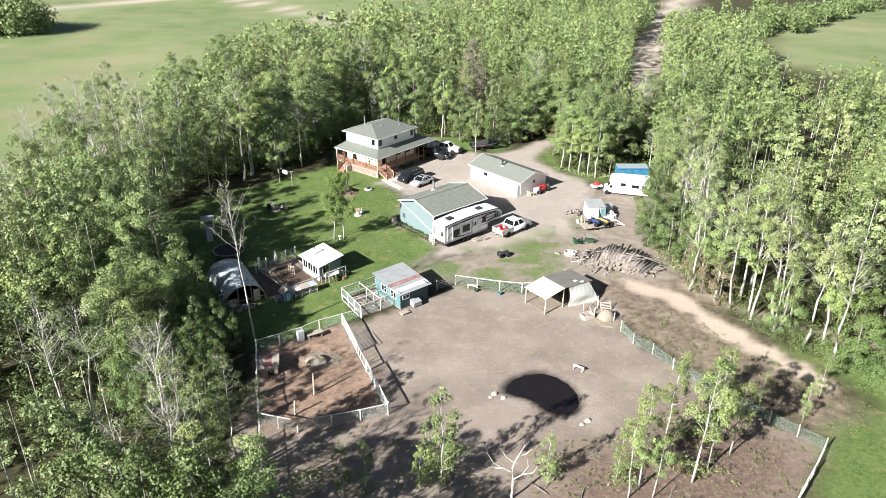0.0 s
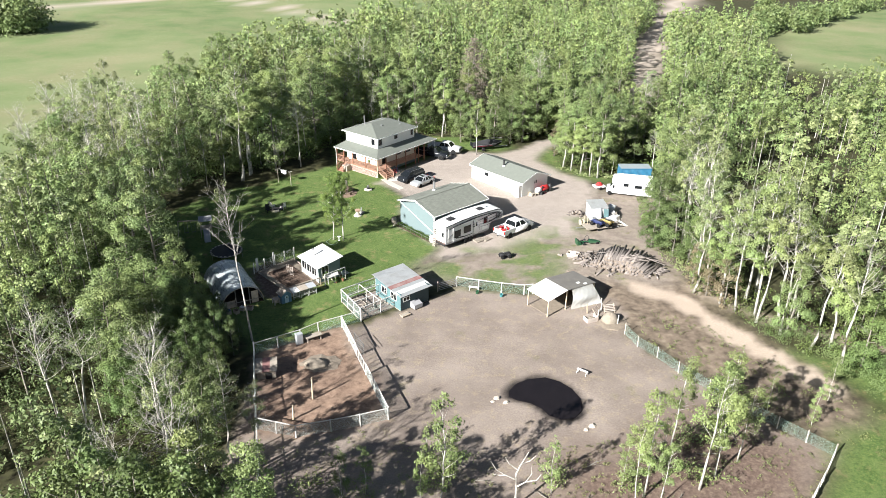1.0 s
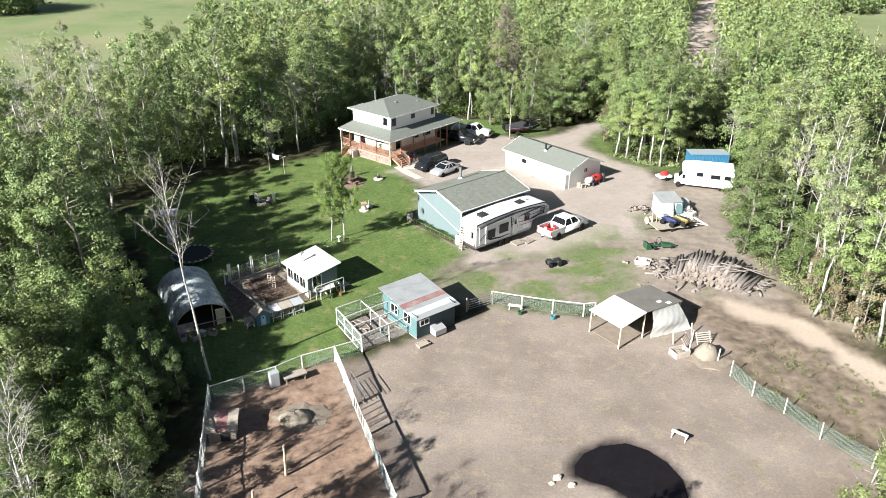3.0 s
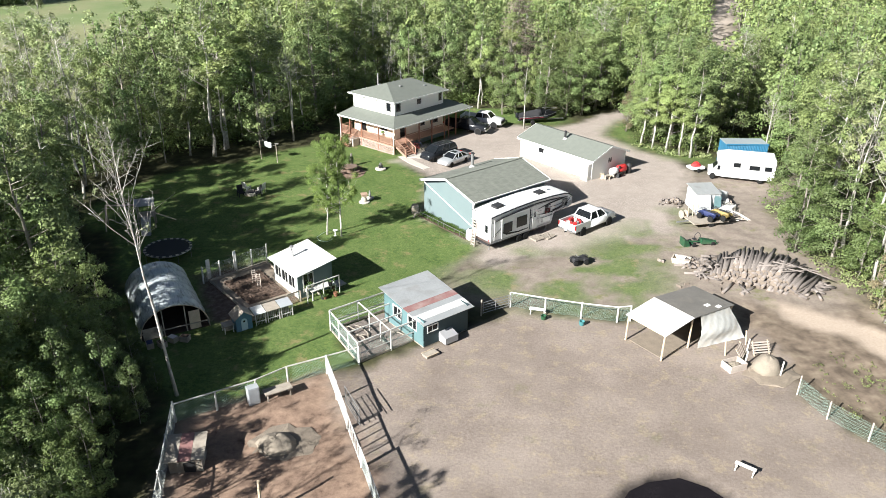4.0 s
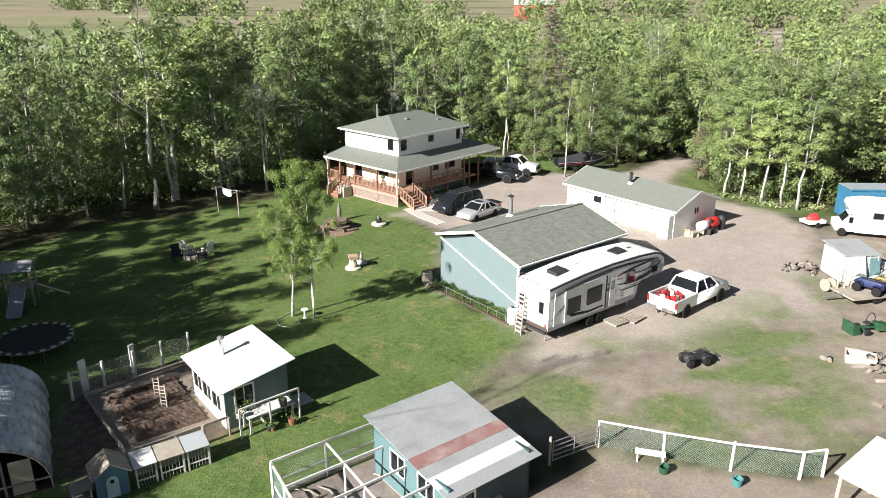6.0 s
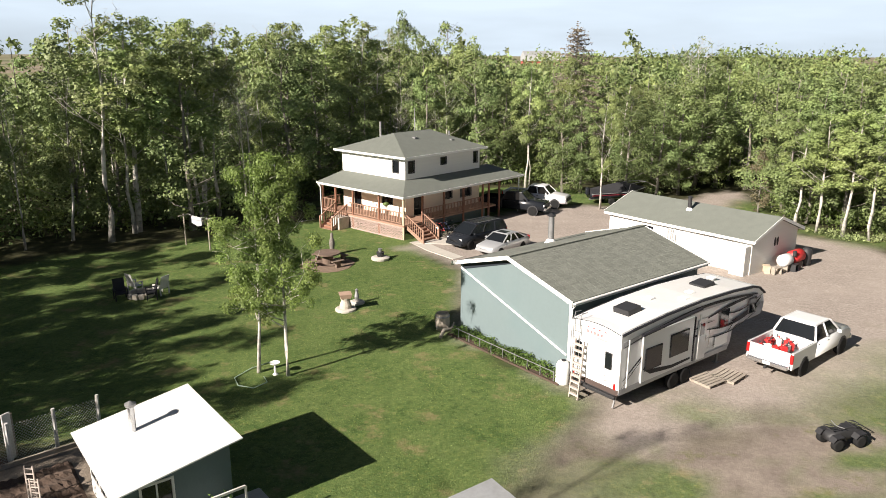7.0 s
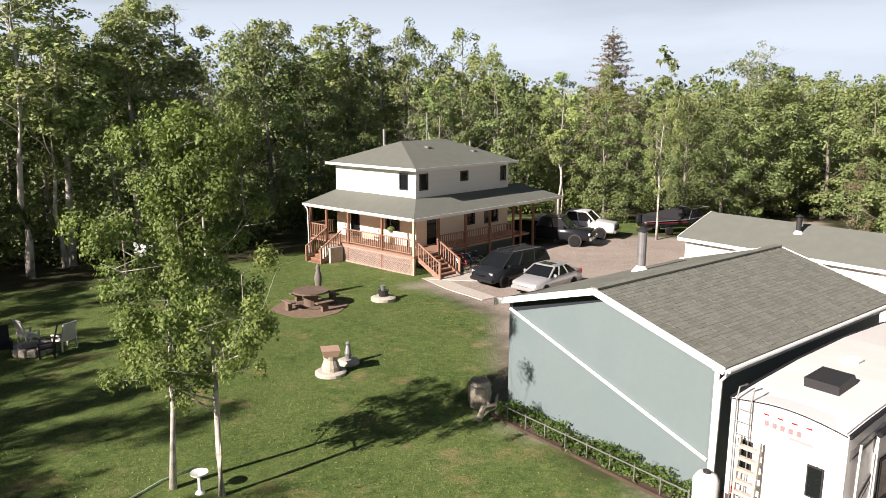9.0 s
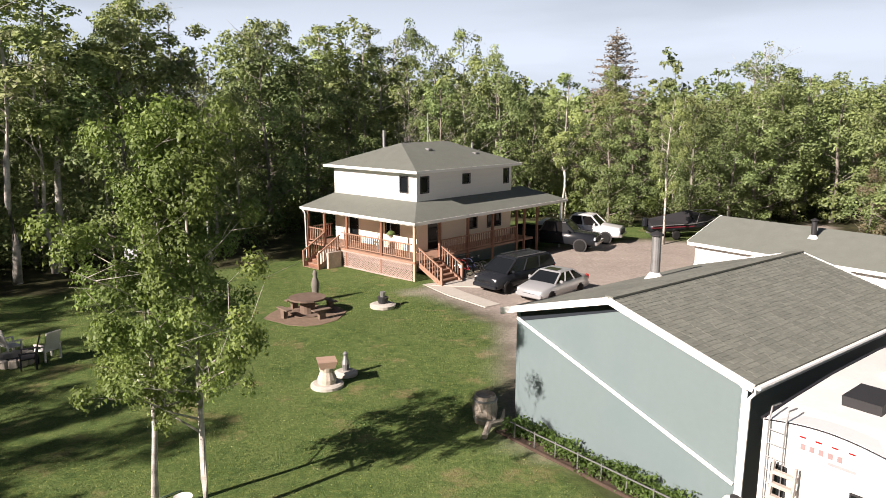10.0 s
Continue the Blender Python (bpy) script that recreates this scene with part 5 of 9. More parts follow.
for c, s in ((((ux0 + ux1) / 2, uy0 - .02, UE + .04), (ux1 - ux0 + .1, .04, .16)), (((ux0 + ux1) / 2, uy1 + .02, UE + .04), (ux1 - ux0 + .1, .04, .16)), ((ux0 - .02, (uy0 + uy1) / 2, UE + .04), (.04, uy1 - uy0, .16)), ((ux1 + .02, (uy0 + uy1) / 2, UE + .04), (.04, uy1 - uy0, .16))):
    part("gutter", Bm().box(c, s), TRIM, house)
for c, h, r in (((5.2, 7.9, 6.2), 1.7, 0.09), ((9.6, 4.2, 6.5), 0.6, 0.07)):
    part("vent_pipe", Bm().rod(c, (c[0], c[1], c[2] + h), r), STEEL, house)
for c in ((5.6, 4.3, 6.80), (4.2, 6.6, 6.85), (9.0, 3.4, 6.45)):
    part("roof_vent", Bm().bbox(c, (0.35, 0.35, 0.16), 0.03), STEEL, house)
ant = part("antenna", Bm().rod((7.5, 6.2, 6.8), (7.5, 6.2, 9.0), 0.03), STEEL, house, "thin roof aerial")
for k in range(3):
    part("stay", Bm().rod((7.5, 6.2, 8.2), (7.5 + 0.9 * math.cos(k * 2.1), 6.2 + 0.9 * math.sin(k * 2.1), 6.75), 0.012, n=4), STEEL, ant)
# lower roof skirt
lx1, ly1 = 14.6, 10.0
part("porch_roof", Bm().sheet([(0, 0, LE), (HX1, 0, LE), (HX1, HY0, LI), (HX0, HY0, LI)], 0.12), SHINGLE_H, house, "grey porch roof")
part("porch_roof", Bm().sheet([(0, ly1, LE), (0, 0, LE), (HX0, HY0, LI), (HX0, HY1, LI)], 0.12), SHINGLE_H, house, "grey porch roof")
part("porch_roof", Bm().sheet([(HX1, ly1, LE), (0, ly1, LE), (HX0, HY1, LI), (HX1, HY1, LI)], 0.12), SHINGLE_H, house)
part("carport_roof", Bm().sheet([(HX1, 0, LE), (lx1, 0, LE), (lx1 - 2.0, HY0 + .4, LI + .12), (HX1, HY0 + .4, LI + .12)], 0.12), SHINGLE_H, house, "grey carport roof")
part("carport_roof", Bm().sheet([(lx1, 0, LE), (lx1, 6.0, LE), (lx1 - 2.0, HY0 + .4, LI + .12)], 0.12), SHINGLE_H, house)
part("carport_roof", Bm().sheet([(lx1, 6.0, LE), (HX1, 6.0, LE), (HX1, HY0 + .4, LI + .12), (lx1 - 2.0, HY0 + .4, LI + .12)], 0.12), SHINGLE_H, house)
part("porch_ceiling", Bm().slab([(0.06, 0.06), (HX0, HY0 - .01), (HX0, HY1), (0.06, ly1 - .06)], LE - 0.2, LE - 0.14), TRIM, house)
part("porch_ceiling", Bm().slab([(0.10, 0.06), (lx1 - .06, 0.06), (lx1 - .06, HY0 - 0.02), (HX0 + .04, HY0 - 0.02)], LE - 0.2, LE - 0.14), TRIM, house)
part("fascia", Bm().box((lx1 / 2, -0.02, LE - 0.065), (lx1 + 0.08, 0.04, 0.13)), TRIM, house)
part("fascia", Bm().box((-0.02, ly1 / 2, LE - 0.065), (0.04, ly1, 0.13)), TRIM, house)
part("fascia", Bm().box((lx1 + .02, 3.0, LE - 0.065), (0.04, 6.0, 0.13)), TRIM, house)
# deck, posts, rails
DZ = 1.12
deck = part("deck", Bm().box((1.2, 4.9, DZ - 0.06), (2.0, 9.4, 0.12)), DECKWOOD, house, "red-brown wooden porch deck")
part("deck", Bm().box((6.7, 1.15, DZ - 0.06), (9.0, 1.7, 0.12)), DECKWOOD, house)
posts = [(0.3, 0.3), (0.3, 2.9), (0.3, 5.9), (0.3, 8.0), (0.3, 9.6), (2.3, 0.3), (4.7, 0.3), (7.0, 0.3), (9.4, 0.3), (10.2, 0.3), (11.6, 0.3)]
for x, y in posts:
    near_post = (x, y) == (0.3, 0.3)
    part("post", Bm().bbox((x, y, LE / 2 - 0.1), (0.14, 0.14, LE - 0.2), 0.015), PALEWOOD if near_post else POSTWOOD, house, "pale bare corner post" if near_post else "")
part("post", Bm().bbox((14.3, 0.3, LE / 2 - 0.1), (0.1, 0.1, LE - 0.2), 0.01), TRIM, house, "white carport post")
part("post", Bm().bbox((14.3, 5.6, LE / 2 - 0.1), (0.1, 0.1, LE - 0.2), 0.01), TRIM, house)


def rail(parent, a, b, za, zb, m=DECKWOOD, step=0.17, h=0.9):
    a, b = Vector((*a, za)), Vector((*b, zb))
    up = Vector((0, 0, 1))
    ln = (b - a).length
    r = part("railing", Bm().beam(a + up * h, b + up * h, 0.09, 0.05), m, parent)
    part("bottom_rail", Bm().beam(a + up * 0.12, b + up * 0.12, 0.05, 0.05), m, r)
    n = max(2, int(ln / step))
    bal = Bm().beam((0, 0, 0.12), (0, 0, h), 0.045, 0.045).mesh("baluster", m)
    for i in range(1, n):
        p = a.lerp(b, i / n)
        part("baluster", bal, None, r, at=Matrix.Translation(p))


for a, b in (((0.3, 0.5), (0.3, 2.9)), ((0.3, 2.9), (0.3, 5.9)), ((0.3, 5.9), (0.3, 6.4)), ((0.3, 8.0), (0.3, 9.6)), ((0.3, 9.6), (2.2, 9.6)), ((2.3, 0.3), (4.7, 0.3)), ((4.7, 0.3), (7.0, 0.3)), ((7.0, 0.3), (9.4, 0.3))):
    rail(house, a, b, DZ, DZ)


def stairs(name, at, w, n, rise, run):
    """Open wooden steps going down along -y from the deck's edge."""
    st = part(name, Bm().beam((0.05, 0.1, n * rise - 0.12), (0.05, -n * run, 0.05), 0.05, 0.26), DECKWOOD, house, at=at)
    part("stringer", Bm().beam((w - 0.05, 0.1, n * rise - 0.12), (w - 0.05, -n * run, 0.05), 0.05, 0.26), DECKWOOD, st)
    for i in range(n):
        part("tread", Bm().bbox((w / 2, -(i + 0.5) * run, (n - i) * rise - 0.19), (w, run + 0.02, 0.045), 0.01), DECKWOOD, st)
        part("riser", Bm().box((w / 2, -(i + 1) * run + 0.02, (n - i) * rise - 0.28), (w - 0.1, 0.02, 0.14)), POSTWOOD, st)
    for x in (0.04, w - 0.04):
        a, b = Vector((x, 0, n * rise + 0.75)), Vector((x, -n * run, 0.95))
        r = part("handrail", Bm().beam(a, b, 0.09, 0.06), DECKWOOD, st)
        for i in range(9):
            p = a.lerp(b, (i + 0.5) / 9)
            part("baluster", Bm().beam(p, p - Vector((0, 0, 0.8)), 0.045, 0.045), DECKWOOD, r)
        part("newel", Bm().bbox((x, -n * run, 0.5), (0.1, 0.1, 1.0), 0.01), DECKWOOD, st)


stairs("stairs", pose(0.5, 0.25, 0), 1.7, 6, 0.187, 0.29)
stairs("side_stairs", pose(0.25, 8.0, 0, 0, 0, -90), 1.5, 6, 0.187, 0.27)


def lattice(parent, a, b, z0, z1):
    a, b = Vector((*a, 0)), Vector((*b, 0))
    d = (b - a)
    ln = d.length
    d.normalize()
    fr = Bm()
    for z in (z0, z1):
        fr.beam(a + Vector((0, 0, z)), b + Vector((0, 0, z)), 0.04, 0.09)
    p = part("lattice", fr, LATTICE, parent, "pale diagonal lattice skirting")
    h = z1 - z0
    for sgn in (1, -1):
        s = -h
        bm = Bm()
        while s < ln:
            x0, x1 = max(s, 0), min(s + h, ln)
            if x1 > x0:
                za, zb = (x0 - s, x1 - s) if sgn > 0 else (h - (x0 - s), h - (x1 - s))
                bm.beam(a + d * x0 + Vector((0, 0, z0 + za)), a + d * x1 + Vector((0, 0, z0 + zb)), 0.012, 0.036)
            s += 0.13
        q = part("slats", bm, LATTICE, p)
        q["kind"] = "stuff"


lattice(house, (0.24, 0.4), (0.24, 6.4), 0.05, 0.95)
part("skirting", Bm().box((0.32, 7.2, 0.5), (0.06, 1.6, 0.95)), POSTWOOD, house)
part("planter_box", Bm().bbox((-0.35, 6.75, 0.48), (1.0, 0.95, 0.96), 0.02), GREYLUMBER, house, "grey boarded box beside the side steps")
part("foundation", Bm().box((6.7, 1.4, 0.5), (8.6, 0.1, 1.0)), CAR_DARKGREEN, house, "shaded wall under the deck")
part("downpipe", Bm().tube([(0.05, 9.95, 3.2), (0.05, 9.6, 2.9), (0.05, 9.55, 0.1)], [0.04] * 3), TRIM, house)
for c in ((1.25, 4.2), (1.3, 7.3)):
    chair = thing("porch_chair", HOUSE @ pose(c[0], c[1], DZ, 0, 0, 90), "pale porch chair on the wooden deck", "chair", "porch chairs")
    part("seat", Bm().bbox((0, 0, 0.42), (0.55, 0.5, 0.06), 0.02), FABRIC_PALE, chair)
    part("backrest", Bm().box((0, 0.25, 0.75), (0.55, 0.05, 0.65), 0, -12), FABRIC_PALE, chair)
    for x in (-0.24, 0.24):
        for y in (-0.2, 0.2):
            part("leg", Bm().rod((x, y, 0), (x, y, 0.4), 0.02, n=5), STEEL, chair)
basket = thing("flower_basket", HOUSE @ pose(0.35, 2.2, 2.2), "leafy green hanging flower basket under the porch roof", "flower basket")
part("pot", Bm().lathe([(0.08, 0), (0.17, 0.2)], 10), STONE, basket)
part("flowers", blob(np.random.default_rng(3), (0, 0, 0.2), (0.24, 0.24, 0.2)), BUSH_LEAF, basket)
part("hanger", Bm().rod((0, 0, 0.2), (0, 0, 0.95), 0.008, n=4), STEEL, basket)
path = solid("pavement", Bm().slab([(0.2, -1.0), (4.2, -6.6), (5.3, -5.9), (2.6, -1.0)], 0.0, 0.06), CONCRETE, HOUSE @ pose(0, 0, 0), "pale concrete path from the steps to the drive", "pavement", kind="structure")

# ---- vehicles ----
def add_wheel(parent, x, y, r, w, side):
    t = Bm().lathe([(r * 0.62, -w / 2), (r * 0.94, -w / 2), (r, -w / 2 + 0.04), (r, w / 2 - 0.04), (r * 0.94, w / 2), (r * 0.62, w / 2)], 18)
    at = pose(x, y, r, 90, 0, 0)
    ob = part("wheel", t, TYRE, parent, smooth=True, at=at)
    k = w / 2 * (1 if side < 0 else -1)
    rim = Bm().lathe([(0.05, k * 0.7), (r * 0.3, k * 0.85), (r * 0.62, k * 0.9), (r * 0.62, k * 0.2), (0.05, k * 0.2)], 14)
    part("rim", rim, RIM, ob, "silver wheel rim")
    return ob


def shell(stations):
    """A body lofted over stations: (x, half width, bottom, shoulder, top)."""
    rings = []
    for x, w, z0, zs, z1 in stations:
        rings.append([(x, -w * 0.86, z0), (x, -w * 0.98, z0 + 0.1), (x, -w, (z0 + zs) / 2), (x, -w * 0.97, zs), (x, -w * 0.86, z1), (x, -w * 0.4, z1 + 0.02),
                      (x, w * 0.4, z1 + 0.02), (x, w * 0.86, z1), (x, w * 0.97, zs), (x, w, (z0 + zs) / 2), (x, w * 0.98, z0 + 0.1), (x, w * 0.86, z0)])
    return Bm().rings(rings)


def cabin(parent, w, zb, zr, xf0, xf1, xr1, xr0, paint, rows):
    """Windscreen, side and rear glass under a painted roof with pillars."""
    wb, wt = w * 0.93, w * 0.74
    roof = Bm().rings([[(xf1 - 0.05, -wt, zr - 0.05), (xr1 + 0.05, -wt, zr - 0.05), (xr1 + 0.05, wt, zr - 0.05), (xf1 - 0.05, wt, zr - 0.05)],
                       [(xf1 + 0.02, -wt * 0.98, zr), (xr1 - 0.02, -wt * 0.98, zr), (xr1 - 0.02, wt * 0.98, zr), (xf1 + 0.02, wt * 0.98, zr)],
                       [(xf1 + 0.2, -wt * 0.8, zr + 0.035), (xr1 - 0.2, -wt * 0.8, zr + 0.035), (xr1 - 0.2, wt * 0.8, zr + 0.035), (xf1 + 0.2, wt * 0.8, zr + 0.035)]])
    part("roof", roof, paint, parent, smooth=False)
    zt = zr - 0.05
    part("windscreen", Bm().sheet([(xf0, -wb, zb), (xf0, wb, zb), (xf1, wt, zt), (xf1, -wt, zt)], 0.02), GLASS, parent, "dark windscreen")
    part("rear_window", Bm().sheet([(xr0, wb, zb), (xr0, -wb, zb), (xr1, -wt, zt), (xr1, wt, zt)], 0.02), GLASS, parent, "dark rear window")
    for s in (-1, 1):
        n = rows
        for i in range(n):
            f0, f1 = i / n, (i + 1) / n
            b0, b1 = xf0 + (xr0 - xf0) * f0, xf0 + (xr0 - xf0) * f1
            t0, t1 = xf1 + (xr1 - xf1) * f0, xf1 + (xr1 - xf1) * f1
            g = 0.05
            part("side_window", Bm().sheet([(b0 + g, s * wb, zb), (b1 - g, s * wb, zb), (t1 - g, s * wt, zt), (t0 + g, s * wt, zt)], 0.02), GLASS, parent, "dark side window")
            part("pillar", Bm().beam((b1, s * wb, zb), (t1, s * wt, zt), 0.08, 0.07), paint, parent)
        part("pillar", Bm().beam((xf0, s * wb, zb), (xf1, s * wt, zt), 0.08, 0.07), paint, parent)
        part("mirror", Bm().bbox((xf0 + 0.35, s * (w + 0.1), zb + 0.08), (0.1, 0.2, 0.16), 0.03), paint, parent)


def car(name, at, label, stations, cab, wheels, r, paint, w, length, category="car"):
    t = thing(name, at, label, category)
    part("body", shell(stations), paint, t, smooth=True)
    cabin(t, w, *cab, paint, 3 if cab[5] - cab[2] > 2.4 else 2)
    for x in wheels:
        for s in (-1, 1):
            part("wheel_arch", Bm().lathe([(r * 1.12, -0.01), (r * 1.12, 0.012)], 16), BLACK, t, at=pose(x, s * (w * 0.985), r, 90, 0, 0))
            add_wheel(t, x, s * (w - 0.1), r, 0.22, s)
    zf = stations[1][3]
    for s in (-1, 1):
        part("headlight", Bm().bbox((0.12, s * w * 0.66, zf - 0.07), (0.16, 0.36, 0.14), 0.03), CLEARLAMP, t)
        part("tail_light", Bm().bbox((length - 0.06, s * w * 0.8, zf + 0.12), (0.1, 0.2, 0.28), 0.03), REDLAMP, t)
    part("grille", Bm().bbox((0.03, 0, zf - 0.22), (0.06, w * 0.9, 0.16), 0.02), BLACK, t)
    part("bumper", Bm().bbox((0.04, 0, 0.42), (0.18, w * 1.8, 0.2), 0.04), paint, t)
    part("bumper", Bm().bbox((length - 0.04, 0, 0.45), (0.18, w * 1.8, 0.22), 0.04), paint, t)
    return t


def pickup(at, paint, label, red_load=False):
    """Crew-cab pickup, nose at x = 0, bed open behind."""
    w = 1.0
    t = thing("pickup_truck", at, label, "pickup truck")
    st = [(0.0, 0.84, 0.5, 0.9, 0.98), (0.12, 0.95, 0.45, 1.02, 1.12), (1.35, 1.0, 0.42, 1.14, 1.24), (1.5, 1.0, 0.42, 1.2, 1.27), (3.75, 1.0, 0.42, 1.2, 1.27)]
    part("body", shell(st), paint, t, smooth=True)
    cabin(t, w, 1.26, 1.9, 1.42, 2.05, 3.45, 3.75, paint, 2)
    bed = part("bed", Bm().box((4.83, 0, 0.72), (2.1, 1.9, 0.06)), STEEL, t, "open cargo bed")
    for s in (-1, 1):
        part("side_panel", Bm().bbox((4.83, s * 0.96, 0.92), (2.12, 0.1, 0.78), 0.03), paint, bed)
    part("tailgate", Bm().bbox((5.86, 0, 0.96), (0.08, 1.78, 0.62), 0.02), paint, bed)
    part("headboard", Bm().box((3.82, 0, 1.02), (0.06, 1.8, 0.54)), paint, bed)
    for x in (1.0, 4.75):
        for s in (-1, 1):
            part("wheel_arch", Bm().lathe([(0.47, -0.01), (0.47, 0.014)], 16), BLACK, t, at=pose(x, s * 1.0, 0.42, 90, 0, 0))
            add_wheel(t, x, s * 0.9, 0.4, 0.26, s)
    part("bumper", Bm().bbox((-0.05, 0, 0.6), (0.2, 1.9, 0.24), 0.04), CHROME, t, "chrome front bumper")
    part("bumper", Bm().bbox((5.98, 0, 0.62), (0.2, 1.8, 0.2), 0.04), CHROME, t, "chrome rear bumper")
    part("grille", Bm().bbox((-0.02, 0, 0.85), (0.08, 1.3, 0.3), 0.02), BLACK, t)
    for s in (-1, 1):
        part("headlight", Bm().bbox((0.06, s * 0.78, 0.9), (0.14, 0.3, 0.2), 0.03), CLEARLAMP, t)
        part("tail_light", Bm().bbox((5.87, s * 0.95, 1.02), (0.09, 0.14, 0.42), 0.02), REDLAMP, t)
    for x in (1.9, 2.8):
        for s in (-1, 1):
            part("door_handle", Bm().bbox((x + 0.7, s * 1.005, 1.1), (0.16, 0.03, 0.04), 0.01), BLACK, t)
    part("tow_hook", Bm().box((6.05, 0, 0.45), (0.3, 0.1, 0.1)), BLACK, t)
    part("number_plate", Bm().box((6.09, 0.0, 0.64), (0.02, 0.32, 0.14)), TRIM, t, "plain plate")
    return t


U = Vector((math.cos(radians(YARD)), math.sin(radians(YARD)), 0))
V = Vector((-U.y, U.x, 0))
# white pickup beside the trailer, nose away; its rear wheel stands at (7.95, 89.4)
p0 = Vector((7.9, 89.35, 0)) + V * 0.95 + U * 4.75
white_truck = pickup(pose(p0.x, p0.y, 0, 0, 0, YARD + 180 + 0.8), WHITE_PAINT, "white crew-cab pickup with red fuel cans in its bed")
rng = np.random.default_rng(5)
for k in range(11):
    lp = white_truck.matrix_basis @ Vector((4.15 + 0.27 * (k % 6) + rng.uniform(-.04, .04), -0.55 + 0.62 * (k // 6) + rng.uniform(-0.12, 0.12), 0.75))
    can = thing("jerry_can", pose(*lp, 0, 0, rng.uniform(0, 180)), "red plastic fuel can lying in a truck bed", "fuel can", "fuel cans")
    part("body", Bm().bbox((0, 0, 0.2), (0.36, 0.24, 0.4), 0.05), RED if k % 4 else FABRIC_PALE, can)
    part("spout", Bm().rod((0.1, 0, 0.38), (0.14, 0, 0.5), 0.03), BLACK, can)
    part("handle", Bm().tube([(-0.12, 0, 0.39), (-0.1, 0, 0.47), (0.02, 0, 0.47), (0.05, 0, 0.39)], [0.018] * 4, 5), RED, can)

van = car("minivan", place(-8.0, 109.1, 45.5) @ Matrix.Diagonal((0.9, 0.93, 0.95, 1)), "dark grey minivan parked beside the porch steps", [(0, 0.75, 0.35, 0.7, 0.78), (0.15, 0.93, 0.3, 0.86, 0.94), (1.0, 0.98, 0.28, 1.02, 1.08), (1.25, 0.98, 0.28, 1.06, 1.12), (4.9, 0.97, 0.28, 1.06, 1.12), (5.1, 0.88, 0.35, 0.98, 1.05)],
          (1.1, 1.76, 0.85, 1.75, 4.75, 5.02), (0.95, 4.05), 0.34, BLACK_PAINT, 0.98, 5.1, "minivan")
for s in (-1, 1):
    part("roof_rail", Bm().beam((2.0, s * 0.62, 1.83), (4.5, s * 0.62, 1.83), 0.04, 0.04), STEEL, van)
sedan = car("sedan", place(-5.85, 107.3, 50.5) @ Matrix.Diagonal((0.9, 0.95, 0.96, 1)), "silver four-door sedan on the gravel drive", [(0, 0.7, 0.32, 0.58, 0.64), (0.15, 0.86, 0.26, 0.70, 0.76), (1.1, 0.90, 0.24, 0.84, 0.90), (1.35, 0.90, 0.24, 0.88, 0.94), (3.9, 0.90, 0.24, 0.90, 0.96), (4.45, 0.86, 0.28, 0.86, 0.93), (4.6, 0.76, 0.35, 0.78, 0.86)],
            (0.94, 1.42, 1.2, 1.95, 3.2, 3.95), (0.88, 3.6), 0.31, SILVER_PAINT, 0.9, 4.6)
part("sunroof", Bm().bbox((2.3, 0, 1.455), (0.6, 0.8, 0.02), 0.008), GLASS, sedan)
pickup(place(-0.6, 121.2, 160), BLACK_PAINT, "black pickup under the carport roof")
pickup(place(1.5, 124.3, 160), WHITE_PAINT, "white pickup parked behind the carport")

# boat on its trailer, covered, at the wood's edge
boat = thing("boat_trailer", place(6.1, 127.0, 16), "dark covered boat on a trailer under the trees", "boat")
part("hull", Bm().rings([[(-2.6, -0.8, 1.0), (-2.6, 0.8, 1.0), (-2.6, 0.5, 0.55), (-2.6, -0.5, 0.55)], [(1.2, -0.95, 1.1), (1.2, 0.95, 1.1), (1.2, 0.5, 0.5), (1.2, -0.5, 0.5)], [(2.9, -0.1, 1.35), (2.9, 0.1, 1.35), (2.8, 0.05, 0.9), (2.8, -0.05, 0.9)]]), BLACK_PAINT, boat, smooth=True)
part("cover", Bm().rings([[(-2.6, -0.82, 1.0), (-2.6, 0.82, 1.0), (-2.6, 0, 1.45)], [(0.6, -0.97, 1.1), (0.6, 0.97, 1.1), (0.6, 0, 2.0)], [(2.9, -0.1, 1.36), (2.9, 0.1, 1.36), (2.9, 0, 1.42)]]), BLACK, boat, "dark boat cover")
part("trailer_frame", Bm().beam((-2.6, 0, 0.45), (4.0, 0, 0.45), 0.12, 0.12), STEEL, boat)
for s in (-1, 1):
    part("strut", Bm().rod((-0.8, s * 0.95, 0.35), (-0.8, 0, 0.45), 0.05), STEEL, boat)
    add_wheel(boat, -0.8, s * 1.0, 0.32, 0.2, s)
part("rub_rail", Bm().tube([(-2.6, -0.83, 1.02), (0.6, -0.99, 1.12), (1.9, -0.6, 1.22), (2.9, -0.1, 1.37)], [0.035] * 4, 6), STEEL, boat, "bright metal rub rail")
part("bow_rail", Bm().tube([(0.9, -0.8, 1.15), (1.1, -0.75, 1.85), (2.2, -0.4, 1.95), (3.0, 0, 1.9), (2.2, 0.4, 1.95), (1.1, 0.75, 1.85), (0.9, 0.8, 1.15)], [0.025] * 7, 6), STEEL, boat, "bright metal bow rail")
part("stripe", Bm().tube([(-2.6, -0.72, 0.86), (0.6, -0.88, 0.92), (1.6, -0.62, 1.02)], [0.05] * 3, 6), mat("maroon stripe", (0.16, 0.02, 0.03), 0.3), boat, "maroon stripe")
part("outboard", Bm().bbox((-2.8, 0, 1.2), (0.35, 0.4, 0.7), 0.08), BLACK_PAINT, boat)
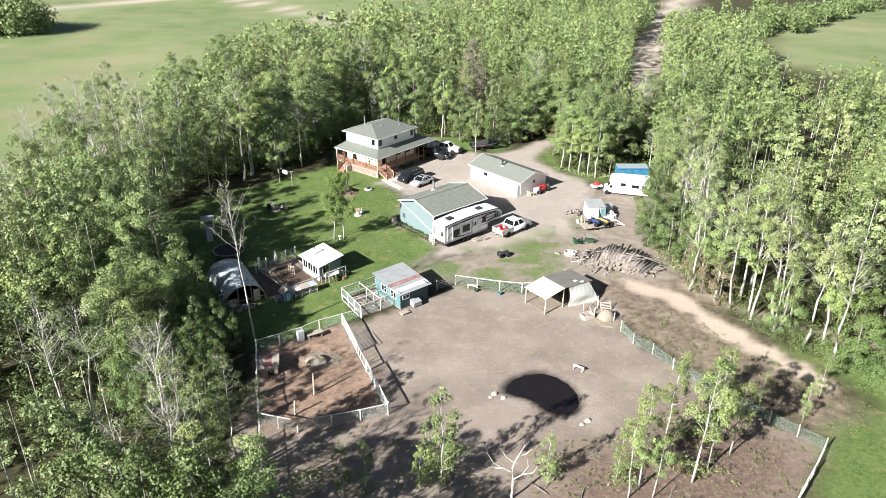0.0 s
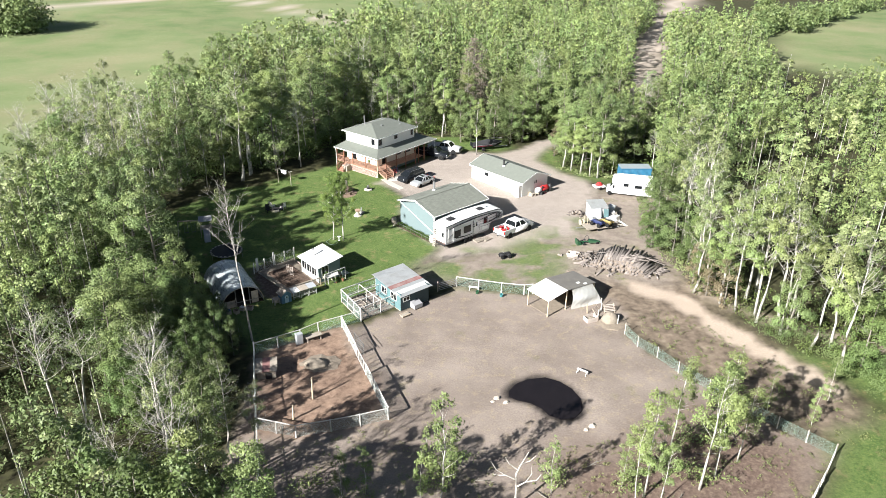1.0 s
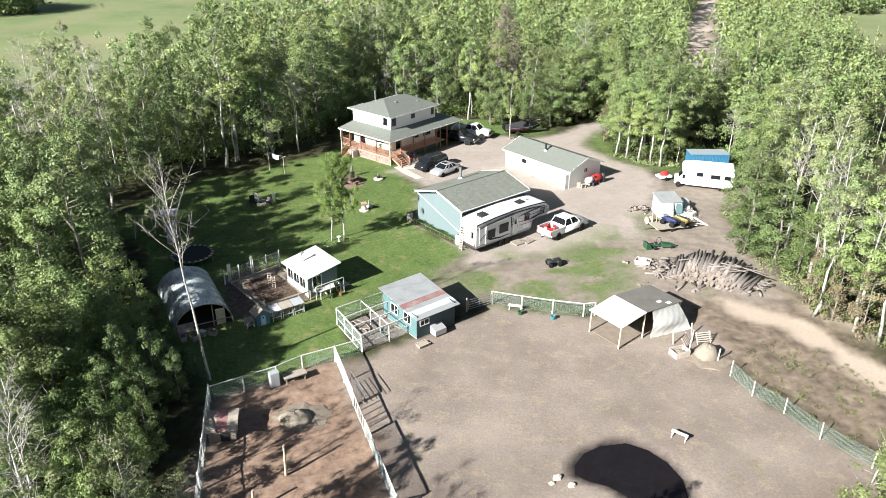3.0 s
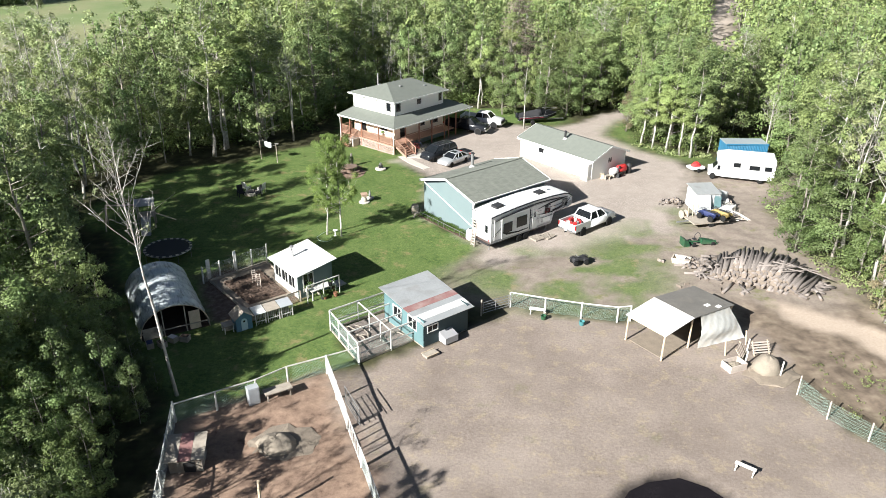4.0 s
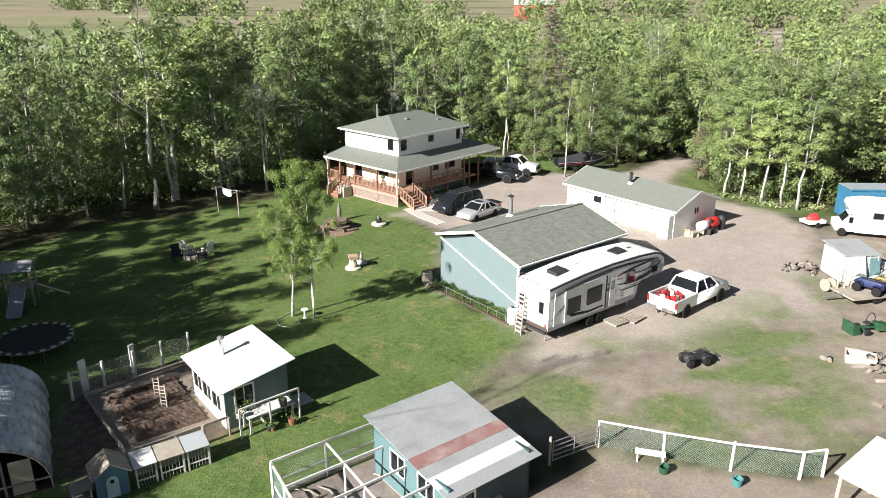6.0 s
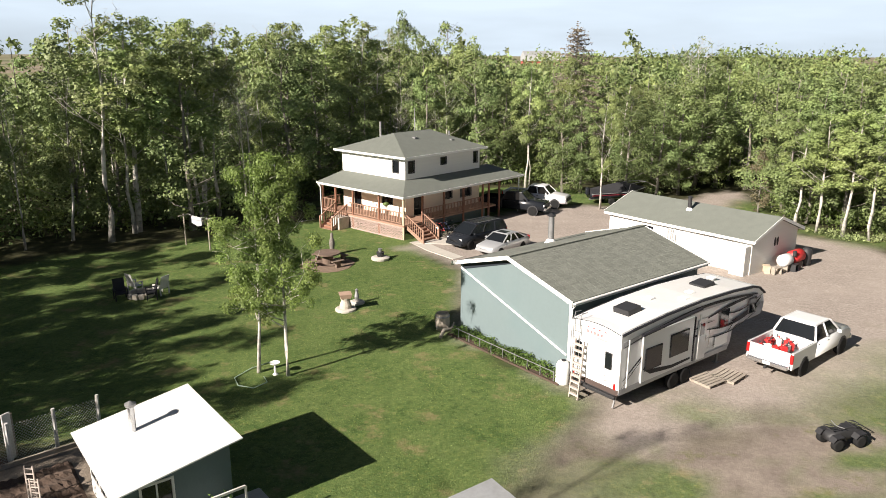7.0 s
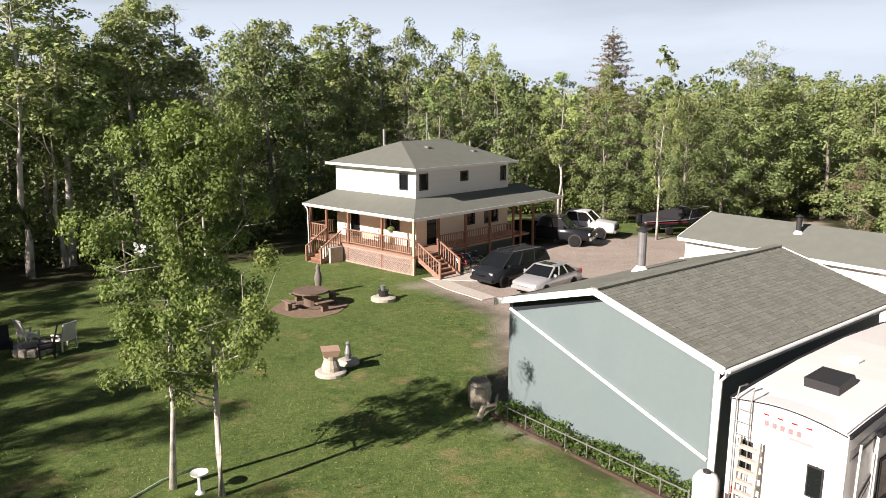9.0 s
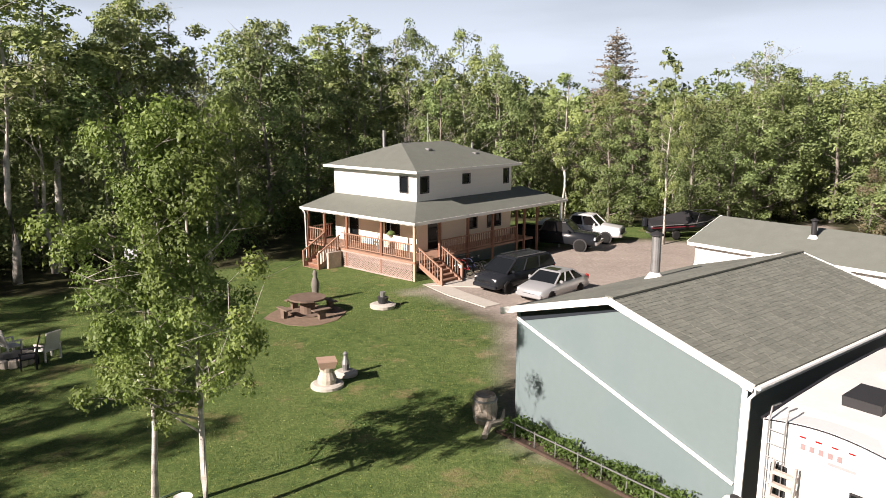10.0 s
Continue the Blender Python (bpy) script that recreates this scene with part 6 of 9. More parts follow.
part("windscreen", Bm().sheet([(0.9, -0.8, 1.1), (0.9, 0.8, 1.1), (0.5, 0.7, 1.7), (0.5, -0.7, 1.7)], 0.02), GLASS, boat)

# fifth-wheel travel trailer along the garage
RV = place(-0.50, 85.31, 42.0) @ Matrix.Diagonal((1, 1, 0.955, 1))
rv = thing("travel_trailer", RV, "white and grey fifth-wheel travel trailer parked along the garage", "travel trailer")
prof = [(0.04, 0.72), (7.55, 0.72), (7.75, 1.0), (7.85, 1.6), (8.1, 1.78), (10.0, 1.84), (10.28, 2.05), (10.34, 2.45), (10.2, 2.95), (9.8, 3.27), (9.2, 3.42), (7.6, 3.55), (5.2, 3.62), (2.8, 3.55), (0.9, 3.40), (0.0, 3.30), (0.0, 0.8)]
part("body", Bm().rings([[(x, 0.05 if 0 < i < 9 else 0.0, z) for i, (x, z) in enumerate(prof)], [(x, 2.45, z) for x, z in prof]]), WHITE_PAINT, rv, "white ribbed panels")
rf = [(0.02, 3.32), (0.9, 3.42), (2.8, 3.57), (5.2, 3.64), (7.6, 3.57), (9.2, 3.44), (9.75, 3.3)]
part("roof", Bm().rings([[(x, 0.06, z) for x, z in rf] + [(x, 0.06, z + 0.025) for x, z in rf[::-1]], [(x, 2.39, z) for x, z in rf] + [(x, 2.39, z + 0.025) for x, z in rf[::-1]]]), WHITE_ROOF, rv, "white membrane roof")
edge_p = [(x, z - 0.04) for x, z in rf] + [(10.22, 2.92)]
for y in (-0.012, 2.462):
    part("roof_moulding", Bm().tube([(x, y, z) for x, z in edge_p], [0.055] * len(edge_p), 6), RV_GREY, rv, "dark grey roof edge moulding")


def decal(name, poly, m, y=-0.004, lab=""):
    part(name, Bm().rings([[(x, y, z) for x, z in poly], [(x, y - 0.004, z) for x, z in poly]]), m, rv, lab)


def swoosh(pts, w0, w1, m, y):
    up, dn = [], []
    n = len(pts)
    for i, (x, z) in enumerate(pts):
        w = w0 + (w1 - w0) * i / (n - 1)
        w *= math.sin(math.pi * (i + 0.35) / (n - 0.3)) ** 0.6
        up.append((x, z + w / 2))
        dn.append((x, z - w / 2))
    decal("decal", up + dn[::-1], m, y, "grey painted swoosh")


arc = lambda x0, z0, x1, z1, bow, n=9: [(x0 + (x1 - x0) * i / (n - 1), z0 + (z1 - z0) * i / (n - 1) + bow * math.sin(math.pi * i / (n - 1))) for i in range(n)]
decal("lower_skirt", [(0.0, 0.74), (7.5, 0.74), (7.5, 0.98), (0.0, 0.98)], RV_LIGHT)
decal("upper_band", [(0.1, 2.95), (2.8, 3.28), (5.2, 3.36), (7.6, 3.30), (9.6, 3.05), (9.6, 2.86), (7.6, 3.08), (5.2, 3.12), (2.8, 3.02), (0.1, 2.7)], RV_LIGHT)
swoosh(arc(0.2, 2.75, 9.6, 3.0, 0.42), 0.10, 0.16, RV_GREY, -0.009)
swoosh(arc(0.15, 1.0, 4.9, 2.75, 0.75), 0.05, 0.07, RV_GREY, -0.010)
swoosh(arc(2.4, 0.95, 6.2, 2.45, 0.5), 0.05, 0.06, RV_GREY, -0.011)
swoosh(arc(5.6, 1.75, 9.6, 2.1, -0.3), 0.05, 0.07, RV_GREY, -0.012)
swoosh(arc(6.4, 2.75, 10.0, 2.9, -0.35), 0.05, 0.09, RV_GREY, -0.014)
swoosh(arc(6.2, 1.25, 8.0, 2.2, -0.25), 0.05, 0.07, RV_GREY, -0.015)
swoosh(arc(0.2, 1.3, 4.8, 2.95, 0.55), 0.12, 0.18, RV_GREY, -0.008)
swoosh(arc(2.6, 1.15, 5.4, 2.0, 0.35), 0.26, 0.12, RV_GREY, -0.009)
swoosh(arc(5.6, 2.15, 9.7, 2.35, -0.28), 0.08, 0.16, RV_GREY, -0.009)
swoosh(arc(5.3, 2.6, 9.2, 3.0, 0.1), 0.08, 0.20, RV_GREY, -0.009)
swoosh(arc(7.6, 2.1, 9.9, 2.75, -0.22), 0.18, 0.26, RV_GREY, -0.013)
decal("nose_panel", [(8.1, 1.82), (10.0, 1.88), (10.2, 2.1), (10.25, 2.5), (9.9, 2.5), (9.5, 2.1), (8.3, 2.0)], RV_LIGHT)
# slide-out and windows on the near side
slide = part("slide_out", Bm().bbox((2.95, -0.03, 1.98), (3.4, 0.08, 2.1), 0.02), WHITE_PAINT, rv)
part("slide_trim", Bm().beam((4.68, -0.08, 0.95), (4.68, -0.08, 3.0), 0.05, 0.05), RV_GREY, slide)
part("slide_trim", Bm().beam((1.22, -0.08, 0.95), (1.22, -0.08, 3.0), 0.05, 0.05), TRIM, slide)
for x0, x1, z0, z1, y in ((1.45, 2.45, 1.45, 2.35, -0.075), (3.05, 4.25, 1.6, 2.55, -0.075), (6.65, 7.3, 2.0, 2.75, -0.01), (8.95, 9.5, 2.15, 2.85, -0.01)):
    wnd = part("window", Bm().bbox(((x0 + x1) / 2, y - 0.015, (z0 + z1) / 2), (x1 - x0 + 0.08, 0.03, z1 - z0 + 0.08), 0.012), BLACK, rv, "black-framed window")
    part("pane", Bm().bbox(((x0 + x1) / 2, y - 0.035, (z0 + z1) / 2), (x1 - x0, 0.014, z1 - z0), 0.005), GLASS, wnd)
swoosh2 = [(1.35, 1.5), (1.8, 1.2), (3.2, 1.05), (4.5, 1.1), (4.5, 1.2), (3.2, 1.2), (2.0, 1.38), (1.5, 1.75)]
decal("decal", swoosh2, RV_GREY, -0.074)
dr = part("door", Bm().bbox((5.35, -0.012, 1.78), (0.66, 0.03, 1.9), 0.012), WHITE_PAINT, rv, "narrow entry door")
part("pane", Bm().bbox((5.35, -0.032, 2.25), (0.3, 0.012, 0.55), 0.005), GLASS, dr)
part("handle", Bm().rod((5.62, -0.03, 1.6), (5.62, -0.05, 1.9), 0.015), CHROME, dr)
part("grab_rail", Bm().rod((5.85, -0.05, 1.3), (5.85, -0.05, 2.1), 0.015), CHROME, rv)
part("hatch", Bm().bbox((6.9, -0.012, 1.35), (1.0, 0.02, 0.5), 0.008), TRIM, rv)
part("awning", Bm().rod((1.1, -0.13, 3.05), (5.0, -0.13, 3.32), 0.06, n=10), RV_GREY, rv, "rolled awning")
for x in (0.35, 5.0):
    part("awning_arm", Bm().beam((x, -0.08, 1.0), (x, -0.1, 3.05), 0.04, 0.04), TRIM, rv)
for x in (3.5, 4.32):
    for y, s in ((0.05, -1), (2.40, 1)):
        add_wheel(rv, x, y, 0.37, 0.22, s)
part("chassis", Bm().box((3.8, 1.22, 0.6), (7.4, 1.9, 0.2)), BLACK, rv)
part("pin_box", Bm().rings([[(8.6, 0.95, 1.8), (9.4, 0.95, 1.8), (9.4, 1.5, 1.8), (8.6, 1.5, 1.8)], [(9.1, 1.05, 1.2), (9.5, 1.05, 1.2), (9.5, 1.4, 1.2), (9.1, 1.4, 1.2)]]), BLACK, rv)
for y in (0.35, 2.1):
    leg = part("landing_leg", Bm().bbox((7.3, y, 0.45), (0.1, 0.1, 0.9), 0.01), STEEL, rv)
    part("foot", Bm().bbox((7.3, y, 0.03), (0.25, 0.25, 0.05), 0.01), STEEL, leg)
for y in (0.3, 2.1):
    part("stabiliser", Bm().beam((0.3, y, 0.7), (0.1, y, 0.05), 0.06, 0.06), STEEL, rv)
for x in (1.9, 7.1):
    ac = part("air_conditioner", Bm().rings([[(x - .45, 0.85, 3.44), (x + .5, 0.85, 3.44), (x + .5, 1.6, 3.44), (x - .45, 1.6, 3.44)], [(x - .5, 0.85, 3.72), (x + .3, 0.88, 3.80), (x + .3, 1.57, 3.80), (x - .5, 1.6, 3.72)]]), BLACK, rv, "dark rooftop air conditioner")
for x, y in ((3.6, 1.5), (5.6, 0.9), (8.2, 1.5), (4.7, 0.6)):
    part("roof_vent", Bm().bbox((x, y, 3.66), (0.36, 0.36, 0.1), 0.03), TRIM, rv)
MAROON = mat("faded maroon decal", (0.30, 0.21, 0.21), 0.5, 0, 0.1, 2.0)
# rear wall: windows, ladder, bars in place of lettering
for y in (0.55, 2.05):
    wnd = part("window", Bm().bbox((-0.012, y, 2.05), (0.03, 0.34, 0.72), 0.012), BLACK, rv, "tall rear window")
    part("pane", Bm().bbox((-0.03, y, 2.05), (0.012, 0.27, 0.64), 0.005), GLASS, wnd)
for k in range(5):
    part("lettering_bar", Bm().box((-0.006, 0.95 + 0.17 * k, 2.98), (0.008, 0.09, 0.12)), MAROON, rv, "maroon mark")
part("lettering_bar", Bm().box((-0.006, 0.9, 2.82), (0.008, 0.5, 0.06)), RV_LIGHT, rv)
crown_z = lambda y: 3.30 + 0.16 * math.sin(math.pi * max(0.0, min(1.0, y / 2.45)))
part("rear_cap", Bm().rings([[(x, 0.02 + 2.41 * k / 14, crown_z(0.02 + 2.41 * k / 14)) for k in range(15)] + [(x, 2.43 - 2.41 * k / 14, 3.2) for k in range(15)] for x in (-0.006, 0.5)]), WHITE_PAINT, rv, "arched white rear cap")
part("rear_seam", Bm().tube([(-0.012, 0.02 + 2.41 * k / 14, crown_z(0.02 + 2.41 * k / 14) - 0.02) for k in range(15)], [0.016] * 15, 5), RV_GREY, rv, "dark seam over the rear wall")
part("rear_skirt", Bm().box((-0.01, 1.22, 0.82), (0.02, 2.4, 0.22)), mat("dark brown skirt", (0.075, 0.052, 0.045), 0.7), rv, "dull brown rear skirt")
for pts_ in ([(0.5, 1.55), (0.75, 1.32), (1.2, 1.22), (1.7, 1.28)], [(0.35, 1.3), (0.7, 1.15), (1.3, 1.08), (1.9, 1.2)]):
    part("decal", Bm().tube([(-0.006, y, z) for y, z in pts_], [0.006, 0.02, 0.018, 0.004], 5), RV_LIGHT, rv, "thin grey curve")
for k in range(4):
    part("marker_lamp", Bm().bbox((-0.012, 0.75 + 0.3 * k, 3.18), (0.02, 0.12, 0.03), 0.006), REDLAMP, rv)
lad = part("ladder", Bm().tube([(-0.1, 1.95, 0.9), (-0.1, 1.95, 3.35), (-0.02, 1.95, 3.62), (0.3, 1.95, 3.6)], [0.018] * 4, 6), STEEL, rv, "thin metal rear ladder")
part("ladder_rail", Bm().tube([(-0.1, 2.28, 0.9), (-0.1, 2.28, 3.35), (-0.02, 2.28, 3.62), (0.3, 2.28, 3.6)], [0.018] * 4, 6), STEEL, lad)
for k in range(8):
    part("rung", Bm().rod((-0.1, 1.95, 1.05 + 0.3 * k), (-0.1, 2.28, 1.05 + 0.3 * k), 0.014, n=6), STEEL, lad)
part("bumper", Bm().bbox((-0.1, 1.22, 0.62), (0.12, 2.3, 0.14), 0.02), BLACK, rv)
for y in (0.2, 2.25):
    part("tail_light", Bm().bbox((-0.012, y, 1.05), (0.03, 0.1, 0.26), 0.01), REDLAMP, rv)
step_l = thing("step_ladder", RV @ pose(-0.3, 1.85, 0, 0, 0, 0), "tall pale wooden ladder standing behind the trailer", "ladder")
for y in (-0.22, 0.22):
    part("rail", Bm().beam((-0.1, y, 0.0), (0.12, y, 2.55), 0.045, 0.08), GREYLUMBER, step_l)
for k in range(9):
    f = (k + 0.7) / 9.5
    part("rung", Bm().box((-0.1 + 0.22 * f, 0, 2.55 * f), (0.1, 0.42, 0.075)), GREYLUMBER, step_l)
tank = thing("water_tank", GAR @ pose(-0.62, -0.25, 0), "white plastic tank standing at the garage corner", "tank")
part("body", Bm().lathe([(0.28, 0), (0.3, 0.05), (0.3, 0.85), (0.22, 1.0), (0.08, 1.04)], 16), TRIM, tank, smooth=True)
part("cap", Bm().lathe([(0.09, 1.03), (0.09, 1.09), (0.02, 1.1)], 10), BLACK, tank)

# quad bike on the drive
def quad_bike(at, body, label):
    quad = thing("quad_bike", at, label, "quad bike", "quad bikes")
    part("body", shell([(0, 0.22, 0.35, 0.55, 0.62), (0.3, 0.28, 0.32, 0.7, 0.78), (0.8, 0.2, 0.32, 0.72, 0.78), (1.4, 0.26, 0.35, 0.75, 0.80), (1.7, 0.24, 0.4, 0.7, 0.74)]), body, quad, smooth=True)
    part("seat", Bm().bbox((1.05, 0, 0.84), (0.75, 0.3, 0.1), 0.03), BLACK, quad)
    part("handlebar", Bm().tube([(0.55, -0.38, 1.0), (0.5, -0.1, 0.95), (0.5, 0.1, 0.95), (0.55, 0.38, 1.0)], [0.02] * 4, 5), STEEL, quad)
    for x in (0.25, 1.45):
        rk = part("rack", Bm().box((x - 0.2, 0, 0.9), (0.03, 0.6, 0.03)).box((x + 0.2, 0, 0.9), (0.03, 0.6, 0.03)), BLACK, quad)
        for k in range(5):
            part("bar", Bm().box((x, -0.26 + 0.13 * k, 0.915), (0.42, 0.025, 0.02)), BLACK, rk)
        for s in (-1, 1):
            part("mudguard", Bm().rings([[(x - 0.34, s * 0.24, 0.5), (x - 0.34, s * 0.54, 0.48)], [(x - 0.2, s * 0.24, 0.68), (x - 0.2, s * 0.56, 0.66)], [(x + 0.2, s * 0.24, 0.70), (x + 0.2, s * 0.56, 0.68)], [(x + 0.34, s * 0.24, 0.54), (x + 0.34, s * 0.54, 0.50)]], close=False).rings([[(x - 0.34, s * 0.24, 0.47), (x - 0.34, s * 0.54, 0.45)], [(x - 0.2, s * 0.24, 0.65), (x - 0.2, s * 0.56, 0.63)], [(x + 0.2, s * 0.24, 0.67), (x + 0.2, s * 0.56, 0.65)], [(x + 0.34, s * 0.24, 0.51), (x + 0.34, s * 0.54, 0.47)]], close=False), body, quad)
            add_wheel(quad, x, s * 0.42, 0.28, 0.24, s)
    return quad


quad_bike(place(6.35, 83.3, 20) @ Matrix.Diagonal((0.8, 0.8, 0.8, 1)), BLACK, "small black quad bike on the patchy grass")
for x, y, r in ((3.75, 88.35, 38), (4.75, 88.85, 47)):
    pal = thing("pallet", place(x, y, r), "flat grey wooden pallet lying on gravel", "pallet", "pallets")
    for k in range(6):
        part("slat", Bm().box((0, -0.45 + 0.18 * k, 0.13), (1.2, 0.14, 0.025)), OLDWOOD, pal)
    for k in range(3):
        part("bearer", Bm().box((-0.5 + 0.5 * k, 0, 0.06), (0.08, 1.0, 0.1)), OLDWOOD, pal)

# ---- farm buildings and pens ----
def mesh_panel(bm, a, b, h, z0=0.05, step=0.10, w=0.004, diag=True):
    """Wire netting between two plan points, crossed diagonally."""
    a, b = Vector((*a, 0)), Vector((*b, 0))
    d = b - a
    ln = d.length
    d.normalize()
    s = -h
    n = Vector((-d.y, d.x, 0)) * w
    while s < ln:
        for sg in (1, -1):
            x0, x1 = max(s, 0), min(s + h, ln)
            if x1 - x0 < 0.02:
                continue
            za, zb = (x0 - s, x1 - s) if sg > 0 else (h - (x0 - s), h - (x1 - s))
            p, q = a + d * x0 + Vector((0, 0, z0 + za)), a + d * x1 + Vector((0, 0, z0 + zb))
            k = Vector((0, 0, w * 1.5))
            bm.rings([[p - k, p + k + n, p + k - n], [q - k, q + k + n, q + k - n]], caps=False)
        s += step


def fence(name, pts, h, post_m, wire_m, label, rail_m=None, rail_w=0.09, step=0.11, wire_w=0.0034, gap=2.4, post=0.07, group="fences"):
    t = thing(name, pose(0, 0, 0), label, "fence", group)
    wire = Bm()
    for a, b in zip(pts, pts[1:]):
        mesh_panel(wire, a, b, h - 0.08, step=step, w=wire_w)
        ln = math.dist(a, b)
        n = max(1, round(ln / gap))
        for i in range(n + (b == pts[-1])):
            f = i / n
            x, y = a[0] + (b[0] - a[0]) * f, a[1] + (b[1] - a[1]) * f
            hh = h * random.uniform(0.98, 1.08)
            part("post", Bm().tube([(x, y, -0.1), (x + random.uniform(-.04, .04), y + random.uniform(-.04, .04), hh)], [post, post * 0.9], 7), post_m, t)
        if rail_m:
            part("rail", Bm().beam((*a, h), (*b, h), 0.05, rail_w), rail_m, t)
    q = part("netting", wire, wire_m, t, "woven wire netting")
    q["kind"] = "stuff"
    return t


random.seed(4)
fence("paddock_fence", [(0.95, 75.85), (3.5, 75.15), (6.05, 74.55), (8.6, 74.15), (9.6, 74.4)], 1.25, WHITEWOOD, WIRE_G, "wire fence with a pale top rail along the paddock", WHITEWOOD, 0.08)
fence("east_fence", [(18.4, 66.2), (19.2, 63.8), (20.7, 61.9), (22.1, 59.4), (24.2, 56.8), (26.3, 54.1), (28.4, 51.6), (30.1, 49.8), (31.7, 48.2)], 1.25, GREYLUMBER, WIRE_G, "green wire fence with pale posts beside the track", post=0.05)
fence("corner_fence", [(31.7, 48.2), (29.6, 45.4), (27.3, 42.6), (24.5, 39.0)], 1.25, OLDWOOD, WIRE, "weathered wire fence at the paddock corner")
fence("pen_fence", [(-11.1, 66.6), (-9.98, 63.92), (-8.87, 61.24)], 1.35, WHITEWOOD, WIRE, "pale close-wired fence between pen and paddock", WHITEWOOD, 0.11, 0.085, 0.0042)
fence("pen_fence", [(-7.57, 58.11), (-6.26, 54.98), (-4.9, 51.7)], 1.35, WHITEWOOD, WIRE, "pale close-wired fence between pen and paddock", WHITEWOOD, 0.11, 0.085, 0.0042)
gate = thing("pen_gate", pose(-8.87, 61.24, 0, 0, 0, math.degrees(math.atan2(-14.9, 6.2))), "pale barred gate in the pen fence", "gate")
gl = 3.39
for z in (0.15, 1.2):
    part("rail", Bm().beam((0.08, 0, z), (gl - 0.08, 0, z), 0.05, 0.09), WHITEWOOD, gate)
for k in range(6):
    part("bar", Bm().beam((0.1 + (gl - 0.2) * k / 5, 0, 0.12), (0.1 + (gl - 0.2) * k / 5, 0, 1.22), 0.07, 0.06), WHITEWOOD, gate)
part("latch", Bm().bbox((gl - 0.12, -0.05, 0.9), (0.12, 0.04, 0.06), 0.01), STEEL, gate)
fence("pen_fence", [(-15.9, 50.1), (-12.4, 49.2), (-9.6, 50.0), (-7.2, 50.8), (-4.9, 51.7)], 1.25, WHITEWOOD, WIRE, "pale wire fence along the near side of the pen", WHITEWOOD, 0.08, 0.09, 0.004)
fence("pen_fence", [(-18.9, 61.2), (-17.4, 55.6), (-15.9, 50.1)], 1.5, WHITEWOOD, WIRE, "tall wire fence between pen and wood", WHITEWOOD, 0.06)
fence("lawn_fence", [(-18.9, 61.2), (-14.9, 63.8), (-13.3, 65.3), (-11.1, 66.6), (-9.2, 67.75)], 1.3, WHITEWOOD, WIRE_G, "wire fence with pale rail between lawn and pen", WHITEWOOD, 0.07)
fence("wood_fence", [(-15.9, 50.1), (-14.6, 45.5), (-13.4, 41), (-12.2, 36)], 1.3, WHITEWOOD, WIRE, "wire fence running along the wood's edge", WHITEWOOD, 0.06)
gate = thing("metal_gate", pose(-9.35, 63.5, 0, 0, 0, -65), "grey tubular field gate standing open in the pen fence", "gate")
part("gate_frame", Bm().tube([(0, 0, 0.15), (2.4, 0.2, 0.15), (2.4, 0.2, 1.3), (0, 0, 1.3), (0, 0, 0.15)], [0.028] * 5, 6), STEEL, gate)
for k in range(4):
    part("bar", Bm().rod((0, 0, 0.38 + 0.23 * k), (2.4, 0.2, 0.38 + 0.23 * k), 0.02, n=6), STEEL, gate)

# hen house with a roof of mixed metal sheets, and its run
# darker copy of the teal: shade put into the front and right walls
COOP_SHADE = mat("shaded teal board", (0.032, 0.055, 0.062), 0.75, 0, 0.15, 2.0, 0.1, 15)
COOP = place(-5.1, 69.65, 41)         # x along the front, y to the back
coop = thing("hen_house", COOP, "teal hen house with a pale patched metal shed roof", "hen house")
cw, cd = 4.0, 4.9
for a, b, z1, hs in (((0.12, 0.15), (cw, 0.15), 1.88, [(0.35, 1.15, 0.8, 0.42)]), ((cw, 0.15), (cw, cd), 2.1, []), ((cw, cd), (0.12, cd), 2.45, []), ((0.12, cd), (0.12, 0.15), 2.1, [(1.2, 1.0, 0.9, 0.8), (3.0, 1.0, 0.9, 0.8)])):
    front = a[1] == b[1] == 0.15 or a[0] == b[0] == cw
    w_, A_, d_, n_ = wall(coop, "wall", a, b, 0, z1, hs, COOP_SHADE if front else TEAL, 0.08, "teal painted boards darkened for shade" if front else "teal painted boards")
    for h in hs:
        window(coop, A_, d_, n_, h)
for x0 in (0.12, cw - 0.08):
    part("gable", Bm().rings([[(x0, 0.15, 1.85), (x0, cd, 2.05), (x0, cd, 2.47), (x0, 0.15, 1.9)], [(x0 + 0.08, 0.15, 1.85), (x0 + 0.08, cd, 2.05), (x0 + 0.08, cd, 2.47), (x0 + 0.08, 0.15, 1.9)]]), TEAL, coop)
roof_z = lambda y: 1.97 + (y + 0.1) * 0.6 / 5.3
n = 9
for k in range(n):
    y0, y1 = -0.15 + k * 5.4 / n, -0.15 + (k + 1) * 5.4 / n + 0.03
    red = k == 3
    dz = 0.012 * (k % 2)
    part("roof_sheet", Bm().sheet([(-0.1, y0, roof_z(y0) + dz), (cw + 0.3, y0, roof_z(y0) + dz), (cw + 0.3, y1, roof_z(y1) + dz), (-0.1, y1, roof_z(y1) + dz)], 0.03), TIN_RED if red else (WHITE_ROOF if k == 1 else TIN), coop, "faded red metal sheet" if red else "")
part("floor", Bm().box((cw / 2, cd / 2, 0.05), (cw - 0.2, cd - 0.3, 0.1)), OLDWOOD, coop)
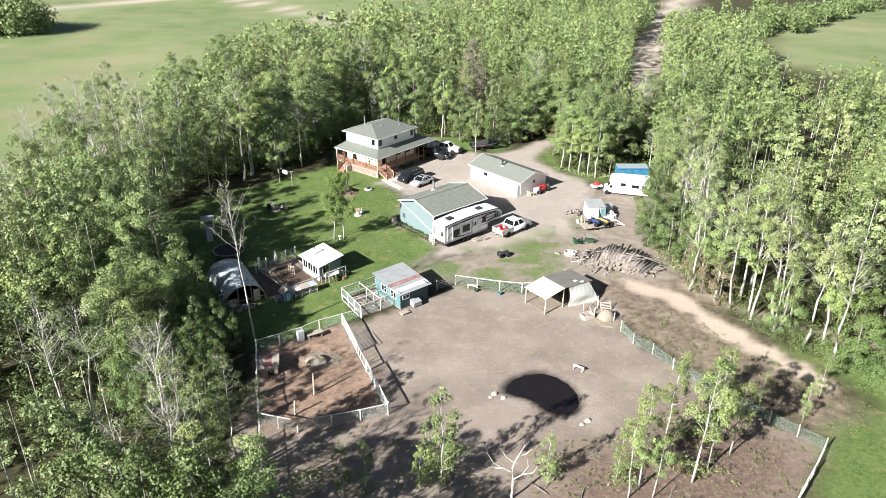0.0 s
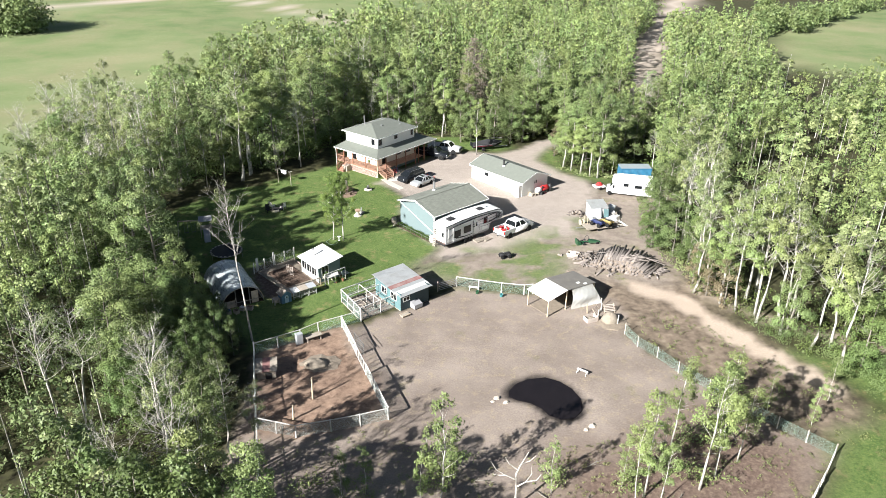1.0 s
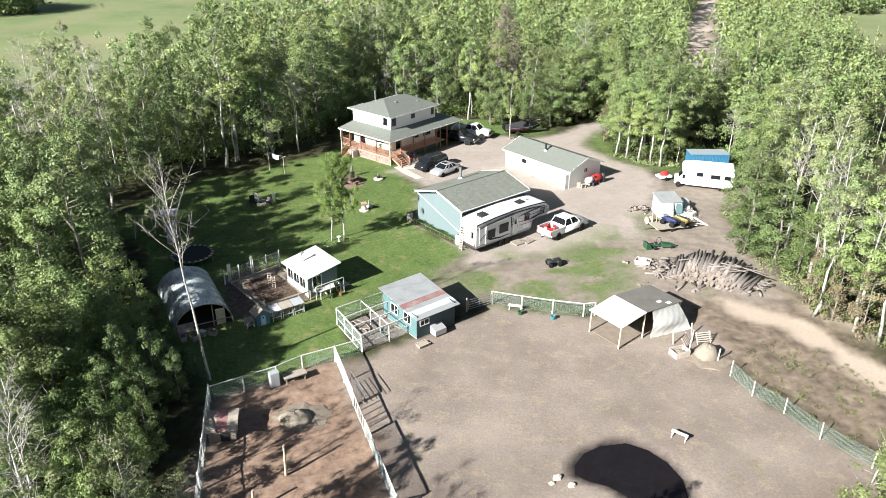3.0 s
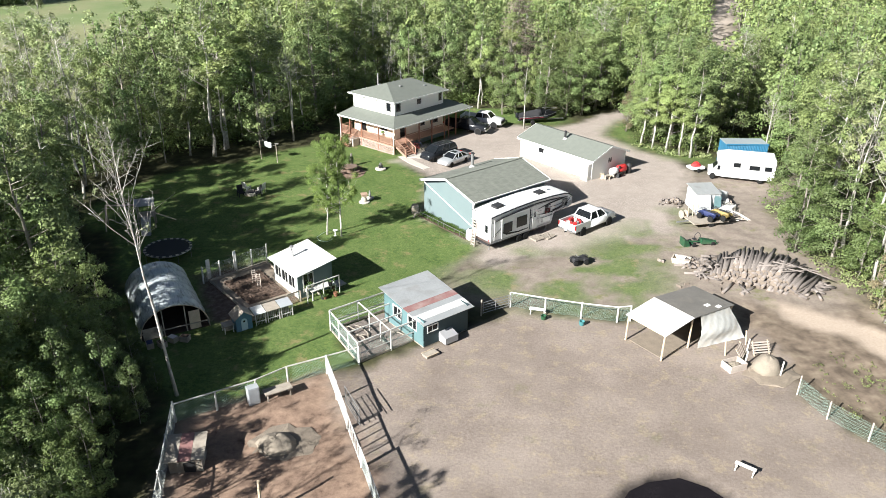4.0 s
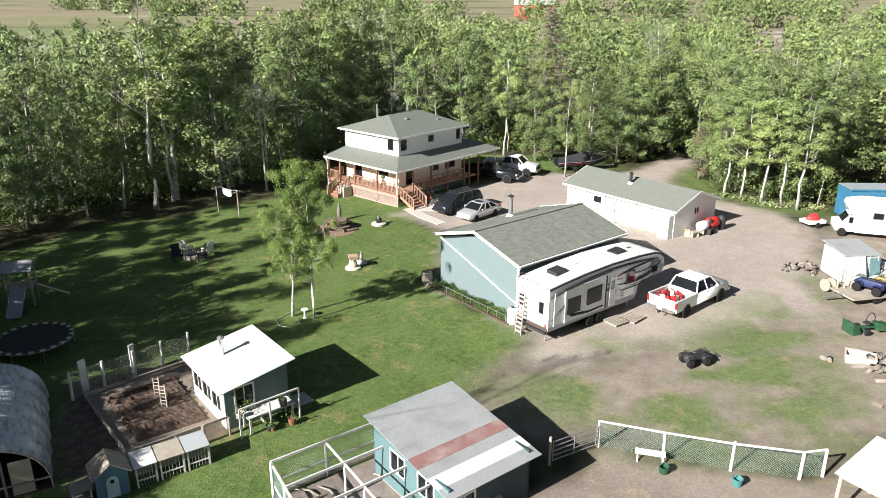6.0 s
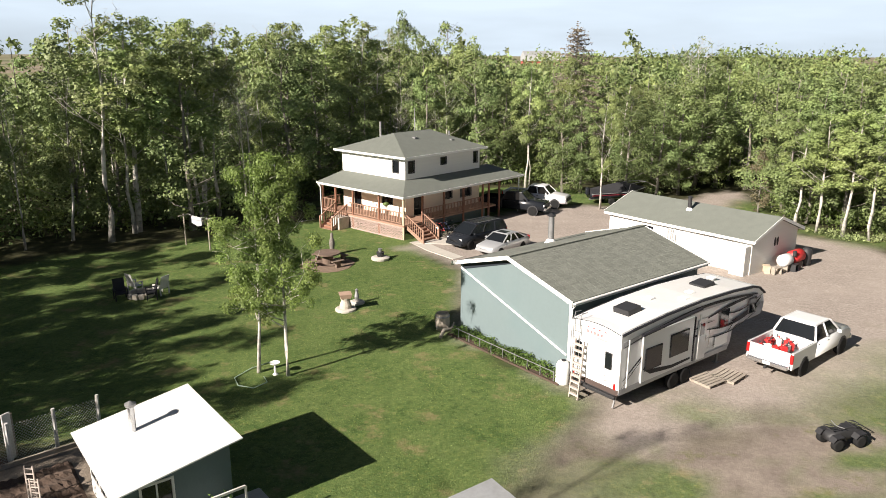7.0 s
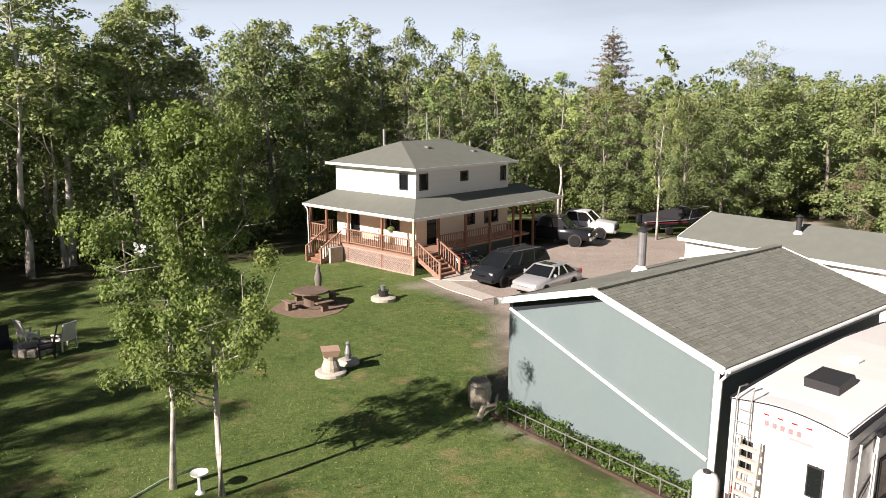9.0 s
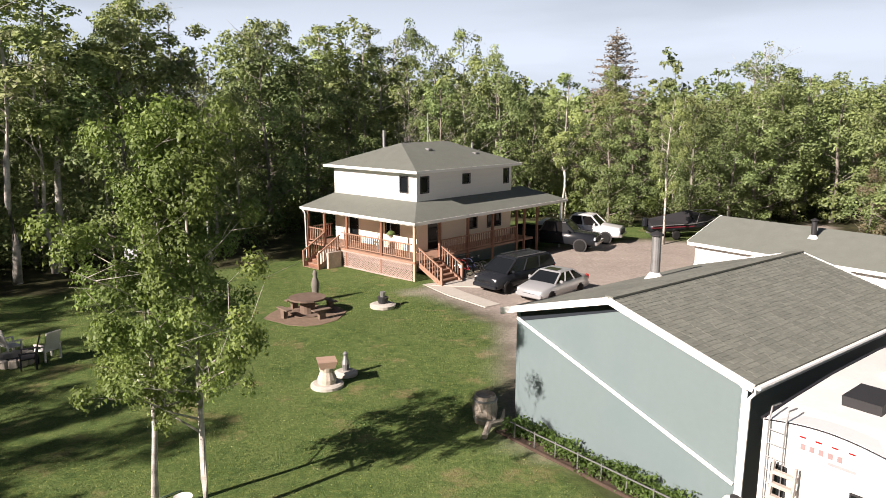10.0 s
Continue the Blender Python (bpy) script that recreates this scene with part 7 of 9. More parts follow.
for z in (0.95,):
    part("nest_box", Bm().rings([[(1.4, -0.62, 0.15), (2.5, -0.62, 0.15), (2.5, 0.14, 0.15), (1.4, 0.14, 0.15)], [(1.4, -0.62, 0.62), (2.5, -0.62, 0.62), (2.5, 0.14, 0.85), (1.4, 0.14, 0.85)]]), RV_LIGHT, coop, "grey lidded box against the wall")
run = thing("hen_run", pose(0, 0, 0), "white timber-framed wire run beside the hen house", "hen run")
RA, RB, RC, RD = (-11.85, 71.7), (-9.25, 67.75), (-5.35, 71.15), (-8.35, 74.6)
rw = Bm()
lerp2 = lambda p, q, f: (p[0] + (q[0] - p[0]) * f, p[1] + (q[1] - p[1]) * f)
RT = 1.62
for a, b, n in ((RA, RB, 3), (RB, RC, 2), (RD, RA, 2)):
    part("top_rail", Bm().beam((*a, RT), (*b, RT), 0.07, 0.09), WHITEWOOD, run)
    part("mid_rail", Bm().beam((*a, 0.75), (*b, 0.75), 0.05, 0.07), WHITEWOOD, run)
    part("sill", Bm().beam((*a, 0.12), (*b, 0.12), 0.08, 0.14), OLDWOOD, run)
    mesh_panel(rw, a, b, RT, step=0.13, w=0.004)
    for i in range(n):
        p = lerp2(a, b, i / n)
        part("post", Bm().bbox((*p, RT / 2), (0.09, 0.09, RT), 0.01), WHITEWOOD, run)
p = lerp2(RC, RD, 0.02)
part("post", Bm().bbox((*RC, RT / 2), (0.09, 0.09, RT), 0.01), WHITEWOOD, run)
for f in (0.36, 0.7):
    a, b = lerp2(RA, RB, f), lerp2(RD, RC, f)
    part("cross_rail", Bm().beam((*a, RT + .02), (*b, RT + .02), 0.06, 0.09), WHITEWOOD, run)
a, b = lerp2(RA, RD, 0.5), lerp2(RB, RC, 0.5)
part("cross_rail", Bm().beam((*a, RT - .03), (*b, RT - .03), 0.06, 0.08), WHITEWOOD, run)
for f in (0.36, 0.7):
    c = lerp2(lerp2(RA, RB, f), lerp2(RD, RC, f), 0.5)
    part("post", Bm().bbox((*c, RT / 2), (0.08, 0.08, RT), 0.01), WHITEWOOD, run)
q = part("netting", rw, WIRE_G, run)
q["kind"] = "stuff"
solid("run_bedding", Bm().slab([lerp2(RA, RC, 0.04), lerp2(RB, RD, 0.04), lerp2(RC, RA, 0.04), lerp2(RD, RB, 0.04)], 0.0, 0.06), mat("trampled bedding", (0.20, 0.17, 0.15), 0.95, 0, 0.4, 2.5, 0.8, 10), pose(0, 0, 0), "trampled grey bedding on the run's floor", "bedding")
rng = np.random.default_rng(8)
for k in range(9):
    f, g = rng.uniform(0.12, 0.88, 2)
    c = lerp2(lerp2(RA, RB, f), lerp2(RD, RC, f), g)
    a = rng.uniform(0, 180)
    solid("branch", Bm().tube([(0, -0.5, 0.08), (0.08, 0, 0.16), (-0.05, 0.6, 0.12)], [0.05, 0.045, 0.03], 6), OLDWOOD, place(*c, a, 0.03), "weathered perch branch lying in the run", "branch", "perch branches")
for k, (x, y) in enumerate(((-4.6, 68.95), (-3.9, 69.6))):
    tub = thing("feed_trough", place(x, y, 41), "low grey trough beside the hen house", "trough", "troughs")
    part("tray", Bm().rings([[(-0.45, -0.25, 0.02), (0.45, -0.25, 0.02), (0.45, 0.25, 0.02), (-0.45, 0.25, 0.02)], [(-0.5, -0.3, 0.25), (0.5, -0.3, 0.25), (0.5, 0.3, 0.25), (-0.5, 0.3, 0.25)]]), OLDWOOD, tub)
    part("rim", Bm().box((0, -0.3, 0.27), (1.04, 0.05, 0.05)).box((0, 0.3, 0.27), (1.04, 0.05, 0.05)), PALEWOOD, tub)
    if k == 0:
        break

# potting shed with a white roof, glazed on the garden side
GH = place(-15.1, 76.0, 42)         # x to the far-right, y to the far-left
gh = thing("potting_shed", GH, "glazed garden shed with a bright white metal roof", "shed")
gw, gd = 3.0, 3.9
gz = lambda x: 2.02 + x * 0.16
# near wall shares the dark green siding, which also carries that side's shade
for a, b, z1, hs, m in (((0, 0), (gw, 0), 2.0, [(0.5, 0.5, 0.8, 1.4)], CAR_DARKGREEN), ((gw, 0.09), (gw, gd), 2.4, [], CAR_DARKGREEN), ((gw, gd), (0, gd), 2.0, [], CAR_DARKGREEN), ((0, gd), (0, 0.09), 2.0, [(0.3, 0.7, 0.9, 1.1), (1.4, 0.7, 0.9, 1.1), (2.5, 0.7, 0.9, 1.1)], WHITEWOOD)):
    w_, A_, d_, n_ = wall(gh, "wall", a, b, 0, z1, hs, m, 0.08)
    for h in hs:
        window(gh, A_, d_, n_, h, WHITEWOOD)
for y0 in (0.0, gd - 0.08):
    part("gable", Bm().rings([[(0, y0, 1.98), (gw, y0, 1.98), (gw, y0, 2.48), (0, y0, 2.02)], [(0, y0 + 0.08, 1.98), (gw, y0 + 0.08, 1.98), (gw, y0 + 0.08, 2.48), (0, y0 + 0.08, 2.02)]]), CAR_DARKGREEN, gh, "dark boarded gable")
for k in range(5):
    y0, y1 = -0.3 + 0.9 * k, -0.3 + 0.9 * (k + 1)
    part("roof_sheet", Bm().sheet([(-0.35, y0, gz(-.35) + .05), (gw + 0.3, y0, gz(gw + .3) + .05), (gw + 0.3, y1, gz(gw + .3) + .05), (-0.35, y1, gz(-.35) + .05)], 0.04), WHITE_ROOF, gh)
fl = part("flue", Bm().rod((1.1, 2.7, 2.1), (1.1, 2.7, 3.05), 0.1, n=12), CHROME, gh, "bright metal stove pipe")
part("cap", Bm().lathe([(0.15, 0), (0.17, 0.08), (0.03, 0.16)], 12, (1.1, 2.7, 3.07)), STEEL, fl)
part("bench", Bm().box((1.7, -0.55, 0.78), (2.2, 0.8, 0.06)), WHITEWOOD, gh, "pale outdoor bench along the wall")
for x in (0.7, 2.7):
    for y in (-0.9, -0.2):
        part("bench_leg", Bm().box((x, y, 0.37), (0.08, 0.08, 0.74)), WHITEWOOD, gh)
part("porch_frame", Bm().beam((0.2, -1.0, 1.45), (3.0, -1.0, 1.5), 0.06, 0.07).beam((0.2, -1.0, 0), (0.2, -1.0, 1.45), 0.06, 0.06).beam((1.6, -1.0, 0), (1.6, -1.0, 1.47), 0.06, 0.06).beam((3.0, -1.0, 0), (3.0, -1.0, 1.5), 0.06, 0.06), WHITEWOOD, gh)
part("floor", Bm().box((gw / 2, gd / 2, 0.03), (gw - 0.2, gd - 0.2, 0.06)), OLDWOOD, gh)
solid("slab", Bm().bbox((0, 0, 0.04), (1.1, 1.0, 0.08), 0.02), CONCRETE, GH @ pose(3.6, 0.3, 0), "pale paving slab beside the shed", "paving slab")
rng = np.random.default_rng(12)
for k in range(9):
    x, y = rng.uniform(0.1, 3.0), rng.uniform(-1.5, -0.15)
    pot = thing("plant_pot", GH @ pose(x, y, 0.0 if y < -1.02 or y > -0.2 or k % 2 else 0.81), "small clay or plastic pot with a green plant", "plant pot", "plant pots")
    r = rng.uniform(0.12, 0.2)
    part("pot", Bm().lathe([(r * 0.7, 0), (r, r * 1.7), (r * 0.9, r * 1.7), (r * 0.85, r * 1.5)], 12), (BLACK, POSTWOOD, STONE)[k % 3], pot)
    lv = leaf_cloud(rng, [(0, 0, r * 2.2)], [r * 2.2], 36, 0.06)
    part("plant", bulk_mesh("plant", *lv, PLANT), None, pot)["kind"] = "stuff"

# garden beds beside it
gard = thing("garden_bed", pose(0, 0, 0), "dark dug garden bed with straw paths and timber edges", "garden bed")
gp = [(-22.8, 78.3), (-19.2, 81.9), (-15.1, 76.9), (-18.7, 74.0)]
rng = np.random.default_rng(13)
mid4 = lambda f, g: lerp2(lerp2(gp[0], gp[3], f), lerp2(gp[1], gp[2], f), g)
part("straw", Bm().slab([mid4(0, 0), mid4(1, 0), mid4(1, 1), mid4(0, 1)], 0.0, 0.035), STRAW, gard, "straw between the beds")
bed = Bm()
nf, ng = 34, 26
gv = []
for i in range(nf + 1):
    for j in range(ng + 1):
        p = mid4(0.16 + 0.74 * i / nf, 0.14 + 0.66 * j / ng)
        e = min(i, nf - i, j, ng - j)
        gv.append((*p, 0.04 + (0.0 if e == 0 else 0.10 + 0.05 * math.sin(i * 1.5) + rng.uniform(-0.04, 0.05))))
gf = [(i * (ng + 1) + j, (i + 1) * (ng + 1) + j, (i + 1) * (ng + 1) + j + 1, i * (ng + 1) + j + 1) for i in range(nf) for j in range(ng)]
part("soil", Bm().add(gv, gf), SOIL, gard, "dark turned soil")
for a, b in (((0, 0), (1, 0)), ((0, 1), (1, 1)), ((1, 0), (1, 1)), ((0, 0), (0, 1))):
    part("edging", Bm().beam((*mid4(*a), 0.1), (*mid4(*b), 0.1), 0.08, 0.2), OLDWOOD, gard)
for f in (0.42, 0.56):
    tr = thing("trellis", pose(0, 0, 0), "narrow grey ladder trellis standing in the soil", "trellis", "trellises")
    a, b = mid4(f, 0.5), mid4(f + 0.03, 0.54)
    part("stile", Bm().beam((*a, 0.1), (*a, 1.3), 0.035, 0.035), GREYLUMBER, tr)
    part("stile", Bm().beam((*b, 0.1), (*b, 1.3), 0.035, 0.035), GREYLUMBER, tr)
    for k in range(6):
        part("rung", Bm().beam((*a, 0.3 + 0.18 * k), (*b, 0.3 + 0.18 * k), 0.03, 0.03), GREYLUMBER, tr)
gf_ = fence("garden_fence", [(-23.2, 78.0), (-21.2, 80.2), (-19.3, 82.3)], 1.45, WHITEWOOD, WIRE, "sparse white posts with netting behind the garden", None, gap=1.6)
fence("garden_fence", [(-18.6, 72.4), (-16.6, 74.2), (-14.9, 75.7)], 0.9, OLDWOOD, WIRE, "low rail fence in front of the garden", OLDWOOD, 0.1, gap=1.2)
for (x, y, a, w) in ((-23.0, 78.8, 60, 0.35), (-21.4, 80.5, 70, 0.3)):
    pn = thing("door_panel", place(x, y, a), "white narrow panel standing upright by the garden", "panel", "white panels")
    part("board", Bm().bbox((0, 0, 0.85), (w, 0.06, 1.7), 0.012), WHITEWOOD, pn)
    part("post", Bm().box((0.2, 0.06, 0.8), (0.08, 0.08, 1.6)), OLDWOOD, pn)

# arched film greenhouse
QA = 122.0
QN = place(-22.5, 70.6, QA)           # x runs back along the tunnel, y to the left
tun = thing("tunnel_greenhouse", QN, "arched tunnel greenhouse with shiny grey film", "greenhouse")
QR, QH, QL = 2.35, 2.25, 7.6
rng = np.random.default_rng(14)
arcp = lambda k, n, r=1.0: (QR * r * math.cos(math.pi * k / n), QH * r * max(0.0, math.sin(math.pi * k / n)) ** 0.85)
n, m_ = 26, 30
vs = []
for i in range(m_ + 1):
    for k in range(n + 1):
        y, z = arcp(k, n)
        wv = 1 - 0.03 * abs(math.sin(math.pi * i * 6 / m_)) + rng.uniform(-0.006, 0.006)
        vs.append((QL * i / m_, y * wv, max(0.02, z * wv)))
fs = [(i * (n + 1) + k, i * (n + 1) + k + 1, (i + 1) * (n + 1) + k + 1, (i + 1) * (n + 1) + k) for i in range(m_) for k in range(n)]
cover = part("film", Bm().add(vs, fs), POLY, tun, "shiny wrinkled grey film", smooth=True)
for i in range(7):
    x = QL * i / 6
    pts = [(x, *arcp(k, 16, 0.985)) for k in range(17)]
    part("hoop", Bm().tube(pts, [0.03] * 17, 5), PALEWOOD if i == 0 else STEEL, tun)
part("end_sill", Bm().beam((0, -QR, 0.5), (0, QR, 0.55), 0.05, 0.07), OLDWOOD, tun)
for y in (-0.75, 0.75):
    part("door_post", Bm().beam((0.02, y, 0), (0.02, y, 2.05), 0.08, 0.08), OLDWOOD, tun)
part("end_panel", Bm().box((0.03, -1.35, 0.75), (0.04, 0.75, 1.5)), PALEWOOD, tun, "pale board beside the opening")
part("end_panel", Bm().box((0.03, 1.5, 0.45), (0.04, 1.3, 0.9)), OLDWOOD, tun)
part("back_wall", Bm().rings([[(QL, *arcp(k, 16, 0.97)) for k in range(17)], [(QL + 0.04, *arcp(k, 16, 0.97)) for k in range(17)]]), POLY, tun)
part("soil", Bm().box((QL / 2, 0, 0.03), (QL, 2 * QR - 0.2, 0.06)), SOIL, tun)
for k in range(4):
    cr = thing("crate", QN @ pose(-0.9 - 0.3 * (k % 2), 1.9 - 0.75 * k, 0, 0, 0, k * 17), "weathered wooden crate before the tunnel greenhouse", "crate", "crates")
    part("box", Bm().box((0, 0, 0.2), (0.6, 0.45, 0.4), taper=1.05), OLDWOOD, cr)
    part("lining", Bm().box((0, 0, 0.405), (0.52, 0.38, 0.03)), (BLUE_T, SOIL, FABRIC_PALE, SOIL)[k], cr)

# playhouse and hutches in a row
PH = place(-18.35, 71.0, 37)
play = thing("playhouse", PH, "small blue playhouse with a white arched door and plank roof", "playhouse")
part("wall", Bm().box((0.6, 0.5, 0.55), (1.15, 1.0, 1.1)), mat("blue playhouse paint", (0.10, 0.19, 0.27), 0.7, 0, 0.1, 3.0), play, "blue painted boards")
for y0 in (0.0, 0.94):
    part("gable", Bm().rings([[(0.03, y0, 1.1), (1.17, y0, 1.1), (0.6, y0, 1.5)], [(0.03, y0 + 0.06, 1.1), (1.17, y0 + 0.06, 1.1), (0.6, y0 + 0.06, 1.5)]]), MATS["blue playhouse paint"], play)
for s in (0, 1):
    for k in range(6):
        a, b = -0.15 + 0.22 * k, -0.15 + 0.22 * k + 0.2
        x0, x1 = (-0.12, 0.6) if s == 0 else (1.32, 0.6)
        part("roof_plank", Bm().sheet([(x0, a, 1.02), (x0, b, 1.02), (x1, b, 1.56), (x1, a, 1.56)], 0.03), OLDWOOD, play)
door_pts = [(0.38, 0.05), (0.82, 0.05), (0.82, 0.75), (0.76, 0.9), (0.6, 0.98), (0.44, 0.9), (0.38, 0.75)]
dd = part("door", Bm().rings([[(x, -0.012, z) for x, z in door_pts], [(x, -0.04, z) for x, z in door_pts]]), mat("pale blue door", (0.48, 0.60, 0.66), 0.6, 0, 0.06, 3.0), play, "pale arched door")
part("pane", Bm().box((0.6, -0.045, 0.75), (0.14, 0.01, 0.14)), GLASS, dd)
for k, (dx, w, m) in enumerate(((1.45, 0.8, WHITE_ROOF), (2.35, 0.95, OLDWOOD), (3.4, 0.9, SHACK))):
    hut = thing("hutch", PH @ pose(dx, 0.1, 0), "low wire-fronted hutch with a pale lid", "hutch", "hutches")
    part("lid", Bm().sheet([(-0.05, -0.1, 0.95), (w, -0.1, 0.95), (w, 0.9, 1.1), (-0.05, 0.9, 1.1)], 0.04), m, hut)
    part("back", Bm().box((w / 2, 0.82, 0.5), (w - 0.06, 0.05, 1.0)), OLDWOOD, hut)
    for x in (0, w - 0.07):
        part("post", Bm().box((x + 0.03, 0, 0.46), (0.06, 0.06, 0.92)), WHITEWOOD, hut)
    part("front_rail", Bm().beam((0, 0, 0.3), (w - 0.05, 0, 0.3), 0.04, 0.05), WHITEWOOD, hut)
    for i in range(7):
        part("bar", Bm().beam((0.06 + i * (w - 0.15) / 6, 0, 0.05), (0.06 + i * (w - 0.15) / 6, 0, 0.9), 0.015, 0.015), WHITEWOOD, hut)
cage = thing("hutch", PH @ pose(-0.75, 0.2, 0), "small open wooden hutch beside the playhouse", "hutch", "hutches")
for x in (0, 0.6):
    for y in (0, 0.6):
        part("post", Bm().box((x, y, 0.3), (0.06, 0.06, 0.6)), WHITEWOOD, cage)
part("lid", Bm().box((0.3, 0.3, 0.62), (0.75, 0.75, 0.05)), OLDWOOD, cage)
part("floor", Bm().box((0.3, 0.3, 0.25), (0.62, 0.62, 0.04)), OLDWOOD, cage)

# trampoline
TRP = place(-27.8, 82.6, 0)
tramp = thing("trampoline", TRP, "round black trampoline with a dashed pale rim pad", "trampoline")
part("mat", Bm().lathe([(0.02, 0.78), (1.74, 0.80), (1.74, 0.78), (0.02, 0.76)], 36), NETTING, tramp, "black jumping mat")
for k in range(44):
    a0, a1 = 2 * math.pi * k / 44, 2 * math.pi * (k + 0.93) / 44
    ring = [[(r * math.cos(a0 + (a1 - a0) * j / 3), r * math.sin(a0 + (a1 - a0) * j / 3), z) for r, z in ((1.76, 0.80), (1.95, 0.80), (1.95, 0.84), (1.76, 0.84))] for j in range(4)]
    part("pad", Bm().rings(ring), BLACK if k % 2 else STONE, tramp)
part("frame", Bm().tube([(1.95 * math.cos(2 * math.pi * k / 24), 1.95 * math.sin(2 * math.pi * k / 24), 0.78) for k in range(25)], [0.03] * 25, 6), STEEL, tramp)
for k in range(8):
    a = 2 * math.pi * k / 8
    part("leg", Bm().rod((1.93 * math.cos(a), 1.93 * math.sin(a), 0), (1.93 * math.cos(a), 1.93 * math.sin(a), 0.78), 0.025, n=6), STEEL, tramp)

# climbing frame with slide at the wood's edge
CF = place(-32.2, 88.7, 20)
cf = thing("climbing_frame", CF, "weathered wooden climbing frame with slide and pale canopy", "climbing frame")
for x in (-0.7, 0.7):
    for y in (-0.6, 0.6):
        part("post", Bm().bbox((x, y, 1.2), (0.1, 0.1, 2.4), 0.01), OLDWOOD, cf)
part("platform", Bm().box((0, 0, 1.2), (1.5, 1.3, 0.08)), OLDWOOD, cf)
part("canopy", Bm().sheet([(-0.85, -0.75, 2.3), (0.85, -0.75, 2.3), (0.85, 0.1, 2.75), (-0.85, 0.1, 2.75)], 0.03), RV_LIGHT, cf, "grey canopy")
part("canopy", Bm().sheet([(-0.85, 0.85, 2.3), (0.85, 0.85, 2.3), (0.85, 0.1, 2.75), (-0.85, 0.1, 2.75)], 0.03), RV_LIGHT, cf)
part("slide", Bm().sheet([(-0.35, -0.6, 1.25), (0.35, -0.6, 1.25), (0.35, -2.6, 0.15), (-0.35, -2.6, 0.15)], 0.05), RV_LIGHT, cf, "pale slide")
for s in (-0.38, 0.38):
    part("slide_rim", Bm().beam((s, -0.6, 1.33), (s, -2.6, 0.23), 0.05, 0.16), RV_LIGHT, cf)
part("swing_beam", Bm().beam((-0.7, 0, 2.2), (-3.4, 0.6, 2.2), 0.1, 0.12), OLDWOOD, cf)
for s in (-0.9, 0.9):
    part("swing_leg", Bm().beam((-3.4, 0.6, 2.2), (-3.6, 0.6 + s, 0), 0.09, 0.09), OLDWOOD, cf)
for x in (-1.6, -2.5):
    sw = part("swing", Bm().box((x, 0.35, 0.55), (0.5, 0.18, 0.04)), BLACK, cf)
    for d in (-0.22, 0.22):
        part("rope", Bm().rod((x + d, 0.35, 0.55), (x + d, 0.35, 2.2), 0.01, n=4), STEEL, sw)
part("ramp", Bm().beam((0.8, 0.3, 1.1), (2.4, 0.8, 0.05), 0.3, 0.05), PALEWOOD, cf)

# ---- the east side: shelter, logs, machines ----
SH = place(10.75, 69.3, 38)           # x to the far-right, y to the far-left
sh = thing("field_shelter", SH, "open field shelter with white and grey metal roof on poles", "shelter")
sl, sw_ = 2.75, 3.25
for k in range(4):
    y0, y1 = -0.1 + 0.86 * k, -0.1 + 0.86 * (k + 1)
    part("roof_sheet", Bm().sheet([(-0.1, y0, 2.0), (sl, y0, 2.45), (sl, y1, 2.45), (-0.1, y1, 2.0)], 0.035), WHITE_ROOF, sh, "bright white metal sheet")
    part("roof_sheet", Bm().sheet([(sl, y0, 2.46), (sl + 4.5, y0, 2.0), (sl + 4.5, y1, 2.0), (sl, y1, 2.46)], 0.035), DARK_TIN, sh, "dull grey metal sheet")
for x, y, h in ((0.0, 0.05, 2.0), (0.0, 3.15, 2.0), (sl, 0.05, 2.42), (sl, 3.15, 2.42), (sl + 4.4, 0.05, 1.98), (sl + 4.4, 3.15, 1.98)):
    part("pole", Bm().tube([(x, y, 0), (x + 0.03, y, h)], [0.07, 0.06], 8), PALEWOOD, sh)
part("beam", Bm().beam((0, 0.05, 1.93), (0, 3.15, 1.93), 0.08, 0.1), PALEWOOD, sh)
part("back_wall", Bm().box((sl + 4.4, 1.6, 0.97), (0.06, 3.1, 1.9)), OLDWOOD, sh)
part("side_wall", Bm().box((sl + 2.2, 3.15, 0.97), (4.4, 0.06, 1.9)), OLDWOOD, sh)
for vx, vy in ((3.1, 0.25), (2.5, 0.75)):
    part("patch", Bm().bbox((sl + vx, vy, 2.475 - 0.102 * vx), (0.42, 0.3, 0.05), 0.01), TRIM, sh, "white patch on the grey roof")
solid("shelter_bedding", Bm().slab([(0.2, 0.2), (6.9, 0.2), (6.9, 3.0), (0.2, 3.0)], 0.0, 0.05), STRAW, SH, "trampled straw under the field shelter", "bedding")
rng = np.random.default_rng(21)
tent = thing("tarpaulin_cover", SH @ pose(sl, 0, 0), "greyish plastic sheet draped down from the shelter's end", "tarpaulin")
tv = []
nu, nv = 26, 18
for i in range(nu + 1):
    for j in range(nv + 1):
        f, g = i / nu, j / nv
        x = 0.75 + 3.2 * f + (f - 0.4) * 0.7 * g
        top = 2.42 - 0.1 * (0.75 + 3.2 * f)
        crease = 0.02 * math.sin(f * 9 + 3 * g) * g + 0.012 * math.sin(f * 31 + 17 * g)
        belly = 0.42 * math.sin(math.pi * min(1, g * 1.05)) ** 2 * math.sin(math.pi * (0.15 + 0.75 * f))
        y = -0.05 - (0.35 + 1.0 * f) * g ** 1.1 - belly + crease + rng.uniform(-0.012, 0.012)
        z = top * (1 - g) + 0.02
        tv.append((x, y, max(0.03, z)))
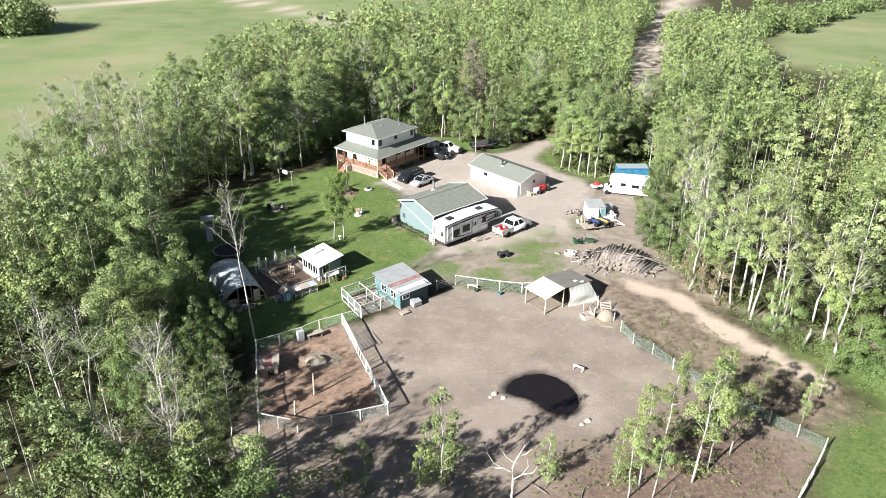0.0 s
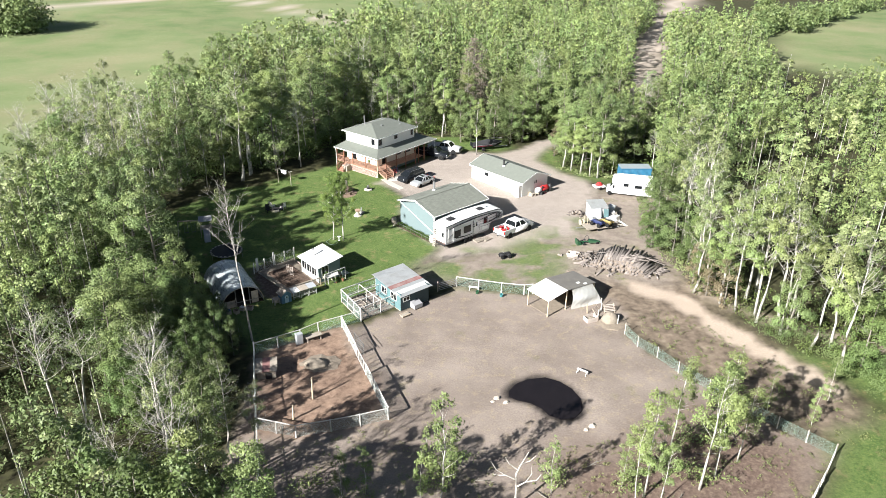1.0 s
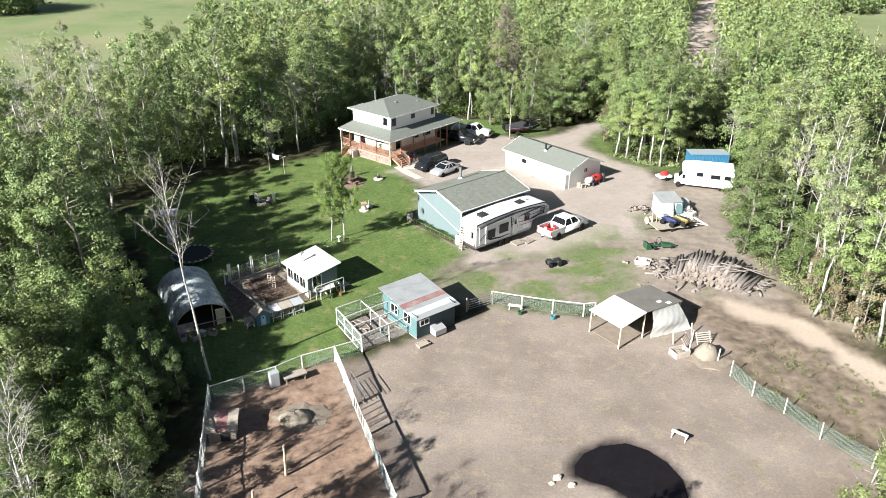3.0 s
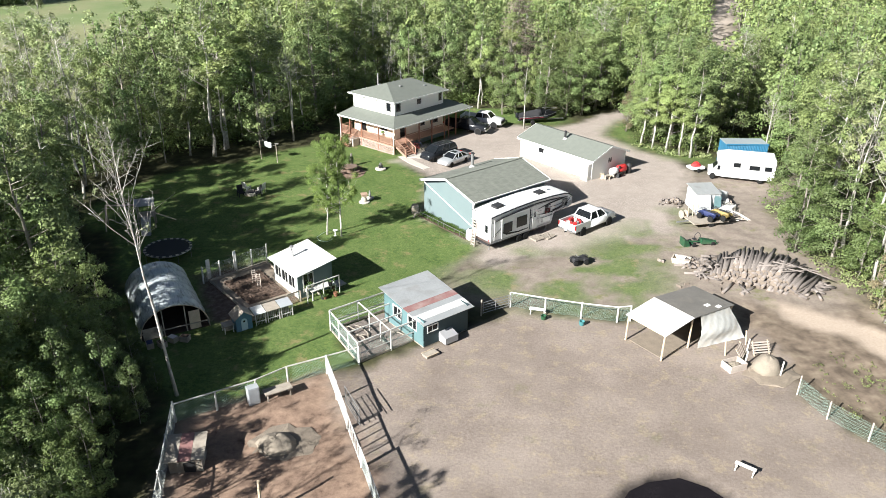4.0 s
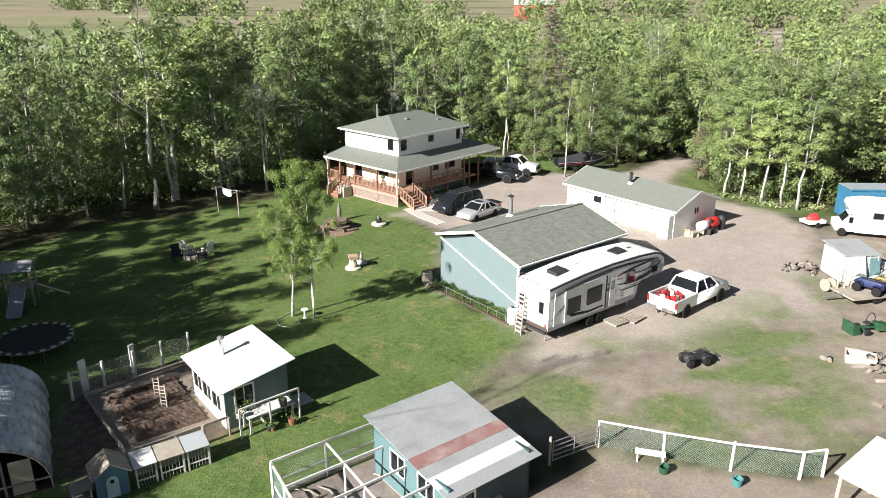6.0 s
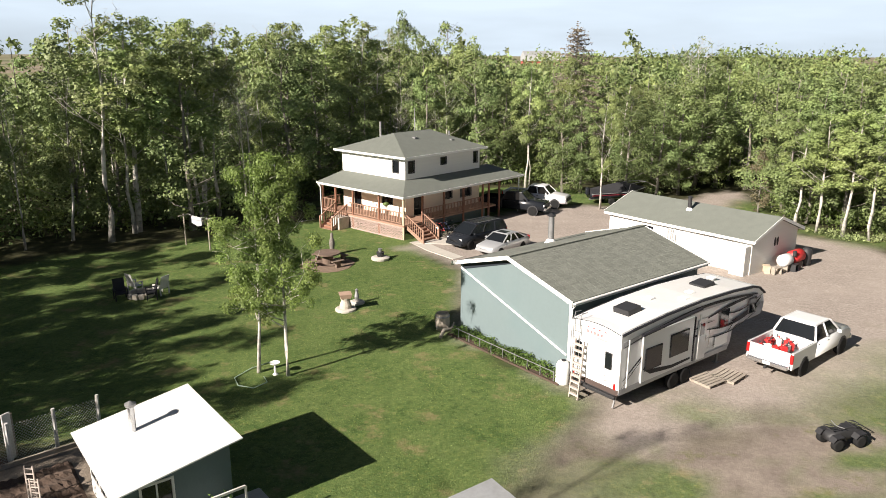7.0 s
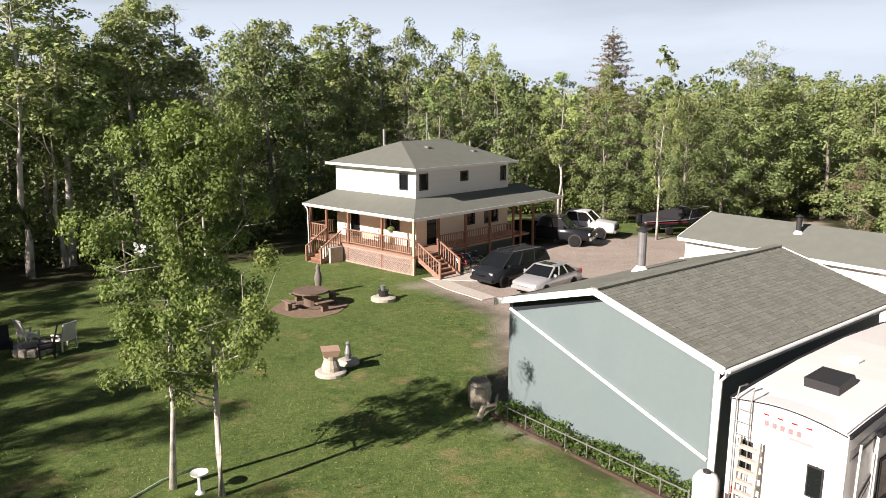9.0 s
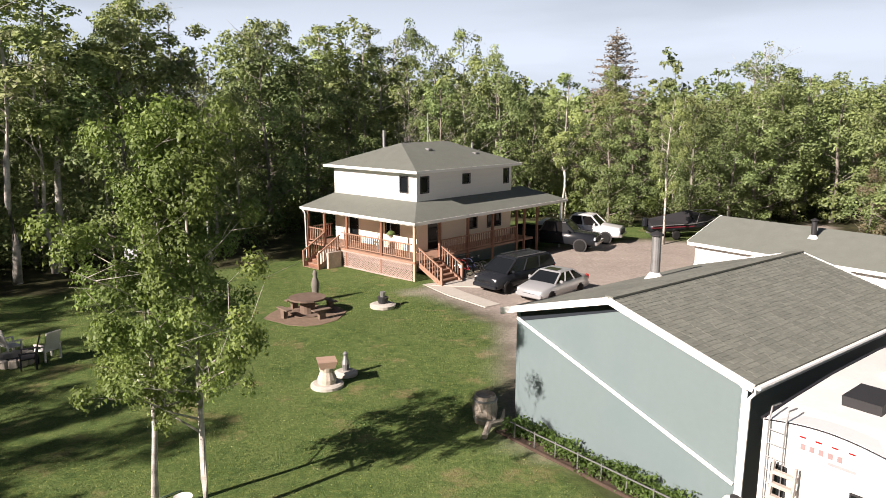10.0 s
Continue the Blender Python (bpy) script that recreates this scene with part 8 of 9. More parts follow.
part("sheet", Bm().add(tv, [(i * (nv + 1) + j, (i + 1) * (nv + 1) + j, (i + 1) * (nv + 1) + j + 1, i * (nv + 1) + j + 1) for i in range(nu) for j in range(nv)]), TARP, tent, "creased greyish plastic sheet", smooth=True)
for f in (0.15, 0.85):
    part("prop", Bm().rod((0.8 + 3.3 * f, -2.0, 0), (0.8 + 3.3 * f, -1.85, 1.1), 0.055), PALEWOOD, tent)
crate = thing("hay_crate", place(15.3, 68.8, 25), "pale open wooden box beside the shelter", "crate")
for c, s in (((0, -0.45, 0.25), (1.3, 0.05, 0.5)), ((0, 0.45, 0.25), (1.3, 0.05, 0.5)), ((-0.65, 0, 0.25), (0.05, 0.9, 0.5)), ((0.65, 0, 0.25), (0.05, 0.9, 0.5))):
    part("side", Bm().box(c, s), GREYLUMBER, crate)
part("hay", blob(rng, (0, 0, 0.1), (0.6, 0.4, 0.3)), HAY, crate)
bale = thing("hay_bale", place(17.3, 68.6, 10), "torn round hay bale with loose hay", "hay bale")
part("bale", blob(rng, (0, 0, 0), (0.95, 0.85, 1.15), 14, 7, 0.09), HAY, bale, smooth=True)
part("loose_hay", blob(rng, (0.2, -0.2, 0), (1.7, 1.5, 0.16), 16, 3, 0.2), STRAW, bale)
for x, y in ((16.1, 69.1), (16.7, 70.6), (18.0, 68.0)):
    solid("stake", Bm().tube([(0, 0, 0), (0.04, 0, 1.15)], [0.06, 0.055], 7), WHITEWOOD, place(x, y, 0), "pale fence stake near the hay", "stake", "stakes")
for k, (x, y, a) in enumerate(((17.6, 70.5, 12), (16.2, 70.0, 60))):
    hr = thing("wooden_hurdle", place(x, y, a), "leaning slatted wooden hurdle", "hurdle", "hurdles")
    for j in range(5):
        part("slat", Bm().box((0, 0.1 * j - 0.1, 0.25 + 0.14 * j), (1.3, 0.03, 0.09)), GREYLUMBER, hr)
    for s in (-0.55, 0.55):
        part("brace", Bm().beam((s, -0.2, 0.02), (s, 0.4, 0.9), 0.05, 0.05), PALEWOOD, hr)
bench = thing("saw_horse", place(12.9, 59.0, -35), "white wooden trestle lying in the paddock", "trestle")
part("beam", Bm().beam((-0.55, 0, 0.42), (0.55, 0, 0.42), 0.2, 0.08), WHITEWOOD, bench)
for s in (-0.45, 0.45):
    for w in (-0.22, 0.22):
        part("leg", Bm().beam((s, w * 0.3, 0.4), (s, w, 0), 0.06, 0.06), WHITEWOOD, bench)
for x, y, s in ((4.6, 55.0, 0.34), (5.4, 54.4, 0.28), (4.2, 54.5, 0.22), (12.6, 51.4, 0.35), (12.0, 50.9, 0.24)):
    solid("stone", blob(rng, (0, 0, -0.03), (s, s * 0.8, s * 0.7), 9, 4, 0.16), STONE, place(x, y, 30), "pale rounded stone beside the pond", "stone", "pond stones")
trough = thing("fence_bench", place(2.9, 74.9, -12), "small white bench by the paddock fence", "bench")
part("seat", Bm().box((0, 0, 0.45), (1.2, 0.35, 0.06)), WHITEWOOD, trough)
for s in (-0.5, 0.5):
    part("leg", Bm().beam((s, -0.15, 0), (s, 0.15, 0.44), 0.06, 0.06), WHITEWOOD, trough)
for x, y, m, lab in ((3.3, 74.2, GREEN_M, "green plastic bucket near the fence"), (6.0, 73.6, mat("teal bucket", (0.06, 0.20, 0.21), 0.5), "teal plastic tub near the fence")):
    bu = thing("bucket", place(x, y, 0), lab, "bucket", "buckets")
    part("pail", Bm().lathe([(0.16, 0), (0.22, 0.34), (0.19, 0.34), (0.15, 0.05)], 14), m, bu)
    part("bail", Bm().tube([(-0.2, 0, 0.34), (0, 0.1, 0.46), (0.2, 0, 0.34)], [0.012] * 3, 5), STEEL, bu)

# log pile
pile = thing("log_pile", place(20.8, 82.1, -24), "broad pile of long grey cut logs", "log pile")
log_mesh = []
for k in range(6):
    bm = Bm().tube([(-1.3, 0, 0), (0, rng.uniform(-.05, .05), rng.uniform(-.05, .05)), (1.3 + 0.1 * k, 0, 0)], [0.15, 0.14, 0.115], 8)
    me = bm.mesh("log", LOGBARK, True)
    me.materials.append(LOGEND)
    for p in me.polygons:
        if len(p.vertices) > 4:
            p.material_index, p.use_smooth = 1, False
    log_mesh.append(me)
for lay in range(7):
    n_ = 31 - 2 * lay
    for i in range(n_):
        x = ((i + 0.5 + rng.uniform(-0.3, 0.3)) / n_ - 0.5) * (7.5 - 0.6 * lay) + 0.55
        sg, ln = rng.uniform(0.7, 1.2), rng.uniform(0.95, 1.35)
        part("log", log_mesh[rng.integers(6)], None, pile, at=pose(x, -0.5 + 0.14 * lay + rng.uniform(-0.35, 0.35), 0.2 + 0.17 * lay + rng.uniform(-0.05, 0.05), rng.uniform(0, 360), -4 + rng.uniform(-3.5, 3.5), 84 - 4 * x + rng.uniform(-6, 6)) @ Matrix.Diagonal((ln, sg, sg, 1)))
for k in range(9):
    part("pole", log_mesh[rng.integers(6)], None, pile, at=pose(rng.uniform(-2, 3.5), rng.uniform(-0.4, 0.8), 1.22 + rng.uniform(0, 0.15), 0, rng.uniform(-8, 8), rng.uniform(-40, 70)) @ Matrix.Diagonal((rng.uniform(0.9, 1.4), 0.4, 0.4, 1)))
for k in range(120):
    a, r = rng.uniform(0, 6.28), abs(rng.normal()) * 0.75
    part("billet", log_mesh[rng.integers(6)], None, pile, at=pose(-3.7 + r * 1.5 * math.cos(a), -0.3 + r * math.sin(a), max(0.08, 0.85 - r * 0.5) * rng.uniform(0.3, 1), rng.uniform(0, 90), rng.uniform(-25, 25), rng.uniform(0, 360)) @ Matrix.Diagonal((rng.uniform(0.14, 0.3), 0.8, 0.8, 1)))
for k in range(34):
    a, rr = rng.uniform(0, 6.28), rng.uniform(0.9, 1.15)
    part("log", log_mesh[rng.integers(6)], None, pile, at=pose(5.0 * rr * math.cos(a), 2.9 * rr * math.sin(a), 0.1, 0, 0, rng.uniform(0, 360)) @ Matrix.Diagonal((rng.uniform(0.25, 0.8), 0.8, 0.8, 1)))
for k in range(16):
    x, y = 18.2 + rng.normal() * 1.6, 81.2 + rng.normal() * 0.8
    solid("split_log", Bm().rings([[(-0.22, -0.09, 0), (-0.22, 0.09, 0), (-0.22, 0, 0.14)], [(0.22, -0.09, 0), (0.22, 0.09, 0), (0.22, 0, 0.14)]]), LOGEND, pose(x, y, 0.02, 0, 0, rng.uniform(0, 180)), "short split piece of pale firewood on the ground", "firewood", "split logs")
heap = thing("firewood_heap", place(18.2, 97.8, 0), "small heap of pale split firewood", "firewood")
for k in range(46):
    a, r = rng.uniform(0, 6.28), abs(rng.normal()) * 0.6
    part("billet", log_mesh[rng.integers(6)], None, heap, at=pose(r * 1.2 * math.cos(a), r * math.sin(a), max(0.08, 0.62 - r * 0.45) * rng.uniform(0.3, 1), 0, rng.uniform(-20, 20), rng.uniform(0, 360)) @ Matrix.Diagonal((0.16, 0.75, 0.75, 1)))

# blue container, camper and the heap of gear before it
cont = thing("shipping_container", place(26.6, 110.0, 2) @ Matrix.Diagonal((0.80, 1, 1.06, 1)), "bright blue corrugated shipping container", "container")
part("body", Bm().box((3.05, 1.2, 1.25), (6.0, 2.3, 2.35)), BLUE_C, cont)
for k in range(26):
    part("rib", Bm().rings([[(0.15 + 0.228 * k, 0.05, 0.2), (0.27 + 0.228 * k, 0.05, 0.2), (0.24 + 0.228 * k, 0.015, 0.2), (0.18 + 0.228 * k, 0.015, 0.2)], [(0.15 + 0.228 * k, 0.05, 2.35), (0.27 + 0.228 * k, 0.05, 2.35), (0.24 + 0.228 * k, 0.015, 2.35), (0.18 + 0.228 * k, 0.015, 2.35)]]), BLUE_C, cont)
for z in (0.1, 2.48):
    part("rail", Bm().box((3.05, 0.02, z), (6.06, 0.1, 0.14)), BLUE_C, cont)
part("roof", Bm().box((3.05, 1.2, 2.5), (6.06, 2.4, 0.06)), mat("pale blue container roof", (0.27, 0.31, 0.33), 0.5, 0, 0.1, 1.0), cont)
for k in range(6):
    part("lettering_bar", Bm().box((2.0 + 0.45 * k, 0.004, 0.62), (0.3, 0.012, 0.3)), TRIM, cont, "white block mark")

camper = thing("camper_trailer", place(24.7, 105.3, -15) @ Matrix.Diagonal((0.86, 1, 1, 1)), "old white motor camper with dark windows", "camper")
cp = [(0.3, 0.45), (6.4, 0.45), (6.55, 0.7), (6.5, 2.75), (6.3, 2.95), (0.9, 2.9), (-0.35, 2.7), (-0.5, 2.4), (-0.3, 1.95), (0.35, 1.8), (0.15, 1.2)]
part("body", Bm().side(cp, 0, 2.3), WHITE_PAINT, camper)
part("cab", Bm().rings([[(-1.3, 0.2, 0.45), (0.4, 0.15, 0.45), (0.4, 0.15, 1.8), (-0.25, 0.3, 1.75), (-0.75, 0.25, 1.15), (-1.35, 0.3, 1.05)], [(-1.3, 2.1, 0.45), (0.4, 2.15, 0.45), (0.4, 2.15, 1.8), (-0.25, 2.0, 1.75), (-0.75, 2.05, 1.15), (-1.35, 2.0, 1.05)]]), WHITE_PAINT, camper)
part("windscreen", Bm().sheet([(-0.77, 0.35, 1.2), (-0.77, 1.95, 1.2), (-0.29, 1.9, 1.72), (-0.29, 0.4, 1.72)], 0.02), GLASS, camper)
for x, w_, z in ((2.0, 0.9, 1.9), (4.1, 1.3, 1.75), (5.7, 0.9, 1.75), (-0.1, 0.4, 1.4)):
    wn_ = part("window", Bm().bbox((x, -0.01 if x > 0.5 else 0.13, z), (w_, 0.03, 0.55), 0.012), STEEL, camper)
    part("pane", Bm().bbox((x, -0.03 if x > 0.5 else 0.11, z), (w_ - 0.12, 0.012, 0.43), 0.004), GLASS, wn_)
part("stripe", Bm().box((3.4, -0.004, 1.2), (6.1, 0.008, 0.09)), RV_LIGHT, camper)
part("roof_vent", Bm().bbox((3.0, 1.1, 2.98), (0.5, 0.5, 0.12), 0.03), TRIM, camper)
for x in (-0.7, 5.0):
    for y, s in ((0.2, -1), (2.1, 1)):
        add_wheel(camper, x, y, 0.36, 0.24, s)
skiff = thing("utility_trailer", place(23.0, 108.2, 20) @ Matrix.Diagonal((0.75, 0.85, 0.85, 1)), "small white flat trailer with a red load", "trailer")
part("deck", Bm().box((0, 0, 0.55), (2.2, 1.4, 0.3)), WHITE_PAINT, skiff)
part("load", blob(rng, (0, 0, 0.7), (0.8, 0.5, 0.55)), RED, skiff, "red lumpy load")
for s in (-1, 1):
    add_wheel(skiff, 0, s * 0.75, 0.28, 0.18, s)

dump = thing("ice_shack", place(19.6, 95.5, 8) @ Matrix.Diagonal((0.64, 1, 1, 1)), "pale grey panelled shack with a flat whitish roof", "shack")
part("wall", Bm().bbox((1.9, 1.2, 0.98), (3.7, 2.4, 1.9), 0.03), SHACK, dump, "grey panels")
part("roof", Bm().sheet([(-0.1, -0.12, 1.98), (3.9, -0.12, 1.98), (3.9, 2.55, 2.2), (-0.1, 2.55, 2.2)], 0.06), TIN, dump, "dull grey metal roof")
part("panel", Bm().sheet([(-0.2, -0.75, 0.05), (2.2, -0.75, 0.05), (2.2, -0.06, 1.96), (-0.2, -0.06, 1.96)], 0.05), SHACK, dump, "large pale panel leaning on the front")
spool = thing("cable_spool", place(18.2, 94.1, 20), "empty wooden cable spool standing on edge", "spool")
for s in (-0.25, 0.25):
    part("flange", Bm().tube([(s - 0.025, 0, 0.42), (s + 0.025, 0, 0.42)], [0.42, 0.42], 18), OLDWOOD, spool)
part("drum", Bm().tube([(-0.25, 0, 0.42), (0.25, 0, 0.42)], [0.2, 0.2], 14), PALEWOOD, spool)
for k, (x, y, a) in enumerate(((22.9, 94.3, 20), (23.5, 94.9, 70), (22.7, 93.6, -30), (23.9, 94.2, 140))):
    junk = thing("scrap_bundle", place(x, y, a), "bundle of rusty pipes and grey boards", "scrap", "scrap bundles")
    for j in range(5):
        part("pipe", Bm().rod((-0.7 + rng.uniform(-0.2, 0.2), 0.09 * j - 0.2, 0.06), (0.8 + rng.uniform(-0.3, 0.3), 0.12 * j - 0.25, 0.1 + rng.uniform(0, 0.6)), 0.035, n=6), STEEL if j % 2 else OLDWOOD, junk)
punt = thing("rowing_boat", place(22.6, 95.6, 35), "small upturned white boat beside the shack", "boat")
part("hull", Bm().rings([[(-1.5, -0.6, 0.05), (-1.5, 0.6, 0.05), (-1.5, 0.45, 0.55), (-1.5, -0.45, 0.55)], [(0.4, -0.68, 0.05), (0.4, 0.68, 0.05), (0.4, 0.45, 0.62), (0.4, -0.45, 0.62)], [(1.7, -0.06, 0.05), (1.7, 0.06, 0.05), (1.6, 0.04, 0.5), (1.6, -0.04, 0.5)]]), WHITE_PAINT, punt)
part("keel", Bm().beam((-1.5, 0, 0.58), (1.55, 0, 0.58), 0.05, 0.06), TRIM, punt)
for k in range(5):
    part("batten", Bm().box((0.1 + 0.9 * k, -0.02, 0.98), (0.06, 0.03, 1.86)), WHITEWOOD, dump)
part("tarpaulin", Bm().sheet([(2.9, -0.3, 0.2), (3.95, -0.3, 0.2), (3.95, 0.0, 1.7), (2.9, 0.0, 1.7)], 0.04), TEAL, dump, "dull teal sheet hung on the wall")
for k in range(4):
    part("board", Bm().box((0.3 + 0.45 * k, -0.3, 0.6), (0.3, 0.04, 1.2), 0, -10), PALEWOOD if k % 2 else OLDWOOD, dump)
cart = thing("work_trailer", place(19.2, 92.6, 16), "low plank trailer carrying two quad bikes", "trailer")
part("deck", Bm().box((0.8, 0, 0.5), (3.6, 2.0, 0.1)), OLDWOOD, cart)
part("drawbar", Bm().beam((-0.9, 0, 0.5), (-2.2, 0.1, 0.4), 0.1, 0.1), STEEL, cart)
for s in (-1, 1):
    add_wheel(cart, 0.9, s * 0.85, 0.33, 0.2, s)
quad_bike(place(19.5, 93.35, -50, 0.55), BLUE_T, "blue quad bike loaded on a low trailer")
quad_bike(place(20.75, 93.6, -50, 0.55), YELLOW_T, "yellow quad bike loaded on a low trailer")
for k in range(3):
    part("upright", Bm().beam((-0.7 + 0.5 * k, 0.75, 0.5), (-0.7 + 0.5 * k, 0.85, 1.7), 0.06, 0.06), PALEWOOD, cart)
junk = thing("scrap_heap", place(22.8, 97.2, 10), "dark tangled heap of machine scrap", "scrap")
for k in range(24):
    c = (rng.uniform(-1, 1), rng.uniform(-0.8, 0.8), rng.uniform(0.15, 0.8))
    part("scrap", Bm().box(c, tuple(rng.uniform(0.08, 0.7, 3)), rng.uniform(0, 180), rng.uniform(-30, 30), rng.uniform(-30, 30)), (BLACK, STEEL, OLDWOOD, BLACK, WHITEWOOD)[k % 5], junk)
snow = thing("white_hood", place(22.3, 99.4, -30), "white curved machine hood leaning on scrap", "machine")
part("hood", shell([(0, 0.6, 0.2, 0.5, 0.6), (0.6, 0.75, 0.2, 0.9, 1.0), (1.5, 0.7, 0.2, 0.8, 0.9)]), WHITE_PAINT, snow, smooth=True)
part("opening", Bm().box((-0.01, 0, 0.4), (0.03, 0.7, 0.25)), BLACK, snow)
till = thing("green_implement", place(17.8, 87.9, 12) @ Matrix.Diagonal((0.78, 0.78, 0.85, 1)), "green farm implement with curved black hose guard", "farm machine")
part("frame", Bm().beam((-1.3, 0, 0.5), (2.3, -0.2, 0.45), 0.14, 0.14).beam((-0.6, -0.6, 0.35), (-0.6, 0.6, 0.35), 0.1, 0.1), GREEN_M, till)
part("deck", Bm().rings([[(0.4, -0.5, 0.3), (2.4, -0.55, 0.25), (2.4, 0.4, 0.25), (0.4, 0.5, 0.3)], [(0.5, -0.35, 0.75), (2.0, -0.4, 0.5), (2.0, 0.25, 0.5), (0.5, 0.35, 0.75)]]), GREEN_M, till, "green mower deck")
part("bucket", Bm().rings([[(-1.7, -0.6, 0.1), (-0.9, -0.5, 0.1), (-0.9, 0.5, 0.1), (-1.7, 0.6, 0.1)], [(-1.75, -0.6, 0.95), (-1.2, -0.5, 0.7), (-1.2, 0.5, 0.7), (-1.75, 0.6, 0.95)]]), GREEN_M, till)
part("hoop", Bm().tube([(0.1 + 0.35 * math.cos(a), 0.1, 0.9 + 0.5 * math.sin(a)) for a in np.linspace(0, 6.28, 15)], [0.035] * 15, 6), BLACK, till)
part("seat", Bm().bbox((-0.4, -0.2, 0.85), (0.45, 0.4, 0.14), 0.04), BLACK, till)
for x, y in ((-0.5, -0.6), (-0.5, 0.6), (1.8, -0.55)):
    add_wheel(till, x, y, 0.25, 0.16, -1)
tr2 = thing("stone_trough", place(15.6, 84.2, -25), "pale concrete trough on the dirt", "trough")
part("tub", Bm().rings([[(-0.65, -0.4, 0), (0.65, -0.4, 0), (0.65, 0.4, 0), (-0.65, 0.4, 0)], [(-0.75, -0.5, 0.5), (0.75, -0.5, 0.5), (0.75, 0.5, 0.5), (-0.75, 0.5, 0.5)], [(-0.66, -0.41, 0.5), (0.66, -0.41, 0.5), (0.66, 0.41, 0.5), (-0.66, 0.41, 0.5)], [(-0.6, -0.35, 0.2), (0.6, -0.35, 0.2), (0.6, 0.35, 0.2), (-0.6, 0.35, 0.2)]]), STONE, tr2)
part("rim", Bm().box((0, -0.46, 0.51), (1.5, 0.08, 0.03)), STONE, tr2)
fuel = thing("fuel_tank", place(13.1, 105.25, 42), "red and white fuel tanks on a low stand", "fuel tank")
part("tank", Bm().tube([(0.9, 0, 0.75), (1.05, 0, 0.75), (2.1, 0, 0.75), (2.25, 0, 0.75)], [0.3, 0.42, 0.42, 0.3], 16), RED, fuel, "red cylinder tank", smooth=True)
part("tank", Bm().tube([(-0.25, 0, 0.7), (-0.1, 0, 0.7), (0.6, 0, 0.7), (0.75, 0, 0.7)], [0.28, 0.4, 0.4, 0.28], 16), WHITE_PAINT, fuel, "white cylinder tank", smooth=True)
for x in (0.0, 0.5, 1.2, 1.9):
    part("cradle", Bm().box((x, 0, 0.2), (0.08, 0.7, 0.4)), OLDWOOD, fuel)
part("pump", Bm().bbox((0.8, -0.3, 1.1), (0.2, 0.2, 0.35), 0.03), BLACK, fuel)
for k, (x, y, m) in enumerate(((12.5, 104.6, OLDWOOD), (13.9, 105.4, BLACK), (12.0, 104.9, PALEWOOD))):
    solid("stool", Bm().box((0, 0, 0.45), (0.6, 0.4, 0.05)).box((-0.25, 0, 0.22), (0.05, 0.35, 0.44)).box((0.25, 0, 0.22), (0.05, 0.35, 0.44)), m, place(x, y, 20 + 30 * k), "small wooden stand by the fuel tanks", "stand", "stands")
solid("gas_bottle", Bm().lathe([(0.2, 0), (0.32, 0.1), (0.32, 0.95), (0.2, 1.15), (0.06, 1.2)], 14), BLACK, place(15.2, 106.9, 0), "dark upright gas bottle at the garage end", "gas bottle", smooth=True)

# ---- the lawn ----
ring = thing("fire_pit", place(-25.05, 97.35, 0), "round stone fire pit on the lawn", "fire pit")
for k in range(12):
    a = 2 * math.pi * k / 12
    part("stone", Bm().bbox((0, 0, 0.16), (0.30, 0.22, 0.32), 0.04), STONE, ring, at=pose(0.6 * math.cos(a), 0.6 * math.sin(a), 0, 0, 0, math.degrees(a) + 90))
part("ash", Bm().lathe([(0.5, 0), (0.5, 0.08), (0.05, 0.1)], 12), BLACK, ring)
for x, y, a, m in ((-25.75, 98.2, 150, FABRIC_PALE), (-24.1, 97.9, 250, FABRIC_PALE), (-24.25, 97.0, 300, RV_GREY), (-25.9, 96.8, 40, RV_GREY)):
    ch = thing("garden_chair", place(x, y, a), "garden armchair beside the fire pit" if m is RV_GREY else "pale garden armchair beside the fire pit", "chair", "fire pit chairs")
    part("seat", Bm().box((0, 0, 0.4), (0.6, 0.55, 0.05), 0, 6), m, ch)
    part("backrest", Bm().box((0, 0.3, 0.75), (0.6, 0.05, 0.8), 0, -16), m, ch)
    for s in (-0.32, 0.32):
        part("armrest", Bm().box((s, 0.02, 0.62), (0.08, 0.6, 0.04)), m, ch)
        for y_ in (-0.24, 0.26):
            part("leg", Bm().box((s, y_, 0.3), (0.06, 0.06, 0.6)), m, ch)
TABLEWOOD = mat("dark brown table wood", (0.145, 0.10, 0.075), 0.85, 0, 0.3, 3.0, 0.4, 14, dirt=(0.25, 0.20, 0.15), dirt_amount=0.5)
spool = thing("picnic_table", place(-16.0, 104.7, 25), "round wooden cable-drum picnic table with plank benches", "picnic table")
part("tabletop", Bm().lathe([(0.85, 0.72), (0.85, 0.80), (0.02, 0.80)], 18), TABLEWOOD, spool)
part("drum", Bm().lathe([(0.35, 0.05), (0.35, 0.72)], 14), TABLEWOOD, spool)
part("base", Bm().lathe([(0.8, 0.0), (0.8, 0.07), (0.02, 0.07)], 18), TABLEWOOD, spool)
for k in range(4):
    a = k * 90 + 20
    bn = part("bench", Bm().bbox((0, 1.2, 0.45), (0.9, 0.28, 0.06), 0.01), TABLEWOOD, spool, at=pose(0, 0, 0, 0, 0, a))
    part("bench_leg", Bm().box((0, 1.2, 0.21), (0.3, 0.2, 0.42)), TABLEWOOD, bn)
solid("bark_mulch", Bm().slab(rag(np.random.default_rng(2), 1.75, 14, 0.12), 0.0, 0.03), mat("wood chip litter", (0.20, 0.14, 0.10), 0.95, 0, 0.3, 4.0, 0.6, 25), place(-16.0, 104.5, 0), "brown bark mulch under the picnic table", "mulch")
